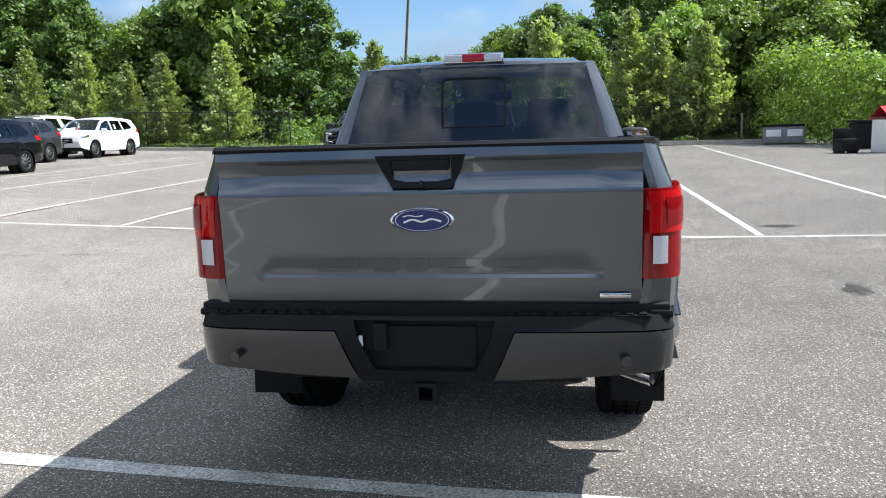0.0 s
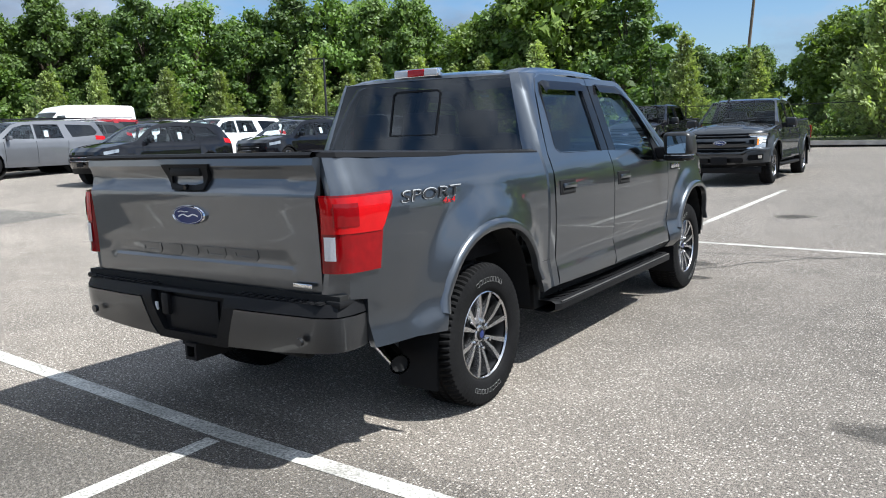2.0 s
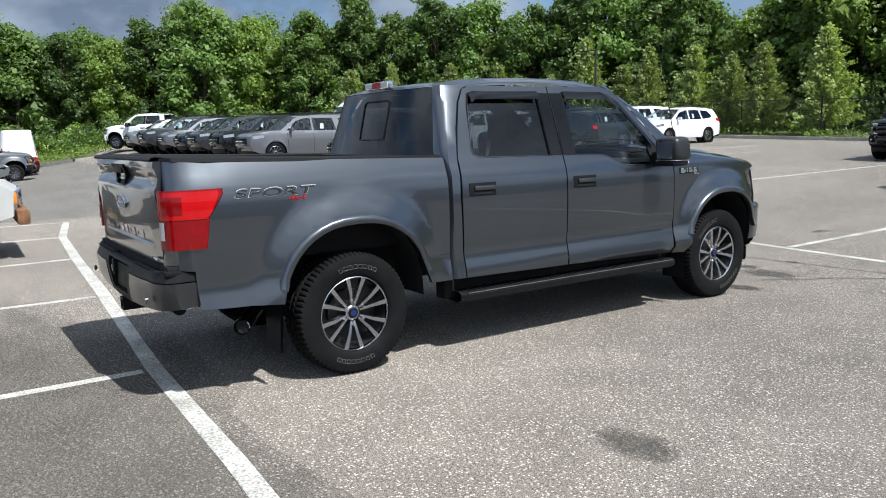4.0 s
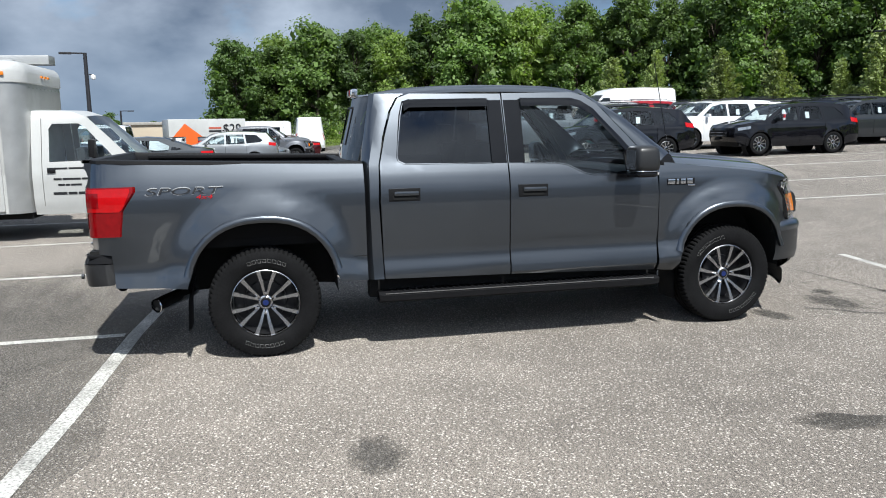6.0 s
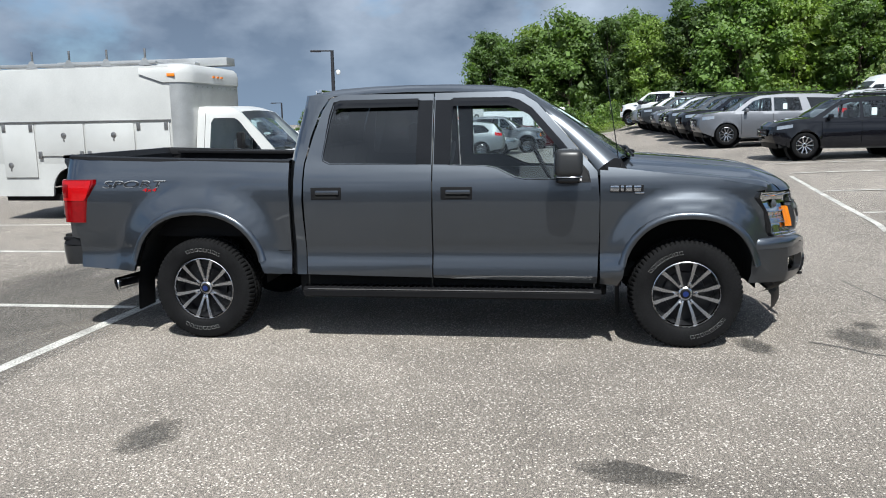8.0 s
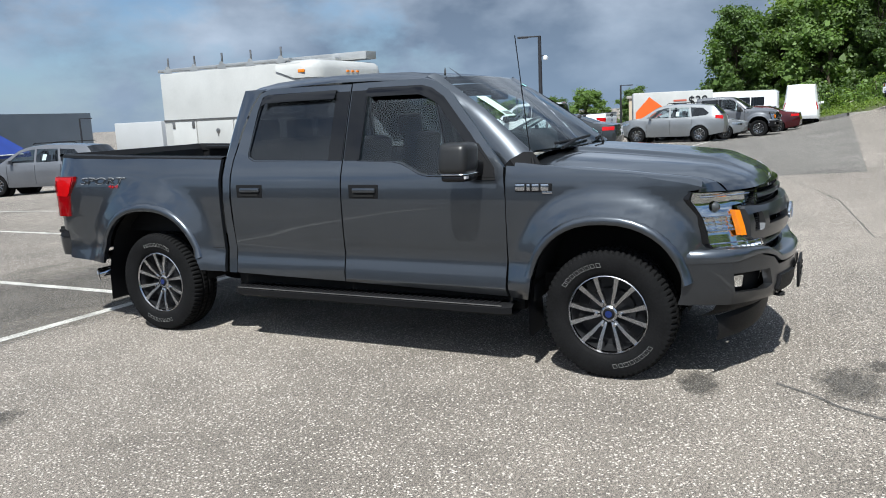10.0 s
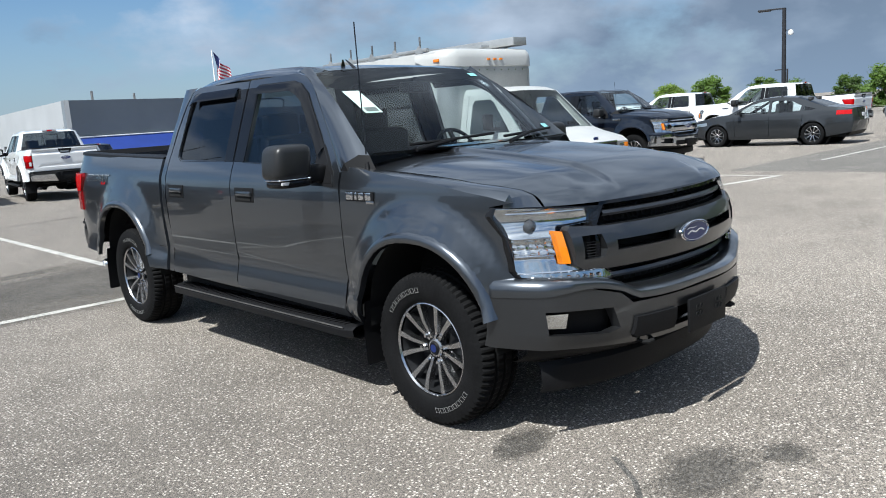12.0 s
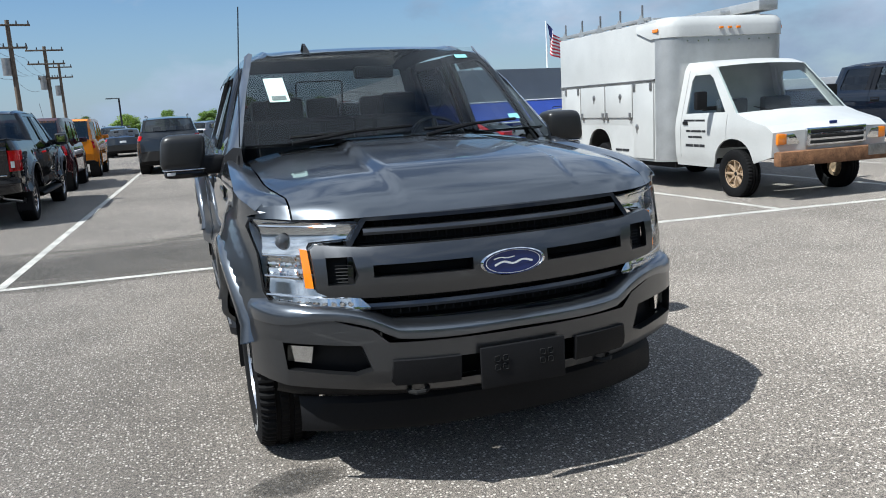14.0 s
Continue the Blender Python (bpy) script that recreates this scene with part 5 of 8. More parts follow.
    # five raised bars where letters are pressed into the tailgate
    for k, (x0, x1) in enumerate(((-0.43, -0.26), (-0.20, -0.10), (-0.07, 0.02), (0.06, 0.22), (0.26, 0.44))):
        bm = skin([(x0, 0.955), (x1 - 0.02, 0.955), (x1, 0.972), (x1, 1.008), (x0, 1.008)], [[(x0 + 0.03, 0.972), (x1 - 0.03, 0.972), (x1 - 0.03, 0.992), (x0 + 0.03, 0.992)]] if k not in (1, 2) else [],
                  lambda x, z: (x, gate(x, z) - 0.003, z), 0.06, 1, 0.006, (0, 1, 0))
        part("pressed_bar", bm, paint, tailgate)
    part("badge_bar", box(0.72, -3.008, 0.867, 0.115, 0.010, 0.018, 0.003), CHROME, tailgate, "small bright nameplate")

    # tail lights, wrapping the corner
    plan = [(0.835, -2.992), (0.875, -2.990), (0.915, -2.975), (0.945, -2.945), (0.960, -2.90), (0.972, -2.82), (0.980, -2.72), (0.985, -2.62)]
    cum = [0.0]
    for a, b in zip(plan, plan[1:]):
        cum.append(cum[-1] + math.dist(a, b))

    def round_corner(s, z, off=0.010):
        x, y = float(np.interp(s, cum, [p[0] for p in plan])), float(np.interp(s, cum, [p[1] for p in plan]))
        x2, y2 = float(np.interp(s + 0.01, cum, [p[0] for p in plan])), float(np.interp(s + 0.01, cum, [p[1] for p in plan]))
        tx, ty = x2 - x, y2 - y
        ln = math.hypot(tx, ty) or 1.0
        top_in = max(0.0, z - 1.20) * 0.15
        return (x + ty / ln * off - top_in, y - tx / ln * off, z)

    L_END = 0.395
    outline = [(0.004, 0.928), (0.004, 1.263), (L_END, 1.268), (L_END, 1.235), (0.315, 1.105), (0.290, 0.930)]
    for s in (1, -1):
        lens = part("tail_light", skin(outline, [], round_corner, 0.03, s, 0.028, (-0.7, 0.5, 0)), RED_DEEP, truck, "red wraparound tail light")
        up = [(0.012, 1.10), (0.012, 1.255), (L_END - 0.02, 1.258), (L_END - 0.02, 1.235), (0.325, 1.125), (0.3, 1.10)]
        part("brake_segment", skin(up, [], lambda u, v: round_corner(u, v, 0.014), 0.04, s, 0.004), RED_LENS, lens)
        inner = [(0.07, 1.13), (0.07, 1.23), (0.17, 1.23), (0.17, 1.13)]
        part("reflector", skin(inner, [], lambda u, v: round_corner(u, v, 0.017), 0.04, s, 0.003), RED_DEEP, lens)
        part("reverse_lamp", skin([(0.026, 0.985), (0.026, 1.088), (0.072, 1.088), (0.072, 0.985)], [], lambda u, v: round_corner(u, v, 0.016), 0.03, s, 0.006), CLEAR_LENS_GREY, lens, "clear reversing lens")

    # rear bumper
    bplan = [(-0.940, -2.845), (-0.947, -2.94), (-0.925, -3.015), (-0.84, -3.056), (-0.5, -3.080), (0.0, -3.090), (0.5, -3.080), (0.84, -3.056), (0.925, -3.015), (0.947, -2.94), (0.940, -2.845)]
    bl = [0.0]
    for a, b in zip(bplan, bplan[1:]):
        bl.append(bl[-1] + math.dist(a, b))
    mid = bl[-1] / 2

    def bump(u, z, off=0.0):
        s = u + mid
        x, y = float(np.interp(s, bl, [p[0] for p in bplan])), float(np.interp(s, bl, [p[1] for p in bplan]))
        tuck = float(np.interp(z, [0.53, 0.60, 0.70, 0.745, 0.79, 0.80], [0.030, 0.010, 0.0, 0.0, 0.012, 0.03]))
        return (x * (1 - tuck * 0.5), y + tuck - off, z)

    rear = part("rear_bumper", skin([(-mid, 0.745), (-mid, 0.795), (mid, 0.795), (mid, 0.745), (0.345, 0.742), (0.285, 0.60), (0.262, 0.535), (-0.262, 0.535), (-0.285, 0.60), (-0.345, 0.742)],
                                    [[(-0.275, 0.782), (-0.255, 0.70), (-0.195, 0.580), (0.195, 0.580), (0.255, 0.70), (0.275, 0.782)]], bump, 0.06, 1, 0.04, (0, 1, 0)), BLACK_PLASTIC, truck, "black plastic rear step bumper")
    for s in (1, -1):
        q = [(0.348, 0.738), (0.292, 0.602), (0.268, 0.545), (0.60, 0.560), (mid - 0.25, 0.580), (mid - 0.05, 0.590), (mid, 0.62), (mid, 0.738)]
        part("bumper_face", skin(q, [], lambda u, z: bump(u, z, 0.004), 0.05, s, 0.03, (0, 1, 0)), bumper_mat, rear, "satin grey bumper end")
        part("parking_sensor", rod((0.757 * s, -3.08, 0.634), (0.757 * s, -3.097, 0.634), 0.019, n=20), PAINT_BUMPER, rear)
        step = bmesh.new()
        sheet([[(x * s, y, 0.797) for x in (0.29, 0.5, 0.7, 0.855)] for y in (-3.045, -2.96)], step, flip=s < 0)
        for k in range(11):
            box((0.33 + 0.049 * k) * s, -3.003, 0.799, 0.03, 0.070, 0.010, 0.003, step)
        part("step_pad", step, BLACK_PLASTIC, rear)
        part("bumper_corner", box(0.890 * s, -2.945, 0.795, 0.085, 0.13, 0.03, 0.012), BLACK_PLASTIC, rear)
    part("plate_recess", box(0, -3.03, 0.675, 0.56, 0.02, 0.24), BLACK_PLASTIC, rear)
    part("plate_panel", box(0.02, -3.05, 0.675, 0.36, 0.012, 0.16, 0.006), BLACK_PLASTIC, rear)
    part("trailer_socket", box(-0.17, -3.062, 0.715, 0.055, 0.035, 0.11, 0.012), BLACK_PLASTIC, rear)
    part("wiring_tag", box(-0.25, -3.066, 0.695, 0.016, 0.012, 0.045, 0.003), WHITE_PLASTIC, rear)
    # added near-black block closes the gap to the tailgate, dark like shade
    part("bumper_back", box(0, -2.93, 0.735, 1.84, 0.13, 0.19), DARK_VOID, rear)

    # cab: doors, pillars, roof
    door_r = [(-0.972, 0.535), (-0.012, 0.517), (-0.012, 1.852), (-0.72, 1.858), (-0.81, 1.83), (-0.868, 1.74), (-0.93, 1.56), (-0.980, 1.37), (-0.988, 1.10)]
    win_r = [(-0.79, 1.372), (-0.838, 1.395), (-0.845, 1.43), (-0.80, 1.70), (-0.775, 1.79), (-0.735, 1.80), (-0.125, 1.803), (-0.128, 1.362)]
    door_f = [(-0.002, 0.517), (1.20, 0.478), (1.212, 0.80), (1.212, 1.10), (1.195, 1.30), (0.98, 1.545), (0.76, 1.775), (0.66, 1.835), (0.56, 1.858), (-0.002, 1.855)]
    win_f = [(0.125, 1.356), (0.40, 1.348), (0.47, 1.335), (0.60, 1.272), (0.66, 1.257), (1.135, 1.243), (1.12, 1.285), (0.93, 1.505), (0.72, 1.725), (0.63, 1.780), (0.55, 1.800), (0.135, 1.803)]
    pillar_b = [(-0.130, 1.362), (-0.016, 1.36), (-0.016, 1.806), (-0.128, 1.806)]
    pillar_b2 = [(0.004, 1.36), (0.126, 1.358), (0.136, 1.806), (0.004, 1.806)]
    for s in (1, -1):
        for nm, poly, win, tint, hy in (("rear_door", door_r, win_r, GLASS_TINT, -0.812), ("front_door", door_f, win_f, GLASS_CLEAR, 0.176)):
            door = part(nm, skin(poly, [win], cab_at, 0.06, s, 0.03), paint, truck)
            part("side_window", skin(win, [], lambda y, z: (cab_at(y, z)[0] - 0.012, y, z), 0.2, s, 0), tint, door)
            rows = []
            for (y, z) in win + win[:1]:
                c = Vector((0, sum(p[0] for p in win) / len(win), sum(p[1] for p in win) / len(win)))
                ay, az = (y - c.y), (z - c.z)
                ln = math.hypot(ay, az)
                o = Vector((0, ay / ln, az / ln)) * 0.016
                x = cab_at(y, z)[0]
                rows.append([((x + 0.001) * s, y + o.y, z + o.z), ((x + 0.005) * s, y + o.y * 0.5, z + o.z * 0.5), ((x - 0.012) * s, y, z)])
            part("window_seal", sheet(rows, flip=s < 0), GLOSS_BLACK, door)
            handle = part("door_handle", box(0.985 * s, hy + 0.012, 1.158, 0.030, 0.185, 0.034, 0.012), paint, door)
            bez = box(0.977 * s, hy, 1.148, 0.012, 0.235, 0.095, 0.006)
            part("handle_pocket", bez, BLACK_PLASTIC, handle)
            # flat near-black plate: the shade of the hollow as colour
            part("pocket_hollow", box(0.9845 * s, hy, 1.128, 0.004, 0.17, 0.032, 0.002), DARK_VOID, handle)
            # rain visor over the window
            tops = [p for p in win if p[1] > 1.69] if nm == "rear_door" else [(1.0, 1.42), (0.93, 1.505), (0.72, 1.725), (0.63, 1.780), (0.55, 1.800), (0.135, 1.803)]
            if nm == "rear_door":
                tops = [(-0.775, 1.775), (-0.735, 1.80), (-0.125, 1.803)]
            tops = densify(tops, 0.08)
            rows = []
            for i, (y, z) in enumerate(tops):
                slant = 0.04 if z > 1.74 else 0.03
                x1, x0 = cab_at(y, z + 0.012)[0], cab_at(y, z - slant)[0]
                ny = -0.02 if (nm == "front_door" and z < 1.79) else 0.0
                rows.append([((x1 + 0.004) * s, y, z + 0.018), ((x1 + 0.022) * s, y + ny * 0.3, z + 0.004), ((x0 + 0.030) * s, y + ny, z - slant), ((x0 + 0.024) * s, y + ny, z - slant)])
            part("rain_visor", sheet(rows, flip=s > 0), GLOSS_BLACK, door, "smoked plastic rain visor")
            if nm == "front_door":
                sail = [(0.945, 1.225), (1.150, 1.222), (1.135, 1.30), (0.975, 1.490), (0.945, 1.49)]
                part("mirror_sail", skin(sail, [], lambda y, z: (cab_at(y, z)[0] + 0.004, y, z), 0.1, s, 0.015), BLACK_PLASTIC, door)
        for pb in (pillar_b, pillar_b2):
            part("pillar_cover", skin(pb, [], lambda y, z: (cab_at(y, z)[0] + 0.004, y, z), 0.2, s, 0.006), GLOSS_BLACK, truck)
        # rear pillar, rear corner of the cab
        rows = []
        for z in (0.535, 0.72, 0.95, 1.10, 1.25, 1.37, 1.45, 1.56, 1.66, 1.74, 1.80, 1.83, 1.858):
            yd = float(np.interp(z, [0.535, 1.10, 1.37, 1.56, 1.74, 1.83, 1.858], [-0.980, -0.996, -0.988, -0.938, -0.876, -0.82, -0.76]))
            xd = cab_at(yd, z)[0]
            yb = float(np.interp(z, [0.5, 1.39, 1.86], [-1.045, -1.045, -0.975]))
            xb = xd - 0.055
            xg = float(np.interp(z, [1.39, 1.845], [0.81, 0.655])) if z > 1.39 else xd - 0.10
            rows.append([(xd * s, yd, z), ((xd - 0.001) * s, (yd + yb) / 2 - 0.012, z), ((xd - 0.016) * s, yb + 0.010, z), (xb * s, yb - 0.014, z), (xg * s, yb - 0.022, z)])
        part("rear_pillar", sheet(rows, flip=s < 0), paint, truck)
        # windscreen pillar
        rows = []
        for k in range(9):
            u = k / 8
            y, z = 1.21 + (0.58 - 1.21) * u, float(np.interp(u, [0, 0.34, 0.69, 0.85, 1], [1.31, 1.548, 1.777, 1.838, 1.862]))
            y = float(np.interp(u, [0, 0.34, 0.69, 0.85, 1], [1.20, 0.985, 0.766, 0.665, 0.565]))
            xo = cab_at(y, z)[0]
            wy, wz, wx = float(np.interp(u, [0, 1], [1.365, 0.655])), float(np.interp(u, [0, 0.5, 1], [1.385, 1.655, 1.872])), float(np.interp(u, [0, 1], [0.865, 0.672]))
            rows.append([(xo * s, y, z), ((xo + 0.002) * s, y + (wy - y) * 0.25, z + (wz - z) * 0.5), ((xo * 0.45 + wx * 0.55) * s, y + (wy - y) * 0.7, z + (wz - z) * 1.0 + 0.006), (wx * s, wy, wz)])
        part("windscreen_pillar", sheet(rows, flip=s > 0), paint, truck)
        foot = rows[0]
        fill = [[(px, py, pz) for px, py, pz in foot], [(px, py + 0.06, bonnet_z(min(abs(px), 0.845), py + 0.06) - (0.002 if abs(px) < 0.845 else 0.40 * (abs(px) - 0.845) + 0.004)) for px, py, pz in foot]]
        part("pillar_foot", sheet(fill, flip=s < 0), BLACK_PLASTIC, truck)
        fend = [(1.222, 0.476), (1.345, 0.470)] + [p for p in ARCH_F if p[1] > 0.50 and not (p[0] > 2.1 and p[1] < 0.74)] + [(2.325, 0.745), (2.405, 0.80), (2.402, 0.86), (2.382, 1.00), (2.322, 1.09), (2.300, 1.148), (2.40, 1.166), (2.30, 1.195), (2.0, 1.248), (1.6, 1.292), (1.32, 1.325), (1.215, 1.33)]
        fender = part("front_fender", skin(fend, [], side_at, 0.032, s, 0.03), paint, truck)
        # fender top up to the bonnet
        rows = []
        for y in np.linspace(1.222, 2.375, 16):
            z0 = float(np.interp(y, [1.215, 1.32, 1.6, 2.0, 2.3, 2.40], [1.33, 1.325, 1.292, 1.248, 1.195, 1.166]))
            x0 = side_at(y, z0)[0]
            xh = 0.845 - nose_inset(y) * 0.8
            zh = bonnet_z(0.845, y if y < 2.0 else 2.0 + (y - 2.0) * 1.304)
            rows.append([(x0 * s, y, z0), ((x0 - 0.03) * s, y, z0 + (zh - z0) * 0.55 + 0.008), ((x0 * 0.4 + xh * 0.6) * s, y, z0 + (zh - z0) * 0.9 + 0.008), (xh * s, y, zh)])
        rows.append([(px * s, py + (lamp_y(px, 1.13) - py) * 0.55, pz + (1.141 - pz) * 0.55 + 0.018) for px, py, pz in [(abs(q[0]), q[1], q[2]) for q in rows[-1]]])
        rows.append([(px * s, lamp_y(px, 1.13) - 0.002, 1.142 if i < 3 else 1.139) for i, px in enumerate([abs(q[0]) for q in rows[-1]])])
        part("fender_top", sheet(rows, flip=s < 0), paint, truck)
        # side badge: bright outline bars and a small plate
        badge = bmesh.new()
        y0 = 1.285
        for k, wdt in enumerate((0.062, 0.022, 0.045, 0.050)):
            box(0.983 * s, y0 + wdt / 2, 1.178, 0.010, wdt, 0.042, 0.004, badge)
            y0 += wdt + 0.012
        part("model_badge", badge, CHROME, fender, "bright raised badge bars")
        bk = box(0.981 * s, 1.40, 1.176, 0.006, 0.235, 0.052, 0.002)
        part("badge_backing", bk, BLACK_PLASTIC, fender)
        part("trim_badge", box(0.983 * s, 1.49, 1.146, 0.008, 0.062, 0.014, 0.002), CHROME, fender)
    rows = []
    for y, zc in ((0.645, 1.872), (0.56, 1.886), (0.4, 1.897), (0.1, 1.906), (-0.2, 1.908), (-0.5, 1.903), (-0.75, 1.893), (-0.90, 1.878), (-0.965, 1.862)):
        wy = y + (0.05 if y > 0.6 else (-0.09 if y < -0.93 else (-0.05 if y < -0.85 else 0)))
        row = []
        for u, dz in ((0, 0), (0.25, -0.002), (0.45, -0.007), (0.56, -0.012), (0.585, -0.006), (0.615, -0.020), (0.645, -0.024), (0.672, -0.034), (0.692, -0.046)):
            k = 1 - (u / 0.70) ** 2
            row.append((u, y + (wy - y) * k, zc + dz * 0.9))
        rows.append([(-a, b, c) for a, b, c in row[:0:-1]] + row)
    part("roof", sheet(rows, flip=False), paint, truck)
    # windscreen, rear window
    rows = []
    for k in range(7):
        u = k / 6
        row = []
        for j in range(-8, 9):
            v = j / 8
            c = 1 - v * v
            row.append((v * (0.865 + (0.672 - 0.865) * u), 1.365 + (0.655 - 1.365) * u + c * (0.15 - 0.10 * u), 1.385 + (1.872 - 1.385) * u + 0.03 * math.sin(math.pi * u) * 0.6))
        rows.append(row)
    wind = part("windscreen", sheet(rows), GLASS_WIND, truck)
    rows = []
    for k in range(6):
        u = k / 5
        rows.append([(v * (0.81 + (0.655 - 0.81) * u), -1.066 + 0.07 * u - (1 - v * v) * (0.075 - 0.02 * u), 1.392 + (1.848 - 1.392) * u) for v in [j / 8 for j in range(-8, 9)]])
    rear_glass = part("rear_window", sheet(rows, flip=True), GLASS_REAR, truck)

    def rear_face(x, z):
        u = (z - 1.392) / 0.456
        v = x / (0.81 - 0.155 * u)
        return (x, -1.066 + 0.07 * u - (1 - v * v) * (0.075 - 0.02 * u) - 0.006, z)

    sl = skin([(-0.195, 1.50), (-0.195, 1.765), (-0.165, 1.785), (0.165, 1.785), (0.195, 1.765), (0.195, 1.50)], [[(-0.183, 1.505), (-0.183, 1.760), (-0.162, 1.773), (0.162, 1.773), (0.183, 1.760), (0.183, 1.505)]], rear_face, 0.1, 1, 0.006, (0, 1, 0))
    part("sliding_frame", sl, BLACK_PLASTIC, rear_glass)
    back = bmesh.new()
    sheet([[(x, -1.066 - 0.075 * (1 - (x / 0.81) ** 2) - 0.002, z) for x in np.linspace(-0.83, 0.83, 11)] for z in (1.10, 1.392)], back, flip=True)
    part("cab_back", back, paint, truck)
    top_back = bmesh.new()
    sheet([[rear_face(x, 1.848) for x in np.linspace(-0.655, 0.655, 11)], [(x, -0.968 - 0.085 * (1 - (x / 0.69) ** 2), 1.866 - 0.012 * abs(x / 0.66) ** 3) for x in np.linspace(-0.66, 0.66, 11)]], top_back, flip=True)
    part("cab_header", top_back, paint, truck)
    brake = part("high_brake_light", box(0, -1.050, 1.882, 0.36, 0.05, 0.036, 0.012), CHROME, truck, "chrome-framed high brake light")
    part("brake_lens", box(0, -1.074, 1.882, 0.13, 0.012, 0.028, 0.004), RED_LENS, brake)
    for s in (1, -1):
        part("cargo_lens", box(0.118 * s, -1.073, 1.882, 0.10, 0.012, 0.025, 0.004), CLEAR_LENS_GREY, brake)

    # bonnet
    ys = [1.275 + 0.05 * k for k in range(21)] + [2.32, 2.35, 2.375, 2.40, 2.425, 2.45, 2.49, 2.52, 2.55, 2.575, 2.60, 2.62, 2.64, 2.655, 2.665]
    xs = [0.0, 0.08, 0.16, 0.24, 0.31, 0.36, 0.375, 0.389, 0.402, 0.416, 0.43, 0.45, 0.50, 0.55, 0.60, 0.65, 0.70, 0.74, 0.77, 0.80, 0.825, 0.838]
    xs = [-x for x in xs[:0:-1]] + xs
    rows = []
    for y in ys:
        row = []
        for x in xs:
            a = abs(x) / 0.84
            crease = 0.345 + 0.055 * min(1.0, (y - 1.275) / 1.1)      # the creases part a little towards the nose
            u = abs(x) * crease / 0.40 if abs(x) < 0.40 else crease + (abs(x) - 0.40) * (0.84 - crease) / 0.44
            k = 0.845 - nose_inset(min(2.375, y if y < 2.0 else 2.0 + (y - 2.0) / 1.304)) * 0.8
            xx = math.copysign(u, x) / 0.84 * (k - 0.005)
            end = lamp_y(abs(xx), 1.13) - 0.002 if abs(xx) > 0.54 else 2.665 - 0.030 * (abs(xx) / 0.54) ** 2
            yy = (y if y < 2.0 else 2.0 + (y - 2.0) * (end - 2.0) / 0.665) + 0.09 * (1 - a * a) * max(0.0, 1 - (y - 1.275) / 0.4) ** 2
            row.append((xx, yy, bonnet_z(x, y)))
        rows.append(row)
    bonnet = part("bonnet", sheet(rows, flip=True), paint, truck, angle=20)
    cowl = bmesh.new()
    sheet([[(x, 1.36 + 0.15 * (1 - (x / 0.865) ** 2) + d, z) for x in np.linspace(-0.84, 0.84, 13)] for d, z in ((-0.14, 1.375), (-0.02, 1.380), (0.0, 1.395))], cowl, flip=True)
    part("cowl_grille", cowl, BLACK_PLASTIC, truck)
    for x0, x1 in ((0.62, -0.02), (-0.08, -0.66)):
        pts = []
        for k in range(7):
            x = x0 + (x1 - x0) * k / 6
            u = 0.04 + 0.045 * k / 6
            v = x / 0.865
            pts.append((x, 1.365 - 0.71 * u + (1 - v * v) * 0.145 + 0.018, 1.392 + 0.487 * u + 0.012))
        wiper = part("wiper", pipe(pts, 0.009, 6), BLACK_PLASTIC, truck)
        part("wiper_arm", pipe([(x0, pts[0][1] + 0.05, 1.395), pts[3]], 0.011, 6), BLACK_PLASTIC, wiper)

    # grille and headlights
    def grille_y(x, z):
        return 2.775 - 0.17 * (abs(x) / 0.75) ** 2.2 - max(0.0, z - 0.95) * 0.30 + (-0.02 if z < 0.80 else 0)

    gopen = [(-0.50, 0.745), (-0.585, 0.80), (-0.60, 0.90), (-0.59, 1.04), (-0.53, 1.125), (0.53, 1.125), (0.59, 1.04), (0.60, 0.90), (0.585, 0.80), (0.50, 0.745)]
    grille = part("grille", skin(gopen, [], lambda x, z: (x, grille_y(x, z) - 0.075, z), 0.09, 1, 0), DARK_VOID, truck, "black grille with grey cross bars")
    frame_out = [(-0.52, 0.730), (-0.605, 0.79), (-0.62, 0.90), (-0.61, 1.05), (-0.545, 1.140), (0.545, 1.140), (0.61, 1.05), (0.62, 0.90), (0.605, 0.79), (0.52, 0.730)]
    part("grille_surround", skin(frame_out, [gopen], lambda x, z: (x, grille_y(x, z) - 0.012, z), 0.09, 1, 0.07, (0, -1, 0)), GLOSS_BLACK, grille)
    mesh_bm = bmesh.new()
    for k in range(34):
        x = -0.56 + 1.12 * k / 33
        rod((x, grille_y(x, 0.8) - 0.06, 0.76), (x, grille_y(x, 1.1) - 0.06, 1.11), 0.0045, n=4, bm=mesh_bm)
    for z in np.linspace(0.77, 1.10, 12):
        pipe([(x, grille_y(x, z) - 0.06, z) for x in np.linspace(-0.56, 0.56, 7)], 0.0035, 4, mesh_bm)
    part("grille_mesh", mesh_bm, BLACK_PLASTIC, grille)
    for nm, z in (("upper_bar", 1.083), ("lower_bar", 0.795)):
        bm = bmesh.new()
        w = 0.545 if z > 1 else 0.555
        sheet([[(x, grille_y(x, z) - d, z + o) for x in np.linspace(-w, w, 15)] for d, o in ((0.05, 0.016), (0.018, 0.013), (0.012, 0.0), (0.018, -0.012), (0.05, -0.016))], bm)
        part(nm, bm, bumper_mat, grille)
    main_out = [(-0.735, 0.870), (-0.745, 1.03), (-0.725, 1.045), (-0.56, 1.032), (0.56, 1.032), (0.725, 1.045), (0.745, 1.03), (0.735, 0.870), (0.70, 0.852), (0.56, 0.838), (-0.56, 0.838), (-0.70, 0.852)]
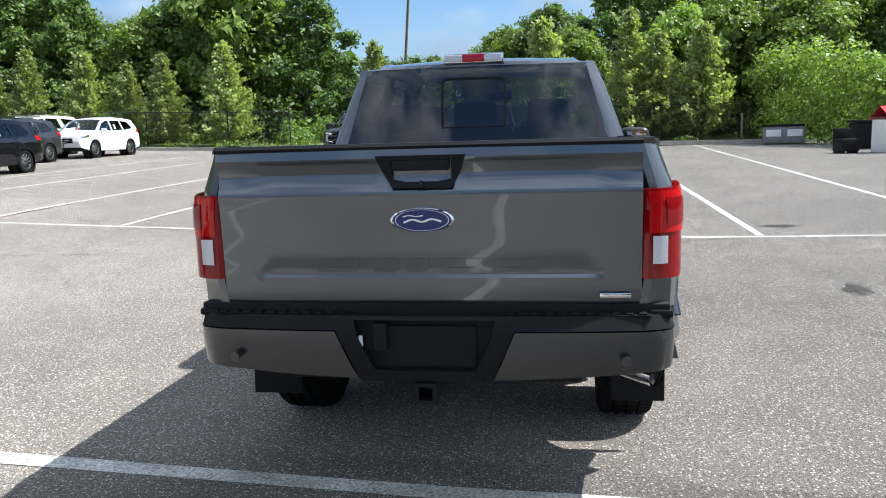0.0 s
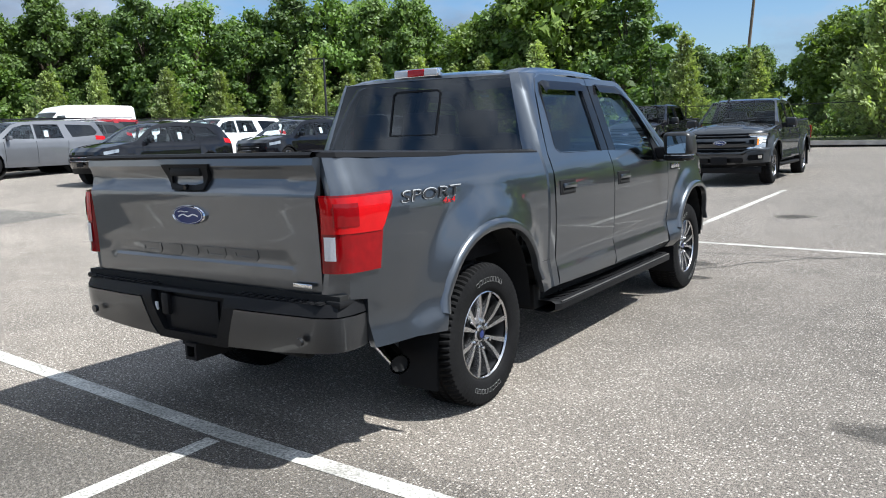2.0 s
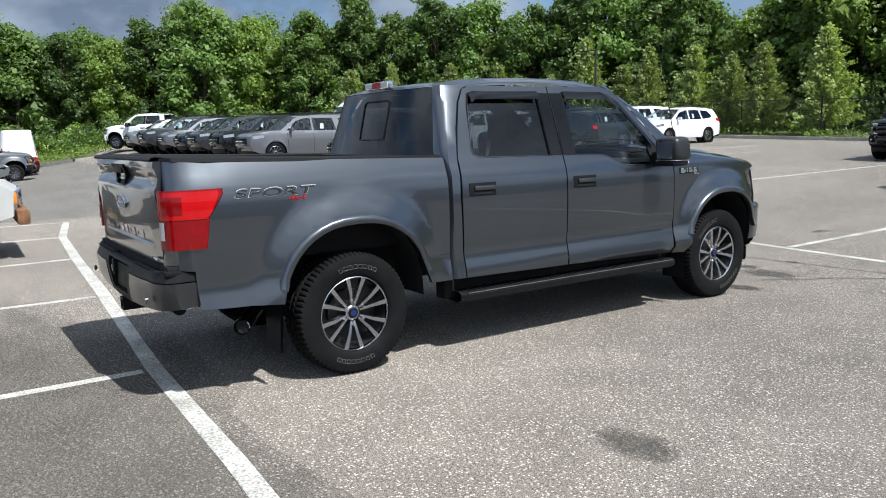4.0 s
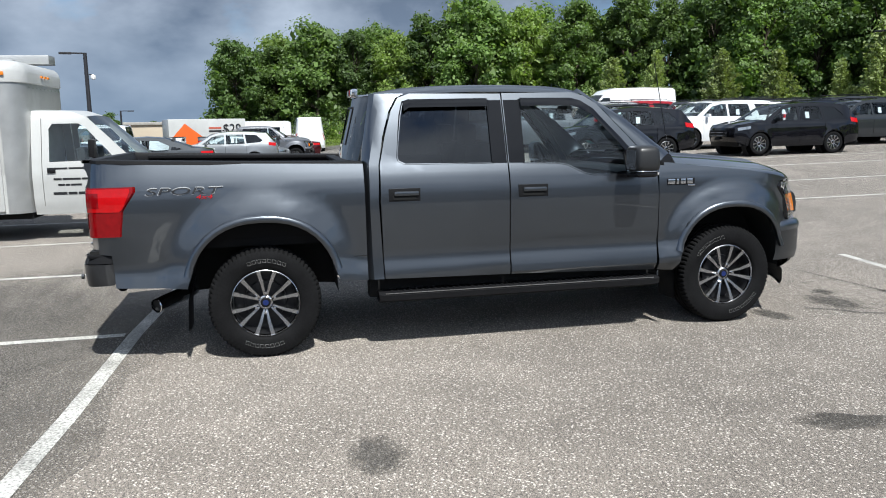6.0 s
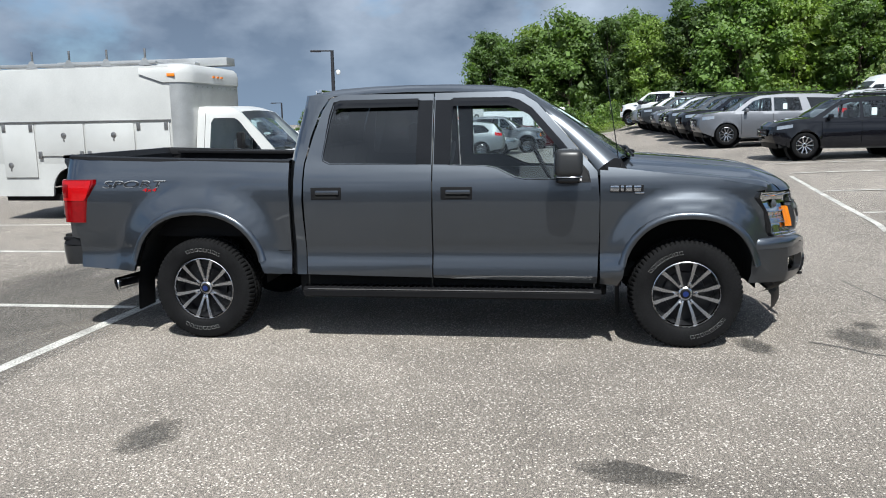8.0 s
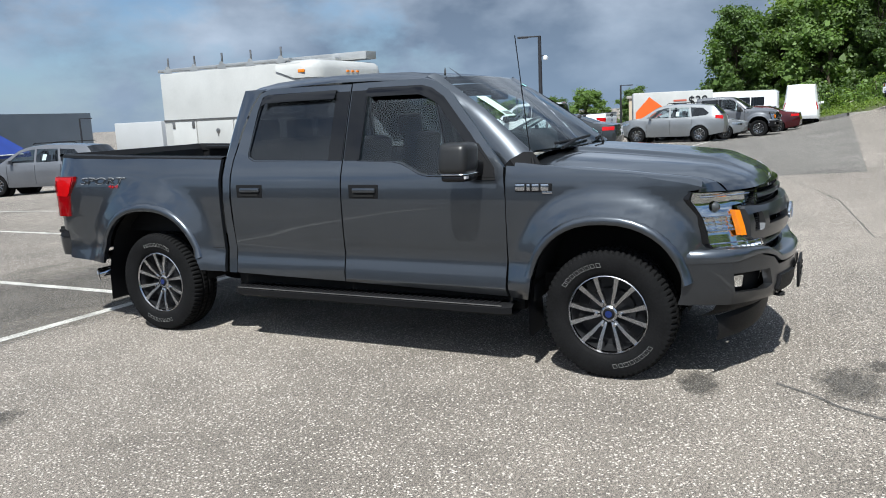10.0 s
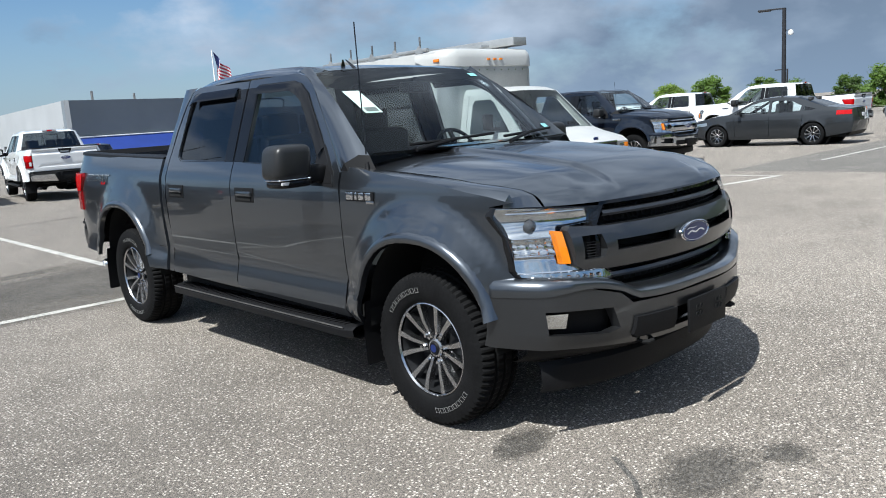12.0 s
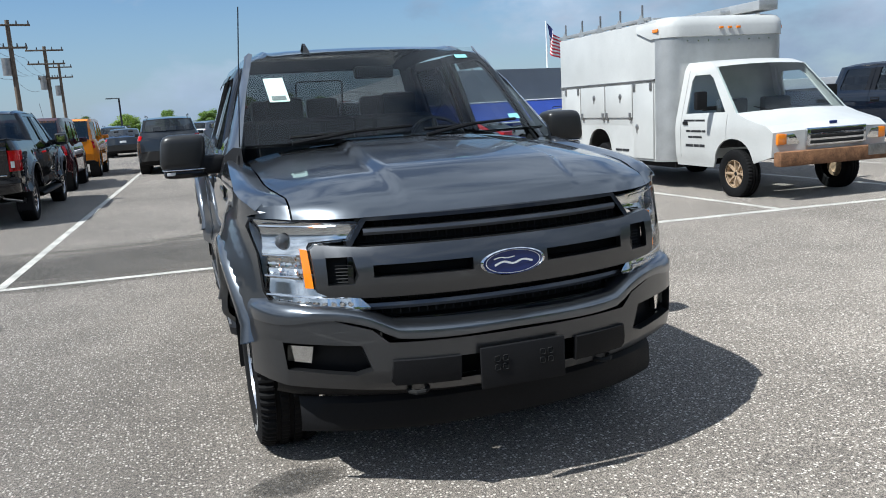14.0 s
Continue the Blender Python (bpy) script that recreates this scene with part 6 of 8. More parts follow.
    slots = [[(-0.53, 0.918), (-0.53, 0.965), (-0.155, 0.965), (-0.155, 0.918)], [(0.155, 0.918), (0.155, 0.965), (0.53, 0.965), (0.53, 0.918)]]
    vents = [[(-0.695, 0.895), (-0.695, 1.0), (-0.60, 1.0), (-0.585, 0.93), (-0.60, 0.895)], [(0.695, 0.895), (0.695, 1.0), (0.60, 1.0), (0.585, 0.93), (0.60, 0.895)]]
    bar = part("main_bar", skin(main_out, slots + vents, lambda x, z: (x, grille_y(x, z) + 0.012 - 0.55 * max(0.0, abs(z - 0.94) - 0.075), z), 0.05, 1, 0.04, (0, -1, 0)), bumper_mat, grille, "wide satin grey centre bar")
    for s in (1, -1):
        part("vent_back", skin([(0.58, 0.88), (0.58, 1.01), (0.705, 1.01), (0.705, 0.88)], [], lambda x, z: (x, grille_y(x, z) - 0.035, z), 0.2, s, 0), DARK_VOID, bar)
        for k in range(6):
            part("vent_fin", pipe([(x * s, grille_y(x, 0.95) - 0.02, 0.90 + 0.013 * k) for x in (0.60, 0.66)], 0.003, 4), BLACK_PLASTIC, bar)
    emblem_oval(grille, pose(0, 2.785, 0.935, 90, 0, 180), 0.27)
    
    def lamp_depth(x, z):
        """Upper bowl, faceted middle reflector and sloping lower tray."""
        if z > 1.0:
            return 0.018 + 0.034 * max(0.0, 1 - ((z - 1.065) / 0.065) ** 2)
        if z > 0.92:
            return 0.046 - 0.016 * abs(math.sin(x * 112)) * abs(math.sin((z - 0.92) * 118))
        return 0.014 + 0.036 * max(0.0, (z - 0.80) / 0.12) + 0.004 * math.sin(x * 60)

    outl = [(0.545, 0.800), (0.60, 0.795), (0.895, 0.826), (0.912, 0.86), (0.918, 1.00), (0.945, 1.10), (0.930, 1.140), (0.56, 1.118), (0.60, 1.060), (0.735, 1.048), (0.748, 1.03), (0.738, 0.870), (0.70, 0.852), (0.585, 0.842)]
    for s in (1, -1):
        lens = part("headlight", skin(outl, [], lambda x, z: (x, lamp_y(x, z), z), 0.05, s, 0.012, (0, -1, 0)), LAMP_GLASS, truck, "clear headlight wrapped round the grille bar")
        part("headlight_bowl", skin(outl, [], lambda x, z: (x, lamp_y(x, z) - lamp_depth(x, z), z), 0.008, s, 0), LAMP_BRIGHT, lens, angle=25)
        part("headlight_rim", skin([(p[0] * 1.006, p[1] + (0.006 if p[1] > 0.97 else -0.006)) for p in outl], [outl], lambda x, z: (x, lamp_y(x, z) - 0.004, z), 0.06, s, 0.03, (0, -1, 0)), GLOSS_BLACK, lens)
        part("amber_marker", skin([(0.744, 0.882), (0.752, 1.025), (0.777, 1.030), (0.772, 0.882)], [], lambda x, z: (x, lamp_y(x, z) + 0.004, z), 0.05, s, 0.03, (0, -1, 0)), AMBER, lens, "amber side marker")
        for z in (1.0, 0.92):
            part("lamp_divider", sheet([[(x * s, lamp_y(x, z) - d, z + o) for x in (0.79, 0.82, 0.85, 0.88, 0.905)] for d, o in ((0.05, 0.004), (0.010, 0.004), (0.008, 0.0), (0.010, -0.004), (0.05, -0.004))]), CHROME, lens)
        for z in (1.112, 0.845):
            part("chrome_trim", pipe([(x * s, lamp_y(x, z) - 0.010, z) for x in (0.64, 0.70, 0.76, 0.82, 0.88, 0.905)], 0.005, 5), CHROME, lens)
        part("low_beam", lathe([(0.001, 0.020), (0.014, 0.017), (0.024, 0.008), (0.028, 0.0), (0.032, -0.006)], 20), BEAM_GLASS, lens, "dark round beam lens").matrix_basis = pose(0.830 * s, lamp_y(0.83, 1.05) - 0.034, 1.050, 0, 0, 60 if s > 0 else 120)
        for k in range(9):
            x = 0.62 + 0.03 * k
            part("led", rod((x * s, lamp_y(x, 0.825) - 0.005, 0.818), (x * s, lamp_y(x, 0.825) - 0.022, 0.818), 0.009, n=8), CHROME, lens)

    # front bumper
    def fb(x, z, off=0.0):
        tuck = float(np.interp(z, [0.46, 0.50, 0.56, 0.70, 0.78, 0.80], [0.05, 0.022, 0.004, 0.0, 0.006, 0.015]))
        a = abs(x)
        return (x, front_y(x) - tuck - off, z)

    W = 0.975
    fog_open = lambda s: [(0.565 * s, 0.565), (0.62 * s, 0.545), (0.865 * s, 0.565), (0.875 * s, 0.675), (0.60 * s, 0.665)]
    centre_open = [(-0.49, 0.505), (-0.49, 0.600), (0.49, 0.600), (0.49, 0.505)]
    face = [(-W, 0.50), (-W, 0.765), (-0.70, 0.765), (-0.56, 0.725), (-0.50, 0.672), (0.50, 0.672), (0.56, 0.725), (0.70, 0.765), (W, 0.765), (W, 0.50), (0.60, 0.480), (0.30, 0.462), (-0.30, 0.462), (-0.60, 0.480)]
    fbump = part("front_bumper", skin(face, [fog_open(1), fog_open(-1), centre_open], fb, 0.05, 1, 0.05, (0, -1, 0)), bumper_mat, truck, "satin grey front bumper")
    lip_rows = []
    lip_plan = [(-0.955, 2.262), (-0.970, 2.295)] + [(x, front_y(x)) for x in np.linspace(-W, W, 47)] + [(0.970, 2.295), (0.955, 2.262)]
    for x, y0 in lip_plan:
        a = abs(x)
        zb = flowing(a, [0, 0.46, 0.56, 0.70, 0.86, 1.0], [0.682, 0.684, 0.732, 0.762, 0.742, 0.735])
        zt = flowing(a, [0, 0.46, 0.53, 0.62, 0.86, 1.0], [0.735, 0.742, 0.775, 0.805, 0.824, 0.828])
        nx = -math.copysign(min(0.95, max(0.0, (a - 0.74) / 0.22)), x)
        ny = -math.sqrt(1 - nx * nx)
        lip_rows.append([(x + nx * d, y0 + ny * d, z) for d, z in ((0.03, zb - 0.004), (-0.004, zb + 0.004), (-0.007, zb + (zt - zb) * 0.35), (-0.003, zb + (zt - zb) * 0.62), (0.014, zb + (zt - zb) * 0.86), (0.040, zt - 0.003), (0.075, zt), (0.14, zt + 0.006))])
    part("bumper_lip", sheet(lip_rows, flip=False), paint, fbump, "body-coloured upper lip")
    part("intake_back", skin([(-0.52, 0.49), (-0.52, 0.62), (0.52, 0.62), (0.52, 0.49)], [], lambda x, z: fb(x, z, 0.09), 0.2, 1, 0), DARK_VOID, fbump)
    for s in (1, -1):
        part("fog_pocket", skin([(0.55, 0.53), (0.55, 0.69), (0.89, 0.69), (0.89, 0.53)], [], lambda x, z: fb(x, z, 0.085), 0.1, s, 0), BLACK_PLASTIC, fbump)
        fog = part("fog_lamp", skin([(0.775, 0.585), (0.765, 0.652), (0.855, 0.655), (0.86, 0.592)], [], lambda x, z: fb(x, z, 0.04), 0.03, s, 0.05, (0, -1, 0)), LAMP_BRIGHT, fbump, "clear rectangular fog lamp")
        part("bumper_pad", skin([(0.245, 0.502), (0.245, 0.604), (0.495, 0.604), (0.505, 0.52), (0.49, 0.502)], [], lambda x, z: fb(x, z, -0.018), 0.05, s, 0.03, (0, -1, 0)), BLACK_PLASTIC, fbump, "black rubber bumper pad")
        hook = pipe([(0.365 * s, 2.66, 0.475), (0.365 * s, 2.765, 0.47), (0.385 * s, 2.785, 0.469), (0.415 * s, 2.785, 0.469), (0.435 * s, 2.765, 0.47), (0.435 * s, 2.66, 0.475)], 0.010, 8)
        part("tow_hook", hook, DARK_VOID, fbump)
    holder = part("plate_holder", box(0.0, 2.856, 0.545, 0.355, 0.018, 0.165, 0.008), BLACK_PLASTIC, fbump, "black empty front plate holder")
    for x in (-0.095, 0.095):
        holes = bmesh.new()
        for dx, dz in ((-0.017, 0.017), (0.017, 0.017), (-0.017, -0.017), (0.017, -0.017)):
            box(x + dx, 2.866, 0.562 + dz, 0.022, 0.004, 0.022, 0.006, holes)
        part("bolt_hole", holes, DARK_VOID, holder)
    rows = []
    for x in np.linspace(-0.90, 0.90, 31):
        y = front_y(x)
        rows.append([(x, y - 0.045, 0.505), (x, y - 0.065, 0.465), (x, y - 0.12, 0.43), (x * 0.98, y - 0.17, 0.41)])
    part("lower_valance", sheet(rows), BLACK_PLASTIC, fbump)
    rows = []
    for x in np.linspace(-0.82, 0.82, 31):
        y = 2.66 - 0.20 * (abs(x) / 0.82) ** 2.6
        rows.append([(x, y - 0.02, 0.41), (x, y, 0.385), (x, y + 0.005, 0.30), (x, y - 0.01, 0.262), (x, y - 0.03, 0.26)])
    part("air_dam", sheet(rows), BLACK_PLASTIC, fbump, "black rubber air dam")

    # mirrors, antenna, fin, stickers
    for s in (1, -1):
        mir = part("door_mirror", pebble((1.150 * s, 0.985, 1.372), (0.118, 0.098, 0.098), 0.42, lean=0.10 * s), MIRROR_CAP, truck, "satin black door mirror with signal strip", angle=80)
        arm = pebble((1.020 * s, 1.015, 1.298), (0.110, 0.050, 0.052), 0.5)
        part("mirror_arm", arm, BLACK_PLASTIC, mir, angle=80)
        part("mirror_foot", pebble((1.140 * s, 0.985, 1.258), (0.118, 0.090, 0.026), 0.5), GLOSS_BLACK, mir, angle=80)
        part("mirror_line", pebble((1.146 * s, 0.985, 1.281), (0.119, 0.097, 0.005), 0.45), CHROME, mir)
        part("signal_strip", box(1.205 * s, 1.066, 1.262, 0.075, 0.014, 0.018, 0.004), CLEAR_LENS_GREY, mir)
        part("mirror_glass", box(1.150 * s, 0.888, 1.367, 0.150, 0.006, 0.140, 0.0), material("mirror_silver", (0.85, 0.86, 0.87), 0.02, 1.0) if s > 0 else CHROME, mir)
    part("antenna", pipe([(0.885, 1.37, 1.325), (0.875, 1.35, 1.36), (0.80, 1.24, 2.10)], 0.0035, 6), GLOSS_BLACK, truck, "thin whip antenna")
    part("antenna_base", rod((0.888, 1.372, 1.31), (0.884, 1.366, 1.35), 0.016, 0.008, 12), BLACK_PLASTIC, truck)
    fin = bmesh.new()
    sheet([[(0.37 + w * sx, 0.60 + yy, 1.893 + zz) for yy, zz, w in ((0.07, 0.0, 0.02), (0.03, 0.03, 0.016), (-0.03, 0.072, 0.006), (-0.06, 0.074, 0.005), (-0.062, 0.0, 0.028))] for sx in (1, -1)], fin)
    sheet([[(0.37 + w * sx, 0.60 + yy, 1.893 + zz) for yy, zz, w in ((0.085, -0.006, 0.0), (0.07, 0.0, 0.02), (-0.062, 0.0, 0.028), (-0.075, -0.006, 0.0))] for sx in (1, -1)], fin)
    part("roof_fin", fin, GLOSS_BLACK, truck, "black shark-fin aerial")

    def on_glass(x, u, off=-0.006):
        v = x / (0.865 - 0.193 * u)
        return (x, 1.365 - 0.71 * u + (1 - v * v) * (0.15 - 0.10 * u) + off, 1.385 + 0.487 * u + 0.018 * math.sin(math.pi * u) + off)

    st = bmesh.new()
    sheet([[on_glass(x, u, 0.004) for x in (0.555, 0.60, 0.66)] for u in (0.40, 0.53, 0.67)], st)
    card = part("window_card", st, material("pale_green_card", (0.55, 0.74, 0.66), 0.5, coat=0.4, dirt=0.04), wind, "pale green inspection card behind the glass")
    st = bmesh.new()
    sheet([[on_glass(x, u, 0.006) for x in (0.57, 0.645)] for u in (0.415, 0.46)], st)
    part("card_print", st, material("card_print_grey", (0.12, 0.15, 0.14), 0.6, grain=0.5, grain_scale=160), card)
    st = bmesh.new()
    sheet([[on_glass(x, u, 0.004) for x in (-0.60, -0.52)] for u in (0.84, 0.89)], st)
    teal = material("teal_sticker", (0.25, 0.55, 0.55), 0.5)
    part("registration_sticker", st, teal, wind)
    part("registration_sticker", sheet([[on_glass(x, u, 0.004) for x in (-0.71, -0.64)] for u in (0.10, 0.15)]), teal, wind)
    part("rear_view_mirror", box(0, 0.80, 1.745, 0.24, 0.05, 0.07, 0.02), BLACK_PLASTIC, truck)

    # cabin
    for sy, nm in ((0.12, "front_seat"), (-0.72, "rear_seat")):
        for sx in ((-0.42, 0.42) if nm == "front_seat" else (-0.45, 0.0, 0.45)):
            bm = box(sx, sy + 0.02, 0.90, 0.50, 0.52, 0.18, 0.05)
            box(sx, sy - 0.25, 1.20, 0.46, 0.15, 0.62, 0.06, bm, Matrix.Rotation(-0.18, 4, "X"))
            box(sx, sy - 0.32, 1.57, 0.26, 0.11, 0.18, 0.04, bm)
            part(nm, bm, SEAT, truck)
    part("dashboard", box(0, 1.12, 1.16, 1.66, 0.44, 0.24, 0.08), BLACK_PLASTIC, truck)
    sw = bmesh.new()
    n = 28
    c, q = Vector((-0.40, 0.78, 1.30)), Matrix.Rotation(radians(-62), 3, "X")
    ring = [c + q @ Vector((0.19 * math.cos(2 * math.pi * i / n), 0.19 * math.sin(2 * math.pi * i / n), 0)) for i in range(n + 1)]
    pipe(ring, 0.014, 6, sw)
    for a in (0.2, 2.94, 4.71):
        rod(c, c + q @ Vector((0.18 * math.cos(a), 0.18 * math.sin(a), 0)), 0.018, n=6, bm=sw)
    part("steering_wheel", sw, BLACK_PLASTIC, truck)
    part("cabin_floor", box(0, 0.05, 0.62, 1.78, 2.3, 0.08), DARK_VOID, truck)
    for s in (1, -1):
        part("door_card", box(0.875 * s, 0.08, 0.92, 0.05, 2.1, 0.62, 0.01), SEAT, truck)
    part("engine_bay", box(0, 1.85, 0.88, 1.10, 1.0, 0.5), DARK_VOID, truck)

    raise_cab(truck)

    # running gear
    for s in (1, -1):
        bar = bmesh.new()
        rows = []
        for y in (-1.02, -0.97, 1.18, 1.235):
            e = 0.03 if y in (-1.02, 1.235) else 0.0
            rows.append([((x - e) * s, y, z) for x, z in ((0.82, 0.395), (0.83, 0.428), (0.985, 0.428), (1.012, 0.412), (1.008, 0.372), (0.965, 0.352), (0.83, 0.36), (0.82, 0.395))])
        sheet(rows, bar, flip=s < 0)
        board = part("running_board", bar, BLACK_PLASTIC, truck, "black ribbed running board")
        rib = bmesh.new()
        for k in range(44):
            box(0.905 * s, -0.92 + 2.05 * k / 43, 0.431, 0.12, 0.018, 0.006, 0.002, rib)
        part("tread_ribs", rib, BLACK_PLASTIC, board)
        part("board_edge", box(1.004 * s, 0.10, 0.424, 0.012, 2.15, 0.006, 0.002), STEEL, board)
        for y in (-0.7, 0.9):
            part("bracket", box(0.72 * s, y, 0.42, 0.3, 0.06, 0.05, 0.01), BLACK_PLASTIC, board)
        for y0, nm in ((-2.345, "rear"), (1.368, "front")):
            fl = bmesh.new()
            w0 = 0.24
            rows = [[((0.985 - w0 * u) * s, y0 + dy + 0.0, z) for u in (0, 0.5, 1)] for dy, z in ((0.02, 0.60), (-0.01, 0.45), (-0.02 if nm == "rear" else 0.0, 0.235))]
            sheet(rows, fl)
            sheet([[(p[0], p[1] - 0.012, p[2]) for p in r] for r in rows], fl)
            part("mud_flap", fl, BLACK_PLASTIC, truck, "black rubber mud flap")
    for s in (1, -1):
        part("rocker_panel", box(0.80 * s, 0.10, 0.455, 0.12, 2.36, 0.17, 0.02), DARK_VOID, truck)
    part("frame_rail", box(0.42, -0.1, 0.56, 0.09, 5.2, 0.16, 0.01), DARK_VOID, truck)
    part("frame_rail", box(-0.42, -0.1, 0.56, 0.09, 5.2, 0.16, 0.01), DARK_VOID, truck)
    part("underbody", box(0, 0.3, 0.55, 1.5, 2.5, 0.12, 0.03), DARK_VOID, truck)
    part("rear_axle", rod((-0.8, AXLE_R, 0.40), (0.8, AXLE_R, 0.40), 0.05, n=12), DARK_VOID, truck)
    part("differential", lathe([(0.01, -0.16), (0.11, -0.13), (0.15, 0), (0.11, 0.13), (0.01, 0.16)], 16, centre=(0.0, AXLE_R, 0.38)), DARK_VOID, truck)
    ex = rod((0.58, -2.36, 0.47), (0.915, -2.585, 0.425), 0.043, 0.043, 20, caps=False)
    rod((0.62, -2.388, 0.464), (0.917, -2.588, 0.4245), 0.051, 0.051, 24, ex, caps=False)
    exhaust = part("exhaust_tip", ex, CHROME, truck, "polished steel exhaust tip below the bumper")
    part("tip_rim", rod((0.914, -2.584, 0.4249), (0.919, -2.590, 0.4244), 0.0520, 0.0505, 24, caps=False), CHROME, exhaust)
    part("exhaust_bore", rod((0.62, -2.388, 0.464), (0.905, -2.578, 0.426), 0.042, 0.042, 20), DARK_VOID, exhaust)
    part("spare_wheel", lathe([(0.05, -0.11), (0.36, -0.11), (0.38, 0), (0.36, 0.11), (0.05, 0.11)], 28), RUBBER, truck).matrix_basis = pose(0, -2.5, 0.60, 0, 90, 0)
    hitch = part("hitch_receiver", skin([(-0.042, 0.447), (-0.042, 0.531), (0.042, 0.531), (0.042, 0.447)], [[(-0.027, 0.462), (-0.027, 0.516), (0.027, 0.516), (0.027, 0.462)]], lambda x, z: (x, -3.075, z), 0.05, 1, 0.22, (0, 1, 0)), BLACK_PLASTIC, truck)
    part("hitch_bore", box(0, -2.98, 0.489, 0.055, 0.02, 0.055), DARK_VOID, hitch)
    part("hitch_beam", rod((-0.6, -2.86, 0.52), (0.6, -2.86, 0.52), 0.04, n=12), DARK_VOID, truck)

    # wheels
    wl_ = wheel(TYRE_R, 0.272, "paired", rim_ratio=0.605, spokes=12)
    rim = [c for c in wl_.children if c.name.startswith("rim")][0]
    h, rr = 0.136, TYRE_R * 0.605
    for k in range(6):
        a = 2 * math.pi * (k + 0.5) / 6
        part("lug_nut", rod((h * 0.56, 0.075 * math.cos(a), 0.075 * math.sin(a)), (h * 0.78, 0.075 * math.cos(a), 0.075 * math.sin(a)), 0.012, 0.010, 6), CHROME, rim)
    part("cap_badge", lathe([(0.001, h * 0.672), (0.021, h * 0.67)], 20), BLUE_OVAL, rim)
    tyre = [c for c in wl_.children if c.name.startswith("tyre")][0]
    for base in (math.radians(90), math.radians(270)):
        for k in range(8):
            a = base + (k - 3.5) * 0.115
            r0, r1 = TYRE_R * 0.745, TYRE_R * 0.805
            pts = []
            for aa, r in ((a - 0.044, r0), (a + 0.030, r0), (a + 0.044, r1), (a - 0.030, r1)):
                pts.append((h * 0.999, r * math.cos(aa), r * math.sin(aa)))
            part("raised_bar", pipe(pts + pts[:1], 0.0013, 4), TYRE_WHITE, tyre, "white raised outline on the sidewall")
    wl_.parent = truck
    first = True
    for y in (AXLE_F, AXLE_R):
        for s in (1, -1):
            q = place_wheel(wl_, 0.972 - 0.136, y, HUB_Z, s, first)
            q.parent = truck
            q.matrix_basis = q.matrix_basis @ Matrix.Rotation(radians(32 if y > 0 else -4), 4, "X")
            first = False
    return truck


hero = pickup("dark grey metallic crew-cab pickup truck with black trim", PAINT_GREY, PAINT_BUMPER)
sides = [o for o in hero.children if o.name.startswith("bed_side")]
DECAL = material("decal_outline", (0.36, 0.37, 0.38), 0.4, grain=0.08)
DECAL_DARK = material("decal_dark", (0.02, 0.02, 0.022), 0.4)


# decal on the bed side: words that follow the panel, kept off the copies
def decal(parent):
    def wrap(ob, off):
        for v in ob.data.vertices:
            y, z, d = v.co.x, v.co.y, v.co.z
            v.co = (side_at(y, z)[0] + off, y, z)

    flat = Matrix.Translation((-2.350, 1.226, 0)) @ Matrix(((1.32, 0.30, 0, 0), (0, 0.62, 0, 0), (0, 0, 1, 0), (0, 0, 0, 1)))
    for size, mat, off, lab in ((0.128, DECAL, 0.006, "outlined word on the bed side"), (0.128, DECAL_DARK, 0.0075, "")):
        ob = thin_text("SPORT", size, 0.0, "sport_decal", mat, parent, Matrix(), lab)
        shrink = Matrix.Diagonal((1.0, 1.0, 1, 1)) if mat == DECAL else Matrix.Diagonal((0.985, 0.86, 1, 1))
        ob.data.transform(flat @ shrink)
        wrap(ob, off)
    ob = thin_text("4x4", 0.058, 0.0, "drive_decal", RED_LENS, parent, Matrix(), "small red drive decal")
    ob.data.transform(Matrix.Translation((-2.215, 1.184, 0)) @ Matrix(((1.3, 0.25, 0, 0), (0, 0.7, 0, 0), (0, 0, 1, 0), (0, 0, 0, 1))))
    wrap(ob, 0.007)


decal(sides[0])


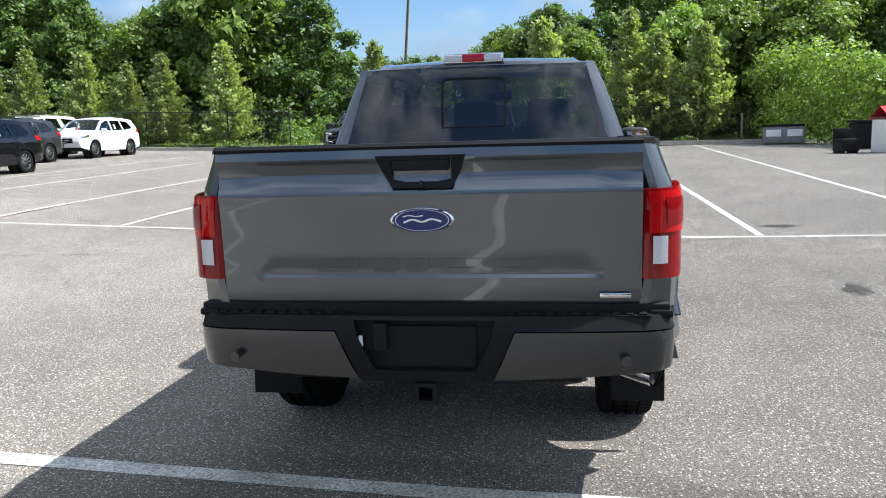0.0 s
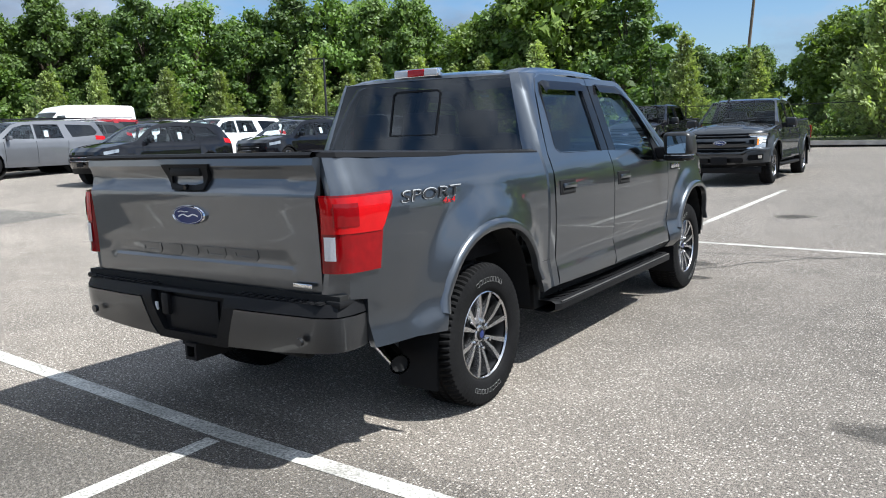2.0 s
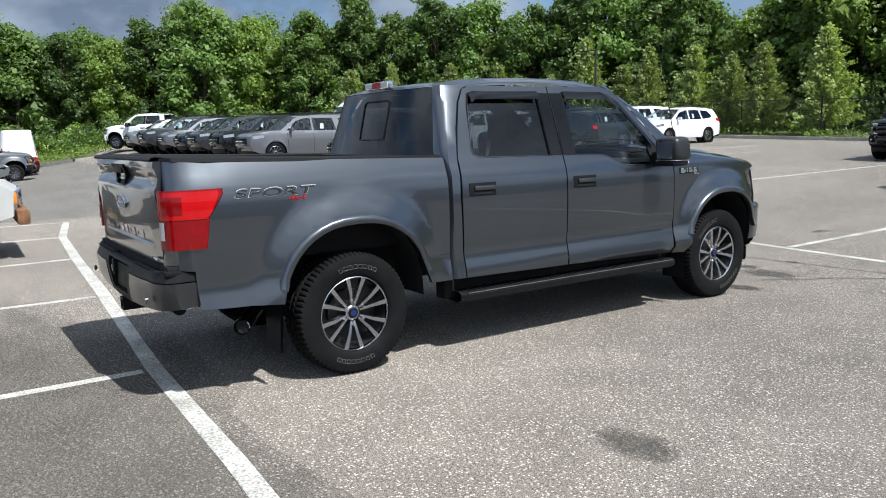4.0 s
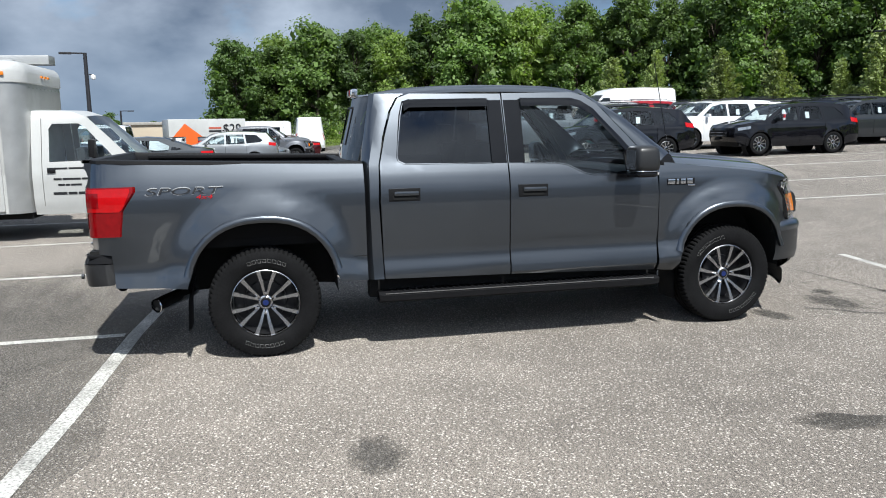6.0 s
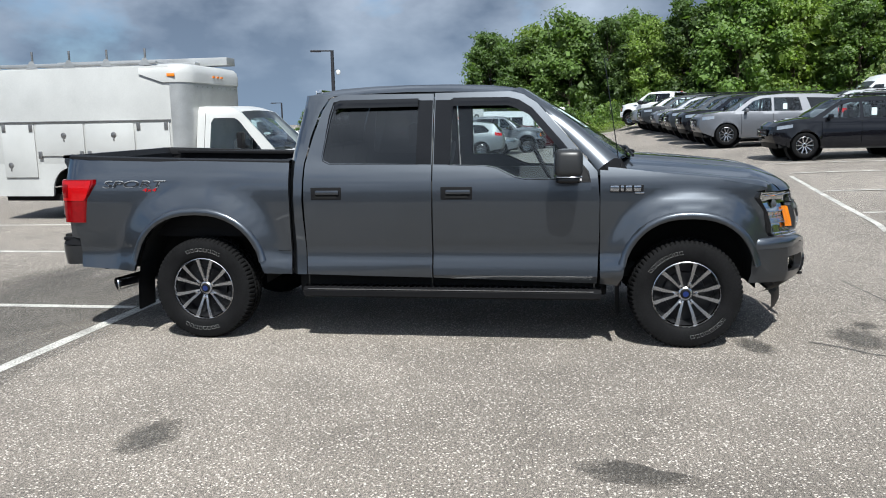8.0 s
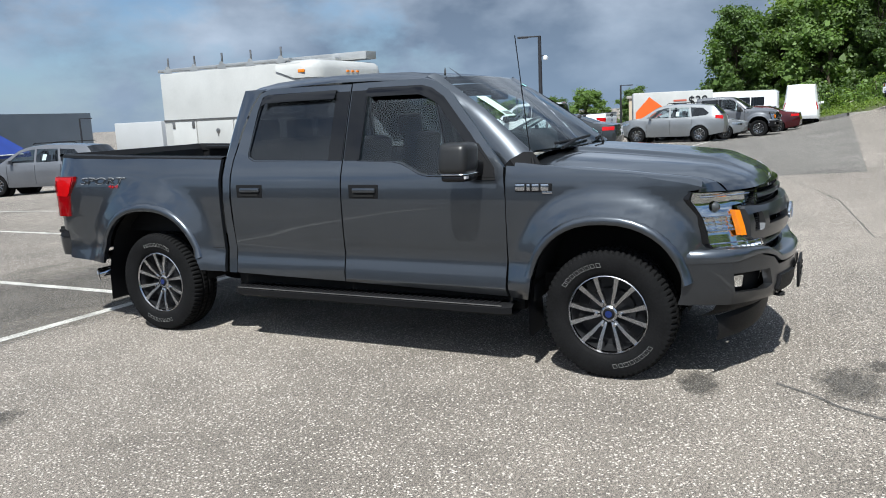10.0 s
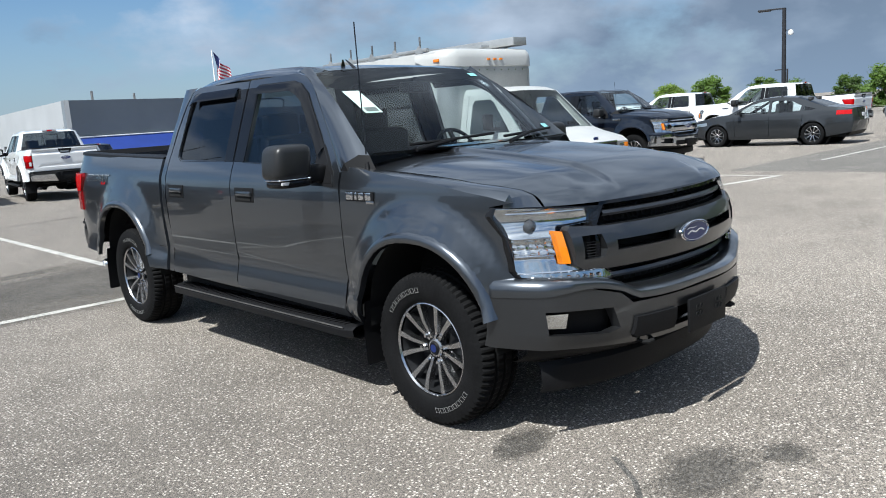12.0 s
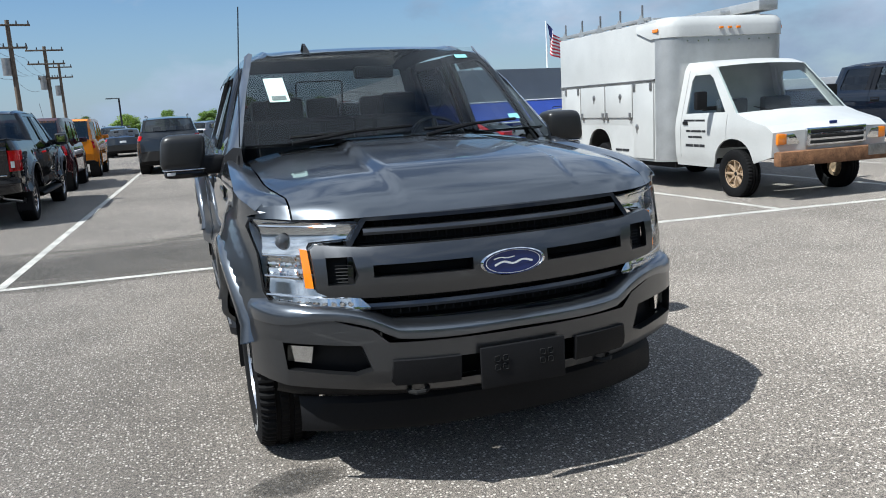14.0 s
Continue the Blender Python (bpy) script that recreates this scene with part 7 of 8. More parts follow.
# ---- the parked vehicles in their rows ----
JEEP = dict(SUV, width=1.88, front=2.05, rear=-2.05, belt=1.18, roof=1.86, sill=0.42, axle_f=1.32, axle_r=-1.30, tyre=0.41, lean=0.10, plate_z=0.95, bow=0.05, bow_rear=0.02, rails=None, crown=0.02, rim=0.55,
            top=[(2.02, 0.55), (2.06, 0.75), (2.0, 1.12), (1.9, 1.18), (1.0, 1.22), (0.92, 1.24), (0.62, 1.76), (0.5, 1.80), (-0.6, 1.85), (-1.85, 1.84), (-1.98, 1.78), (-2.05, 1.15), (-2.06, 0.75), (-2.02, 0.55)],
            across=[("front_skirt", [(1.98, 0.40), (2.02, 0.55)]), ("front_bumper", [(2.02, 0.55), (2.06, 0.75), (2.0, 1.12), (1.9, 1.18)]), ("bonnet", [(1.9, 1.18), (1.0, 1.22), (0.92, 1.24)]), ("windscreen", [(0.92, 1.24), (0.62, 1.76), (0.5, 1.80)]),
                    ("roof", [(0.5, 1.80), (-0.6, 1.85), (-1.85, 1.84), (-1.98, 1.78)]), ("rear_window", [(-1.98, 1.78), (-2.04, 1.2)]), ("tailgate", [(-2.04, 1.2), (-2.06, 0.75)]), ("rear_bumper", [(-2.06, 0.75), (-2.02, 0.55)])],
            windows=[[(0.80, 1.22), (0.58, 1.70), (0.05, 1.74), (0.05, 1.20)], [(-0.04, 1.20), (-0.04, 1.74), (-0.9, 1.75), (-0.9, 1.20)], [(-1.0, 1.20), (-1.0, 1.75), (-1.85, 1.74), (-1.9, 1.20)]],
            seams=[(0.86, 0.0), (0.0, 0.0), (-0.95, 0.0)], headlight=(1.80, 1.98, 0.95, 1.08, 0.0), tail_light=(-2.03, -1.92, 0.92, 1.15, 0.0), grille=(0.01, 0.80, 1.08, 0.5), mirror_y=0.78, seats=(0.1, -0.8), dash_y=0.85, sticker=None)
VAN = dict(BIG, width=2.05, front=2.85, rear=-2.95, belt=1.25, roof=2.45, sill=0.30, axle_f=1.95, axle_r=-1.75, tyre=0.36, lean=0.14, plate_z=0.9, rails=None, bow=0.12,
           top=[(2.80, 0.45), (2.88, 0.70), (2.80, 1.02), (2.55, 1.20), (2.20, 1.30), (1.45, 2.05), (1.1, 2.32), (0.6, 2.42), (-1.0, 2.45), (-2.75, 2.42), (-2.92, 2.30), (-2.97, 1.2), (-2.96, 0.6), (-2.90, 0.42)],
           across=[("front_skirt", [(2.74, 0.30), (2.80, 0.45)]), ("front_bumper", [(2.80, 0.45), (2.88, 0.70), (2.80, 1.02), (2.55, 1.20)]), ("bonnet", [(2.55, 1.20), (2.20, 1.30)]), ("windscreen", [(2.20, 1.30), (1.45, 2.05)]),
                   ("roof", [(1.45, 2.05), (1.1, 2.32), (0.6, 2.42), (-1.0, 2.45), (-2.75, 2.42), (-2.92, 2.30)]), ("rear_door", [(-2.92, 2.30), (-2.97, 1.2), (-2.96, 0.6)]), ("rear_bumper", [(-2.96, 0.6), (-2.90, 0.42)])],
           windows=[[(1.95, 1.30), (1.45, 1.90), (1.05, 1.92), (1.05, 1.25)]], seams=[(2.0, 0.0), (0.98, 0.0), (-0.4, 0.0)], headlight=(2.35, 2.75, 0.98, 1.16, -0.08), tail_light=(-2.94, -2.82, 0.95, 1.4, 0.0), grille=(0.01, 0.62, 0.95, 0.55), mirror_y=1.75, seats=(1.05,), dash_y=1.85, sticker=None)
BUS = dict(VAN, width=2.2, rear=-3.9, roof=2.55, belt=1.35, lean=0.06, axle_r=-2.4,
           top=[(2.80, 0.45), (2.88, 0.70), (2.80, 1.02), (2.55, 1.20), (2.20, 1.30), (1.60, 1.95), (1.45, 2.45), (1.2, 2.55), (-1.0, 2.58), (-3.75, 2.55), (-3.9, 2.45), (-3.92, 1.2), (-3.92, 0.6), (-3.86, 0.42)],
           across=[("front_skirt", [(2.74, 0.30), (2.80, 0.45)]), ("front_bumper", [(2.80, 0.45), (2.88, 0.70), (2.80, 1.02), (2.55, 1.20)]), ("bonnet", [(2.55, 1.20), (2.20, 1.30)]), ("windscreen", [(2.20, 1.30), (1.60, 1.95)]),
                   ("roof", [(1.60, 1.95), (1.45, 2.45), (1.2, 2.55), (-1.0, 2.58), (-3.75, 2.55), (-3.9, 2.45)]), ("rear_panel", [(-3.9, 2.45), (-3.92, 1.2), (-3.92, 0.6)]), ("rear_bumper", [(-3.92, 0.6), (-3.86, 0.42)])],
           windows=[[(1.95, 1.30), (1.60, 1.85), (1.3, 1.88), (1.3, 1.28)]] + [[(y, 1.42), (y, 2.15), (y - 0.78, 2.15), (y - 0.78, 1.42)] for y in (1.0, 0.15, -0.7, -1.55, -2.4)], seams=[(1.15, 0.0)], tail_light=(-3.9, -3.8, 0.95, 1.3, 0.0))

small = at(passenger_car("crossover", "black compact crossover with bright alloy wheels", "car", SUV, PAINT_BLACK), -17.0, 9.15, 180)
big = at(passenger_car("crossover", "mid grey three-row crossover parked in a row", "car", BIG, PAINT_MID), -23, 8.5, 180)
sed = at(passenger_car("sedan", "charcoal four-door sedan with alloy wheels", "car", SEDAN, PAINT_DARK), -20.89, -5.97, 184)
jeep = at(passenger_car("off_roader", "maroon boxy off-roader with a black hardtop", "car", JEEP, PAINT_MAROON), 4.63, -18.03, 180)
van = at(passenger_car("van", "white high-roof cargo van among parked cars", "van", VAN, PAINT_WHITE), -34.71, 17.64, 180)
at(passenger_car("minibus", "white shuttle minibus with dark windows", "minibus", BUS, PAINT_WHITE), -46.3, -3.9, 180, 0.93)
WORDS = {PAINT_BLACK.name: "black", PAINT_WHITE.name: "white", PAINT_SILVER.name: "silver", PAINT_MID.name: "mid grey", PAINT_DARK.name: "charcoal", PAINT_RED.name: "red", PAINT_NAVY.name: "dark navy", PAINT_GREY.name: "dark grey", PAINT_MAROON.name: "dark red"}
for proto, base, x, y, yaw, mat in (
        (small, PAINT_BLACK, -16.8, 15, 180, PAINT_BLACK), (big, PAINT_MID, -20.6, 14.9, 180, PAINT_WHITE),
        (big, PAINT_MID, -25.9, 8.4, 180, PAINT_BLACK), (big, PAINT_MID, -28.6, 8.3, 180, PAINT_DARK), (small, PAINT_BLACK, -31.2, 8.2, 180, PAINT_NAVY), (small, PAINT_BLACK, -33.8, 8.1, 180, PAINT_MID),
        (big, PAINT_MID, -36.3, 8, 180, PAINT_DARK), (small, PAINT_BLACK, -38.6, 7.6, 180, PAINT_SILVER),
        (small, PAINT_BLACK, -19.6, 20.2, 180, PAINT_DARK), (big, PAINT_MID, -32.6, 17.0, 180, PAINT_RED), (small, PAINT_BLACK, -29.63, 14.44, 180, PAINT_DARK), (big, PAINT_MID, -31.86, 14.62, 180, PAINT_SILVER),
        (small, PAINT_BLACK, -19.5, 25.75, 180, PAINT_WHITE), (big, PAINT_MID, -22.6, 25.9, 180, PAINT_WHITE), (big, PAINT_MID, -25.24, 23.72, 180, PAINT_DARK), (small, PAINT_BLACK, -28.13, 23.26, 180, PAINT_SILVER), (small, PAINT_BLACK, -31.19, 23.21, 180, PAINT_RED),
        (small, PAINT_BLACK, -21.64, 19.45, 180, PAINT_NAVY), (small, PAINT_BLACK, -24.01, 19.62, 180, PAINT_MID), (big, PAINT_MID, -26.99, 19.76, 180, PAINT_BLACK), (small, PAINT_BLACK, -29.86, 19.52, 180, PAINT_WHITE), (small, PAINT_BLACK, -32.37, 19.62, 180, PAINT_DARK),
        (small, PAINT_BLACK, -31.3, -3.7, 180, PAINT_SILVER), (sed, PAINT_DARK, -33.8, -3.1, 0, PAINT_SILVER), (sed, PAINT_DARK, -40.6, -1.2, 180, PAINT_MAROON), (big, PAINT_MID, -28.23, -17.22, 180, PAINT_WHITE),
        (van, PAINT_WHITE, -49.2, 1.0, 90, PAINT_WHITE),
        (jeep, PAINT_MAROON, 4.46, -23.59, 180, PAINT_ORANGE), (big, PAINT_MID, 1.35, -23.08, 180, PAINT_DARK), (sed, PAINT_DARK, -11.79, -28.09, 205, PAINT_RED), (small, PAINT_BLACK, -12.94, -21.56, 200, PAINT_MID),
        (sed, PAINT_DARK, 3.74, -41, 180, PAINT_DARK), (sed, PAINT_DARK, 0.64, -54.69, 160, PAINT_SILVER), (small, PAINT_BLACK, -1.19, -50.8, 150, PAINT_MID), (small, PAINT_BLACK, 4.71, -48.75, 180, PAINT_BLACK), (sed, PAINT_DARK, -3.13, -58.62, 170, PAINT_WHITE),
        (van, PAINT_WHITE, -24.61, 44.3, 150, PAINT_WHITE)):
    kind = {small: "compact crossover", big: "three-row crossover", sed: "four-door sedan", jeep: "boxy off-roader", van: "high-roof cargo van"}[proto]
    word = WORDS.get(mat.name, "orange-yellow")
    another(proto, x, y, yaw, base, mat, f"{word} {kind} standing parked in the lot")

for x, y, yaw, mat, label in (
        (-1.51, 15.28, 180, PAINT_DARK, "charcoal crew-cab pickup facing the aisle"), (-6.64, 22.97, 180, PAINT_BLACK, "black crew-cab pickup with black bumper"),
        (-14.18, -7.95, 0, PAINT_NAVY, "dark navy crew-cab pickup beside the box truck"), (-25.29, -7.91, 180, PAINT_WHITE, "white crew-cab pickup with red tail lights"), (-27.88, -13.12, 180, PAINT_WHITE, "white crew-cab pickup in the rear row"),
        (4.57, -11.64, 180, PAINT_BLACK, "black lifted pickup parked along the line"), (-1.17, -21.48, 174, PAINT_BLACK, "black pickup seen from its tailgate"), (-4.27, -20.94, 172, PAINT_WHITE, "white crew-cab pickup near the building"),
        (-35.95, -2.2, 0, PAINT_MID, "mid grey crew-cab pickup in the west row"), (-42, 7.6, 140, PAINT_WHITE, "white crew-cab pickup at the wood edge"), (-8.45, -30.19, 200, PAINT_DARK, "charcoal pickup in front of the building"),
        (-21.63, 41.89, 20, PAINT_WHITE, "white pickup behind the chain-link fence"), (-17.59, 42.95, 10, PAINT_MAROON, "dark red vehicle behind the fence")):
    c = copy_thing(hero, pose(x, y, ground_z(x, y), 0, 0, yaw))
    for o in list(c.children_recursive):
        if o.name.startswith(("sport_decal", "drive_decal", "window_card", "card_print", "rain_visor", "lug_nut", "cap_badge", "raised_bar", "tread_ribs", "pressed_bar", "camera_eye", "wiring_tag", "parking_sensor", "hitch_bore", "rear_view_mirror", "window_seal", "pocket_hollow", "registration_sticker", "led", "mirror_line", "lamp_divider", "low_beam", "chrome_trim", "vent_fin", "bolt_hole", "board_edge", "bracket", "trim_badge", "bed_seam", "wiper_arm", "handle_cup", "reflector")):
            bpy.data.objects.remove(o)
    repaint(c, PAINT_GREY, mat, label)
    repaint(c, PAINT_BUMPER, CHROME if mat in (PAINT_NAVY, PAINT_WHITE) else PAINT_DARK if mat == PAINT_DARK else PAINT_BLACK)

# ---- white box truck ----
BT_WHITE = material("aged_white_truck_paint", (0.50, 0.50, 0.485), 0.42, coat=0.3, grain=0.05, grain_scale=60, dirt=0.10, dirt_scale=1.3)
HUB_RUST = material("rust_stained_hub", (0.36, 0.26, 0.17), 0.7, 0.1, grain=0.3, grain_scale=30, dirt=0.4, dirt_scale=12)
BT_GREY = material("brushed_aluminium_corner", (0.52, 0.52, 0.51), 0.42, 0.7, grain=0.1, grain_scale=90, dirt=0.15)


def box_truck():
    t = thing("box_truck", "white utility box truck with ladder rack and rusty wheels", "box truck")
    X = 1.15
    y_box, y_end = -0.08, -3.95      # front and rear of the body
    af, ar, R = 1.35, -2.34, 0.355
    # cab sides
    def cx(y, z):
        x = float(np.interp(z, [0.42, 0.6, 1.0, 1.15, 1.90, 2.0], [0.94, 0.98, 0.99, 0.97, 0.80, 0.73]))
        return (x - 0.06 * max(0, (y - 1.5) / 0.8) ** 2, y, z)

    cab = [(2.12, 0.62), (2.15, 0.95), (2.02, 1.04), (1.62, 1.14), (1.40, 1.22), (0.72, 1.90), (0.50, 1.98), (-0.08, 2.0), (-0.08, 0.42), (0.85, 0.42)] + [p for p in arch(af, 0.44, 0.40, 0.46, 14) if p[1] > 0.45]
    win = [(1.14, 1.24), (0.70, 1.74), (0.60, 1.80), (0.22, 1.80), (0.17, 1.72), (0.17, 1.22)]
    seam = [[(0.06, 0.55), (0.07, 0.55), (0.07, 1.88), (0.06, 1.88)], [(1.20, 0.86), (1.21, 0.86), (1.21, 1.20), (1.20, 1.20)]]
    for s in (1, -1):
        side = part("cab_side", skin(cab, [win] + seam, cx, 0.08, s, 0.03), BT_WHITE, t)
        part("cab_window", skin(win, [], lambda y, z: (cx(y, z)[0] - 0.012, y, z), 0.3, s, 0), GLASS_CLEAR, side)
        part("door_handle", box(0.995 * s, 0.20, 1.08, 0.02, 0.12, 0.05, 0.008), BLACK_PLASTIC, side)
        mir = part("tow_mirror", box(1.17 * s, 0.86, 1.42, 0.18, 0.09, 0.27, 0.03), BLACK_PLASTIC, t, "tall black tow mirror")
        part("mirror_arm", box(1.02 * s, 0.86, 1.30, 0.22, 0.05, 0.06, 0.01), BLACK_PLASTIC, mir)
        lamp = part("headlight", box(0.64 * s, 2.175, 0.86, 0.26, 0.05, 0.15, 0.02), LAMP_BRIGHT, t)
        part("turn_lamp", box(0.83 * s, 2.145, 0.86, 0.14, 0.09, 0.16, 0.03), AMBER, lamp, "amber turn lamp")
        part("marker", box(0.945 * s, 1.72, 1.02, 0.01, 0.07, 0.03), BLACK_PLASTIC, side)
        for k, (yy, zz, ww) in enumerate(((0.40, 1.12, 0.56), (0.46, 0.96, 0.52), (0.44, 0.87, 0.36), (0.44, 0.74, 0.50))):
            y_at = yy + ww / 2
            for share in ((0.42, 0.52), (0.18, 0.50, 0.22), (0.45, 0.16, 0.28), (0.26, 0.26, 0.40))[k]:
                wd = share * ww
                part("lettering_bar", box((cx(yy, zz)[0] + 0.002) * s, y_at - wd / 2, zz, 0.004, wd, 0.030 if k != 3 else 0.04), DECAL_DARK, side, "dark unreadable lettering bar")
                y_at -= wd + 0.03 * ww
    def across(name, pts, mat, bow=0.06, w=None):
        rows = []
        for y, z in densify(pts, 0.12):
            hw = cx(y, z)[0]
            rows.append([(u * hw, y + bow * (1 - u * u) * (1 if y > 1.2 else 0.2), z + 0.03 * (1 - u * u)) for u in np.linspace(-1, 1, 11)])
        return part(name, sheet(rows), mat, t)
    across("bonnet", [(2.02, 1.04), (1.62, 1.14), (1.40, 1.22)], BT_WHITE, 0.10)
    nose = across("nose_panel", [(2.12, 0.62), (2.15, 0.95), (2.02, 1.04)], BT_WHITE, 0.10)
    across("windscreen", [(1.40, 1.22), (0.72, 1.90)], GLASS_WIND, 0.10)
    across("cab_roof", [(0.72, 1.90), (0.50, 1.98), (-0.08, 2.0)], BT_WHITE, 0.06)
    gr = part("grille", box(0, 2.235, 0.87, 0.98, 0.06, 0.24, 0.02), CHROME, nose, "chrome grille with dark slots")
    for k in range(3):
        part("slot", box(0, 2.262, 0.80 + 0.07 * k, 0.88, 0.02, 0.045, 0.008), DARK_VOID, gr)
    part("nose_badge", box(0, 2.185, 1.045, 0.12, 0.02, 0.045, 0.015), BLUE_OVAL, nose)
    bump = part("front_bumper", box(0, 2.24, 0.60, 1.90, 0.16, 0.20, 0.04), RUST, t, "brown rusted steel front bumper")
    part("number_plate", box(-0.62, 2.33, 0.64, 0.30, 0.012, 0.15, 0.004), STEEL, bump, "blank dented plate")
    part("dashboard", box(0, 1.15, 1.10, 1.5, 0.4, 0.2, 0.05), SEAT, t)
    for x in (-0.4, 0.4):
        bm = box(x, 0.55, 1.05, 0.5, 0.14, 0.75, 0.05)
        box(x, 0.75, 0.78, 0.5, 0.5, 0.16, 0.04, bm)
        part("seat", bm, SEAT, t)
    for x in (-0.25, 0.35):
        part("wiper", pipe([(x, 1.50, 1.22), (x + 0.35, 1.44, 1.30)], 0.008, 6), BLACK_PLASTIC, t)
    # body: a steel utility box with rounded front corners under a moulded cap
    zb, zt, zm, rc = 0.46, 2.71, 1.78, 0.32
    y_turn = y_box - rc

    def front_plan(inset=0.0, back=0.0):
        """Half-round plan of the box front, from one side to the other."""
        out = [(X - inset, y_turn - back)]
        out += [(X - rc + (rc - inset) * math.cos(a), y_turn + (rc - inset) * math.sin(a)) for a in (math.pi / 2 * k / 8 for k in range(9))]
        return out + [(-x, y) for x, y in out[::-1]]

    body = part("box_body", box(0, (y_turn + y_end) / 2, (1.02 + zt) / 2, 2 * X - 0.02, y_turn - y_end, zt - 1.02, 0.03), BT_WHITE, t)
    low = [(y_end, zb), (y_end, 1.05), (y_turn, 1.05), (y_turn, zb), (ar + 0.47, zb)] + [p for p in arch(ar, 0.46, 0.48, 0.50, 16) if p[1] > zb + 0.01][::-1] + [(ar - 0.47, zb)]
    for s in (1, -1):
        part("lower_panel", skin(low, [], lambda y, z: (X - 0.012, y, z), 0.4, s, 0.04), BT_WHITE, body)
        # near-black fillers: the shade under the body is put into their colour
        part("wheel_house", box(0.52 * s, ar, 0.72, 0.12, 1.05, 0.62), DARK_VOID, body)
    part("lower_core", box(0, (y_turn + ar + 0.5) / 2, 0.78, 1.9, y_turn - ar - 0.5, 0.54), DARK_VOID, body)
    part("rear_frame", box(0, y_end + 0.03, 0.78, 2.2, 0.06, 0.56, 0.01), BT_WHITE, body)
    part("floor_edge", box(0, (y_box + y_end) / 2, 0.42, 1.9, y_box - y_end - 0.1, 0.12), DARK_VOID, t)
    part("front_shell", sheet([[(x, y, z) for x, y in front_plan()] for z in (zb, 1.2, 1.9, zt - 0.28)], flip=True), BT_GREY, body, "grey rounded metal front of the box")
    cap_rows = []
    for inset, z in ((0.012, zt - 0.30), (-0.02, zt - 0.29), (-0.022, zt - 0.14), (0.0, zt - 0.05), (0.05, zt + 0.005), (0.14, zt + 0.03), (0.31, zt + 0.04)):
        cap_rows.append([(x, y, z) for x, y in front_plan(inset, 0.55 if z > zt - 0.2 else 0.12)])
    cap = sheet(cap_rows, flip=True)
    top = cap_rows[-1]
    sheet([[top[k] for k in range(len(top) // 2)], [top[len(top) - 1 - k] for k in range(len(top) // 2)]], cap)
    part("roof_cap", cap, BT_WHITE, body, "white moulded roof cap")
    for x in (-0.16, 0.0, 0.16):
        part("clearance_lamp", box(x, y_box + 0.02, zt - 0.17, 0.07, 0.05, 0.035, 0.006), AMBER, body)
    for k in range(9):
        x = -0.76 + 0.19 * k
        part("rivet", rod((x, y_box - 0.002, zt - 0.36), (x, y_box + 0.010, zt - 0.36), 0.012, n=6), CHROME, body)
    for s in (1, -1):
        part("side_marker", box((X + 0.02) * s, y_turn + 0.05, zt - 0.17, 0.03, 0.14, 0.055, 0.008), AMBER, body, "amber side marker lamp")
        part("drip_moulding", box(X * s, (y_turn + y_end) / 2, zm, 0.035, y_turn - y_end - 0.04, 0.028, 0.004), STEEL, body)
        y0 = y_turn - 0.03
        for k, (wd, z0, z1) in enumerate(((0.66, 0.50, 1.74), (0.96, 1.18, 1.74), (0.96, 1.18, 1.74), (0.68, 0.80, 1.74))):
            dr = part("locker_door", box((X + 0.004) * s, y0 - wd / 2, (z0 + z1) / 2, 0.026, wd - 0.03, z1 - z0, 0.010), BT_WHITE, body)
            ly, lz = (y0 - wd * 0.42, z1 - 0.20) if k in (1, 2) else (y0 - wd * 0.78, 1.02)
            part("door_latch", lathe([(0.001, 0.020), (0.030, 0.018), (0.052, 0.010), (0.055, 0.0)], 18, centre=((X + 0.012) * s, ly, lz)), STEEL, dr, "round dark paddle latch")
            part("latch_tongue", box((X + 0.022) * s, ly, lz - 0.055, 0.014, 0.022, 0.09, 0.004), STEEL, dr)
            for yy in (y0 - 0.07, y0 - wd + 0.07):
                part("hinge", box((X + 0.020) * s, yy, (z0 + 0.02) if k in (1, 2) else z1 - 0.06, 0.02, 0.07, 0.13, 0.005), STEEL, dr)
            y0 -= wd + 0.012
        for yt, wt in ((y_turn - 0.98, 0.22), (y_turn - 1.22, 0.20)):
            part("lettering_bar", box((X - 0.006) * s, yt, 0.62, 0.010, wt, 0.035), DECAL_DARK, body, "dark unreadable lettering bar")
    rack = thing("ladder_rack", "grey steel ladder rack with stacked aluminium lengths", "ladder rack")
    for s in (1, -1):
        part("side_rail", box((X - 0.05) * s, (y_box + y_end) / 2 - 0.3, zt + 0.05, 0.07, y_box - y_end - 0.5, 0.06, 0.01), BT_GREY, rack)
        for k in range(5):
            y = y_box - 0.75 - 0.72 * k
            part("upright", box((X - 0.04) * s, y, zt + 0.15, 0.025, 0.03, 0.28, 0.004), STEEL, rack)
            gus = bmesh.new()
            vs = [gus.verts.new(((X - 0.01) * s, y + dy, zt + dz)) for dy, dz in ((-0.12, 0.0), (0.12, 0.0), (0.03, 0.13), (-0.03, 0.13))]
            gus.faces.new(vs)
            part("gusset", gus, BT_GREY, rack)
    for k in range(5):
        part("cross_bar", box(0, y_box - 0.75 - 0.72 * k, zt + 0.06, 1.86, 0.05, 0.05, 0.006), BT_GREY, rack)
    part("stacked_length", box(-0.80, y_box - 1.86, zt + 0.17, 0.36, 3.6, 0.15, 0.008), BT_GREY, rack, "long flat aluminium beam")
    part("stacked_length", box(-0.30, y_box - 2.0, zt + 0.11, 0.20, 3.0, 0.06, 0.006), BT_GREY, rack)
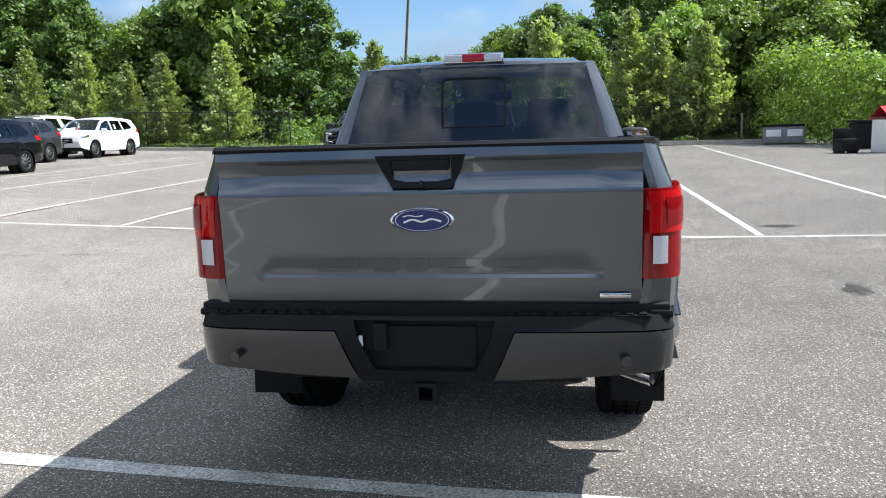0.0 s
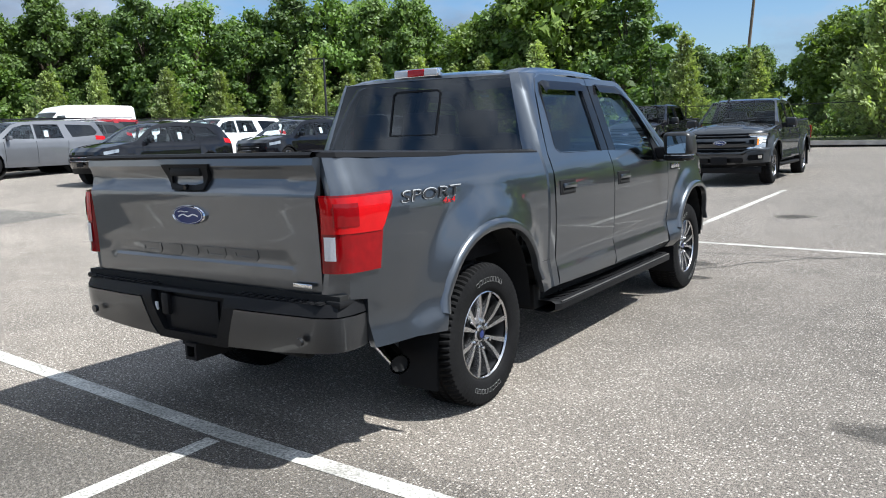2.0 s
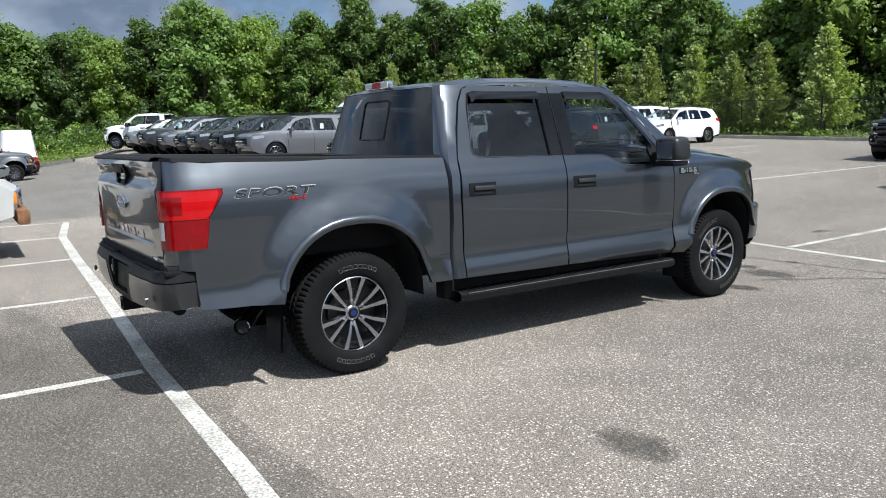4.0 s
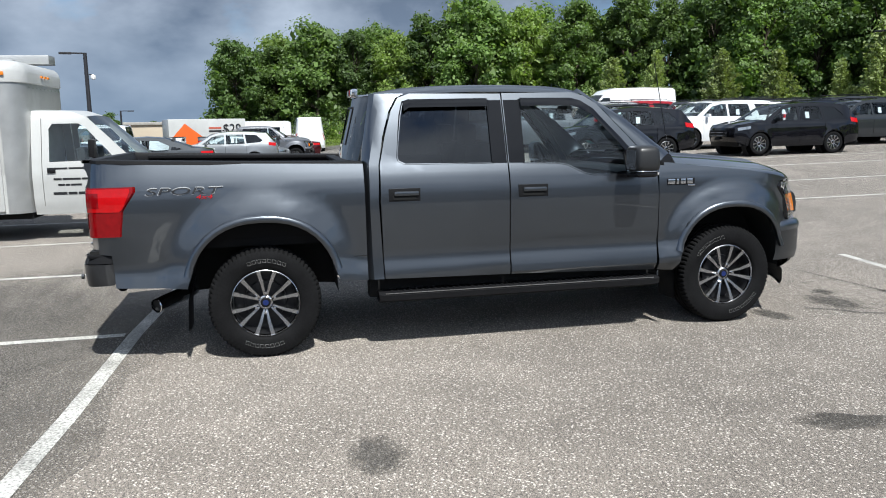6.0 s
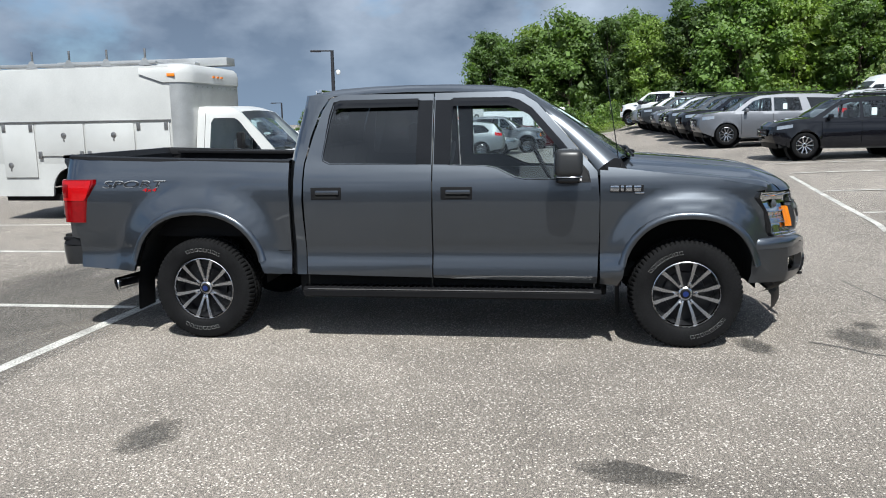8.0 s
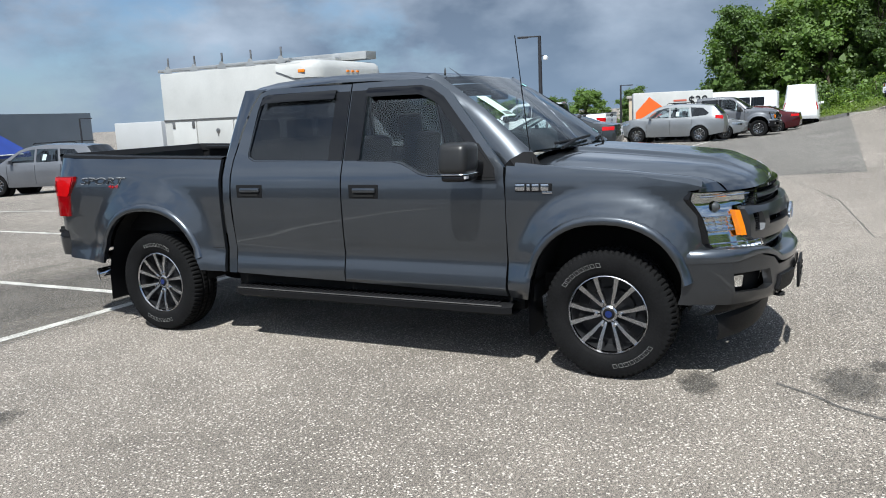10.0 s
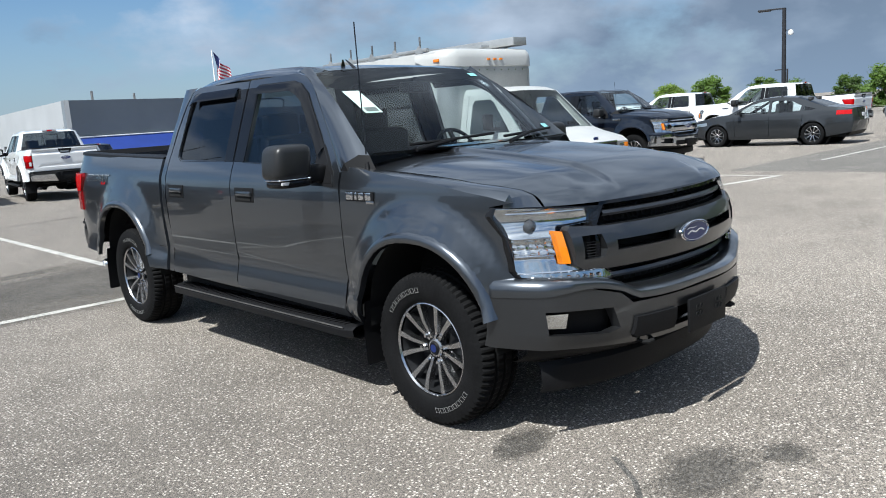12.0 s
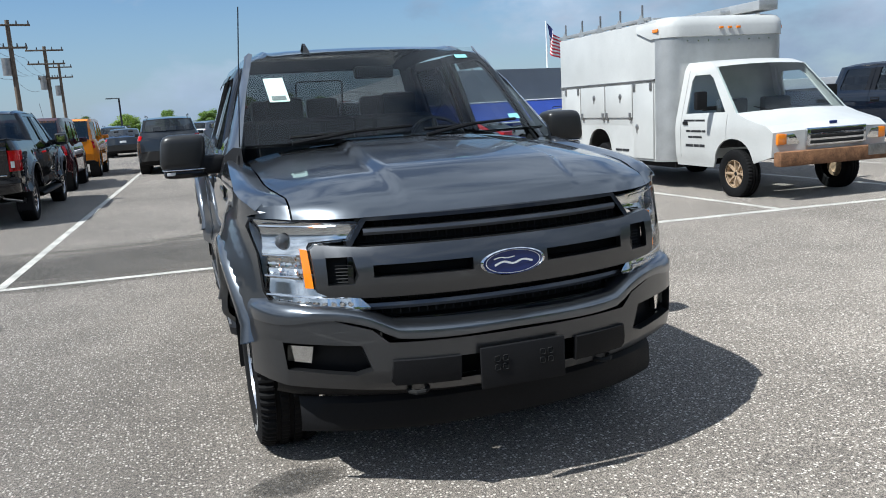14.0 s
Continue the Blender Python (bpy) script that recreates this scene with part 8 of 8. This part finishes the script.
    w = wheel(R, 0.22, "five", rim_ratio=0.56, rim_mat=HUB_RUST, dark=HUB_RUST, spokes=8)
    w.parent = t
    first = True
    for y in (af, ar):
        for s in (1, -1):
            q = place_wheel(w, 0.86 if y == af else 0.96, y, R, s, first)
            q.parent = t
            first = False
    return t, rack


bt, bt_rack = box_truck()
for ob in (bt, bt_rack):
    ob.matrix_basis = pose(-7.40, -5.18, ground_z(-7.40, -5.18) - 0.02, 0, 0, -2)

# ---- the building and its awning ----
WALL_GREY = material("grey_metal_siding", (0.20, 0.225, 0.25), 0.55, grain=0.06, grain_scale=30, dirt=0.08, dirt_scale=0.3)
WALL_PALE = material("pale_metal_siding", (0.46, 0.47, 0.48), 0.55, grain=0.05, grain_scale=25, dirt=0.08, dirt_scale=0.2)
AWNING_BLUE = material("blue_awning_cloth", (0.018, 0.045, 0.24), 0.6, grain=0.08, dirt=0.12, dirt_scale=0.6)
TAN_WALL = material("tan_wall", (0.50, 0.42, 0.32), 0.8, grain=0.05, dirt=0.08, dirt_scale=0.2)


def wall_box(name, a, b, depth, z0, z1, mat, parent, openings=()):
    """A wall from a to b with thickness and dark recessed openings."""
    a, b = Vector((*a, 0)), Vector((*b, 0))
    d = (b - a)
    ln = d.length
    d.normalize()
    nrm = Vector((-d.y, d.x, 0))
    m = Matrix(((d.x, nrm.x, 0, a.x), (d.y, nrm.y, 0, a.y), (0, 0, 1, 0), (0, 0, 0, 1)))
    holes = [[(u0, w0), (u1, w0), (u1, w1), (u0, w1)] for u0, u1, w0, w1 in openings]
    bm = skin([(0, z0), (ln, z0), (ln, z1), (0, z1)], holes, lambda u, v: (u, 0, v), 4.0, 1, depth, (0, -1, 0))
    sheet([[(0, 0, z1), (0, -depth, z1)], [(ln, 0, z1), (ln, -depth, z1)]], bm)
    ob = part(name, bm, mat, parent)
    ob.matrix_basis = m
    for u0, u1, w0, w1 in openings:
        p = part("bay_door", box((u0 + u1) / 2, -0.4, (w0 + w1) / 2, u1 - u0, 0.05, w1 - w0), DARK_VOID, ob)
    return ob


shop = thing("dealership_building", "long grey metal-clad dealership building with blue awning", "building")
GB = -2.0
wall_box("front_wall", (-39.9, -71.8), (-20.0, -66.3), 0.4, GB, 4.85, WALL_GREY, shop, [(13.6, 15.6, GB, 1.6), (16.2, 18.4, GB, 1.6)])
wall_box("low_wing_wall", (-61.3, -77.6), (-39.9, -71.8), 0.4, GB, 3.65, WALL_GREY, shop, [(15.2, 16.6, 0.2, 1.6), (17.0, 18.6, 0.2, 1.6)])
wall_box("long_side_wall", (-20.0, -66.3), (-36, -214), 0.4, GB - 1, 4.85, WALL_PALE, shop, [(4, 7, GB, 1.2), (9, 12, GB, 1.2), (14, 17, GB, 1.2), (30, 34, GB, 1.2)])
part("roof_deck", sheet([[(-39.9, -71.8, 4.80), (-20.0, -66.3, 4.80)], [(-56, -220, 4.80), (-36, -214, 4.80)]]), WALL_PALE, shop)
part("wing_roof", sheet([[(-61.3, -77.6, 3.6), (-39.9, -71.8, 3.6)], [(-66, -90, 3.6), (-44, -84, 3.6)]]), WALL_PALE, shop)
for x, y in ((-24.5, -72), (-31, -78)):
    part("roof_vent", rod((x, y, 4.8), (x, y, 5.9), 0.12, n=10), STEEL, shop)
aw = bmesh.new()
d = Vector((19.9, 5.5)).normalized()
nn = Vector((-d.y, d.x))
rows = []
for off, z in ((0.1, 1.62), (2.6, -0.35), (2.62, -0.75)):
    rows.append([(-46.5 + d.x * u + nn.x * off, -73.6 + d.y * u + nn.y * off, z) for u in (0 if off < 1 else -1.2, 9, 18, 27)])
sheet(rows, aw)
awning = part("awning", aw, AWNING_BLUE, shop, "sloping blue cloth awning with white edges")
for off, z in ((0.15, 1.66), (2.64, -0.42)):
    p0 = Vector((-46.5 + nn.x * off, -73.6 + nn.y * off, z))
    p1 = p0 + Vector((d.x * 27, d.y * 27, 0))
    part("white_edge", rod(p0, p1, 0.07, n=6), WHITE_PLASTIC, awning)
far_shop = thing("distant_showroom", "low white showroom far beyond the lot", "building")
part("wall", box(-78, -74, 0.2, 26, 8, 4.2, 0.1), WALL_PALE, far_shop)
part("blue_canopy", box(-70, -69.8, 0.4, 7, 0.6, 1.0, 0.05), AWNING_BLUE, far_shop)
part("dark_glazing", box(-84, -69.9, -0.4, 9, 0.2, 1.6, 0.02), GLASS_TINT, far_shop)
store = thing("distant_store", "tan flat-roofed store far behind the trucks", "building")
part("wall", box(-70, -10.4, 0.2, 12, 6.0, 4.0, 0.1), TAN_WALL, store)
part("parapet", box(-70, -10.4, 2.25, 12.3, 6.3, 0.25, 0.05), KERB_STONE, store)
part("doorway", box(-63.95, -9.4, -0.4, 0.2, 1.6, 2.2, 0.02), DARK_VOID, store)

# ---- trailer with a price on its side ----
trailer = thing("box_trailer", "white box trailer with an orange diamond and a price", "trailer")
part("body", box(0, 0, 1.45, 4.9, 2.2, 2.3, 0.05), BT_WHITE, trailer)
dm = bmesh.new()
vs = [dm.verts.new(p) for p in ((2.3, 1.112, 0.9), (2.3, 1.112, 1.5), (1.45, 1.112, 2.35), (0.1, 1.112, 1.4), (0.1, 1.112, 0.9))]
dm.faces.new(vs)
part("orange_panel", dm, material("orange_vinyl", (0.75, 0.13, 0.02), 0.5, dirt=0.05), trailer)
thin_text("$29", 0.78, 0.01, "price_lettering", DECAL_DARK, trailer, Matrix.Translation((-1.55, 1.125, 2.0)) @ Matrix.Rotation(radians(180), 4, "Z") @ Matrix.Rotation(radians(90), 4, "X"))
part("lettering_bar", box(-0.45, 1.112, 2.08, 0.8, 0.01, 0.10), material("faded_red_print", (0.5, 0.12, 0.08), 0.6), trailer)
part("lettering_bar", box(-0.45, 1.112, 1.90, 0.8, 0.01, 0.10), DECAL_DARK, trailer)
for x in (-0.5, 0.5):
    for s in (1, -1):
        part("wheel", rod((x, 0.9 * s, 0.36), (x, 1.1 * s, 0.36), 0.36, n=20), RUBBER, trailer)
trailer.matrix_basis = pose(-38.9, -5.15, ground_z(-38.9, -5.15), 0, 0, 285) @ Matrix.Diagonal((0.83, 1, 0.93, 1))

# ---- lamps, poles, flag ----
POLE_DARK = material("bronze_pole_paint", (0.035, 0.035, 0.04), 0.5, 0.3, dirt=0.1)
WOOD_POLE = material("weathered_pole_wood", (0.13, 0.10, 0.075), 0.9, grain=0.3, grain_scale=20, dirt=0.2, bump=0.4)


def lot_lamp(x, y, z_top, arm_yaw, label, dome=True, thick=0.075):
    z0 = ground_z(x, y)
    p = thing("street_lamp", label, "street lamp")
    part("pole", rod((0, 0, 0), (0, 0, z_top - z0), thick * 1.15, thick * 0.85, 12), POLE_DARK, p)
    part("base", rod((0, 0, 0), (0, 0, 0.5), 0.22, 0.22, 16), KERB_STONE, p)
    arm = box(0.42, 0, z_top - z0 - 0.02, 0.85, 0.05, 0.06, 0.01)
    part("arm", arm, POLE_DARK, p)
    part("lamp_head", box(0.72, 0, z_top - z0 - 0.03, 0.46, 0.24, 0.08, 0.02), POLE_DARK, p)
    if dome:
        bm = lathe([(0.001, -0.12), (0.09, -0.08), (0.11, 0.0), (0.09, 0.08), (0.001, 0.1)], 14)
        o = part("camera_dome", bm, WHITE_PLASTIC, p)
        o.matrix_basis = pose(-0.24, 0, z_top - z0 - 0.95, 0, 90, 0)
        part("dome_arm", box(-0.14, 0, z_top - z0 - 0.85, 0.2, 0.03, 0.03), POLE_DARK, p)
    p.matrix_basis = pose(x, y, z0, 0, 0, arm_yaw)
    return p


lot_lamp(-28.0, -8.75, 4.78, 285, "dark square lot lamp with a white camera dome", True, 0.085)
lot_lamp(-28.8, 29.9, 6.15, 200, "slim dark lamp post before the pines", False, 0.07)
lot_lamp(-62, -23, 3.4, 285, "dark lot lamp far behind the cars", False)
lot_lamp(-58, -12.6, 3.2, 100, "dark lot lamp far behind the cars", False)
lot_lamp(4.9, -60, 3.6, 20, "dark lot lamp at the far end of the aisle", False)
lot_lamp(-39, -52, 2.6, 160, "thin dark lamp before the building", False)


def utility_pole(x, y, h, yaw, arms):
    p = thing("utility_pole", "weathered wooden utility pole with crossarms and insulators", "utility pole")
    part("post", rod((0, 0, -1), (0, 0, h), 0.17, 0.12, 10), WOOD_POLE, p)
    for z, w in arms:
        a = part("crossarm", box(0, 0.12, z, w, 0.10, 0.12, 0.01), WOOD_POLE, p)
        for k in (-0.46, -0.2, 0.2, 0.46):
            part("insulator", rod((k * w, 0.12, z + 0.06), (k * w, 0.12, z + 0.26), 0.05, 0.03, 8), POLE_DARK, a)
    part("transformer", rod((0.35, 0, h - 3.2), (0.35, 0, h - 2.2), 0.25, n=14), STEEL, p)
    p.matrix_basis = pose(x, y, ground_z(x, y), 0, 0, yaw)
    return p


utility_pole(9.8, -48, 8.2, 10, [(7.9, 2.4), (6.6, 1.8)])
utility_pole(9.8, -62, 8.0, 8, [(7.7, 2.6), (6.7, 2.6), (5.6, 1.4)])
utility_pole(11.5, -84, 8.4, 8, [(8.0, 2.4), (7.0, 2.4)])
north_pole = utility_pole(-15.8, 75, 17.5, 80, [(16.8, 2.0)])
north_pole.matrix_basis = north_pole.matrix_basis @ Matrix.Rotation(radians(5), 4, "X")
for k, (dx, z) in enumerate(((-1.1, 7.0), (-0.4, 7.0), (0.4, 7.0), (1.1, 7.0), (0.0, 5.4))):
    pts = []
    for u in np.linspace(0, 1, 15):
        pts.append((9.9 + dx + 4.5 * u, -20 - 70 * u, z + 0.3 - 1.5 * math.sin(math.pi * ((u * 3) % 1)) * 0.3))
    tagged(part("power_cable", pipe(pts, 0.015, 4), POLE_DARK), "thin dark overhead power cable between poles", "cable")

flag_pole = thing("flagpole", "tall white flagpole behind the building with a flag", "flagpole")
part("pole", rod((0, 0, 0), (0, 0, 11.9), 0.12, 0.06, 10), WHITE_PLASTIC, flag_pole)
FLAG_RED, FLAG_NAVY = material("flag_red_cloth", (0.42, 0.03, 0.05), 0.8, dirt=0.1), material("flag_navy_cloth", (0.03, 0.04, 0.14), 0.8, dirt=0.1)
FLAG_WHITE = material("flag_white_cloth", (0.75, 0.74, 0.74), 0.8, dirt=0.06)


def flag_at(u, v):
    """Cloth drooping from the pole: u along the fly, v down the hoist."""
    return (0.1 + 1.9 * u * 0.75 + 0.25 * math.sin(u * 7 + v * 2), 0.35 * math.sin(u * 8 + v), 11.7 - 2.4 * v - 2.0 * u - 0.25 * math.sin(u * 5))


cloth = bmesh.new()
sheet([[flag_at(u / 10, v / 6 * 0.999) for u in range(11)] for v in range(7)], cloth)
fl = part("flag", cloth, FLAG_WHITE, flag_pole, "striped red and white flag with a navy corner")
for k in range(0, 13, 2):
    st = bmesh.new()
    sheet([[tuple(a + b for a, b in zip(flag_at(u / 12, v / 13), (0, -0.02, 0))) for u in range(13)] for v in (k, k + 1)], st)
    sheet([[tuple(a + b for a, b in zip(flag_at(u / 12, v / 13), (0, 0.02, 0))) for u in range(13)] for v in (k, k + 1)], st)
    part("stripe", st, FLAG_RED, fl)
st = bmesh.new()
for o in (-0.035, 0.035):
    sheet([[tuple(a + b for a, b in zip(flag_at(u / 12, v / 13), (0, o, 0))) for u in range(6)] for v in range(8)], st)
part("canton", st, FLAG_NAVY, fl)
flag_pole.matrix_basis = pose(-37.9, -73.3, -2.0, 0, 0, 150)

# ---- chain-link fence along the wood ----
fence = thing("chain_link_fence", "black chain-link fence in front of the wood", "fence")
FP = [(-36, 32.6), (-31, 32.8), (-26, 32.9), (-21, 33.0), (-16.5, 33.0), (-13.2, 33.1)]
FP2 = [(-8.5, 33.2), (-4, 33.3), (0.5, 33.4), (5, 33.6), (9.5, 33.9)]
WIRE = material("black_coated_wire", (0.018, 0.02, 0.018), 0.6)
for run in (FP, FP2):
    for x, y in run:
        part("post", rod((x, y, ground_z(x, y)), (x, y, ground_z(x, y) + 1.95), 0.035, n=8), WIRE, fence)
    for a, b in zip(run, run[1:]):
        za, zb = ground_z(*a), ground_z(*b)
        part("top_rail", rod((*a, za + 1.9), (*b, zb + 1.9), 0.022, n=6), WIRE, fence)
        wires = bmesh.new()
        n = 40
        for k in range(-14, n):
            for dirn in (1, -1):
                u0, u1 = k / n, (k + 14) / n
                z0, z1 = (0.05, 1.88) if dirn > 0 else (1.88, 0.05)
                c0, c1 = max(0, u0), min(1, u1)
                if c1 <= c0:
                    continue
                f0, f1 = (c0 - u0) / (u1 - u0), (c1 - u0) / (u1 - u0)
                p0 = (a[0] + (b[0] - a[0]) * c0, a[1] + (b[1] - a[1]) * c0, za + z0 + (z1 - z0) * f0)
                p1 = (a[0] + (b[0] - a[0]) * c1, a[1] + (b[1] - a[1]) * c1, za + z0 + (z1 - z0) * f1)
                rod(p0, p1, 0.0035, n=3, bm=wires, caps=False)
        part("wire_mesh", wires, WIRE, fence)

# ---- north-east corner: vine wall, tote, bins, playhouse, post ----
rng_v = np.random.default_rng(77)
vine = thing("vine_wall", "chain-link corner buried under bright green vines", "vines")
cs = []
for u in np.linspace(0, 1, 46):
    for _ in range(5):
        cs.append((10.4 + 3.4 * u + rng_v.normal() * 0.4, 34.2 - 9.0 * u + rng_v.normal() * 0.4, ground_z(11, 30) + 0.4 + rng_v.random() * (4.3 - 1.6 * u)))
leaf_part("foliage", leaf_cloud(cs, 60, (0.75, 0.75, 0.6), 0.10, rng_v), LEAF_C, vine)
for k in range(4):
    u = k / 3
    part("post", rod((10.6 + 3.4 * u, 34 - 9 * u, 0.1), (10.6 + 3.4 * u, 34 - 9 * u, 2.4), 0.04, n=8), STEEL, vine)
TOTE_GREY = material("weathered_grey_tote", (0.22, 0.22, 0.22), 0.7, grain=0.1, dirt=0.2)
tote = thing("truck_cap", "weathered grey truck cap lying on the asphalt", "truck cap")
part("shell", box(0, 0, 0.42, 1.7, 1.0, 0.75, 0.12), TOTE_GREY, tote)
part("lid", box(0, 0, 0.82, 1.8, 1.05, 0.09, 0.03), BLACK_PLASTIC, tote)
for x in (-0.45, 0.4):
    part("window", box(x, -0.505, 0.5, 0.6, 0.02, 0.3, 0.02), WHITE_PLASTIC, tote)
tote.matrix_basis = pose(10.2, 30.6, ground_z(10.2, 30.6), 0, 0, -10)
bin_ = thing("black_bin", "black plastic chair-shaped crate on the asphalt", "crate")
part("crate", box(0, 0, 0.28, 0.62, 0.6, 0.42, 0.05), BLACK_PLASTIC, bin_)
part("back", box(0, 0.25, 0.62, 0.6, 0.12, 0.45, 0.04), BLACK_PLASTIC, bin_)
for x in (-0.24, 0.24):
    part("foot", box(x, 0, 0.04, 0.1, 0.5, 0.08, 0.01), BLACK_PLASTIC, bin_)
bin_.matrix_basis = pose(10.1, 22.6, ground_z(10.1, 22.6), 0, 0, 15)
bin2 = thing("waste_bin", "dark lidded waste bin beside the playhouse", "bin")
part("body", box(0, 0, 0.5, 0.65, 0.65, 0.95, 0.06), BLACK_PLASTIC, bin2)
part("lid", box(0, 0, 1.02, 0.75, 0.72, 0.08, 0.03), BLACK_PLASTIC, bin2)
bin2.matrix_basis = pose(11.4, 25.0, ground_z(11.4, 25.0), 0, 0, 5)
house = thing("toy_playhouse", "small white and red plastic playhouse", "playhouse")
part("body", box(0, 0, 0.55, 1.0, 0.9, 1.1, 0.03), WHITE_PLASTIC, house)
rf = bmesh.new()
sheet([[(-0.6, -0.55, 1.08), (0.6, -0.55, 1.08)], [(-0.6, 0, 1.55), (0.6, 0, 1.55)], [(-0.6, 0.55, 1.08), (0.6, 0.55, 1.08)]], rf)
part("roof", rf, PAINT_RED, house)
part("window", box(-0.2, -0.46, 0.75, 0.3, 0.02, 0.3, 0.01), PAINT_RED, house)
part("door", box(0.25, -0.46, 0.42, 0.32, 0.02, 0.7, 0.01), PAINT_RED, house)
house.matrix_basis = pose(11.6, 22.6, ground_z(11.6, 22.6), 0, 0, 20)
mk = thing("marker_post", "pale wooden marker post at the kerb", "post")
part("post", box(0, 0, 0.7, 0.1, 0.1, 1.4, 0.01), KERB_STONE, mk)
mk.matrix_basis = pose(9.2, 34.2, ground_z(9.2, 34.2))
cone = thing("traffic_cone", "orange traffic cone standing on the asphalt", "traffic cone")
CONE = material("cone_orange", (0.75, 0.10, 0.02), 0.5, dirt=0.1)
part("cone", rod((0, 0, 0.03), (0, 0, 0.7), 0.16, 0.03, 20), CONE, cone)
part("foot", box(0, 0, 0.02, 0.38, 0.38, 0.04, 0.01), CONE, cone)
cone.matrix_basis = pose(-5.7, -18.7, ground_z(-5.7, -18.7))

# ---- unseen plain wall added in the east: a dark band for the paint to reflect ----
tagged(part("wall_east", box(20.2, -10, 0.85, 0.4, 66, 3.5, 0.02), WALL_GREY), "plain grey unseen wall added to darken the reflections", "wall", kind="structure")

# ---- far tree lines ----
rng_f = random.Random(5)
far_places = [(x, -150 + rng_f.uniform(-8, 8)) for x in range(-40, 90, 7)] + [(-110 + rng_f.uniform(-4, 4), y) for y in range(-60, -14, 6)] + [(-19 + rng_f.uniform(-3, 3), -130)]
for x, y in far_places:
    c = copy_thing(rng_f.choice(tall), pose(x, y, -2.5, 0, 0, rng_f.uniform(0, 360)))
    s = rng_f.uniform(0.55, 0.8)
    c.scale = (s * 1.4, s * 1.4, s)
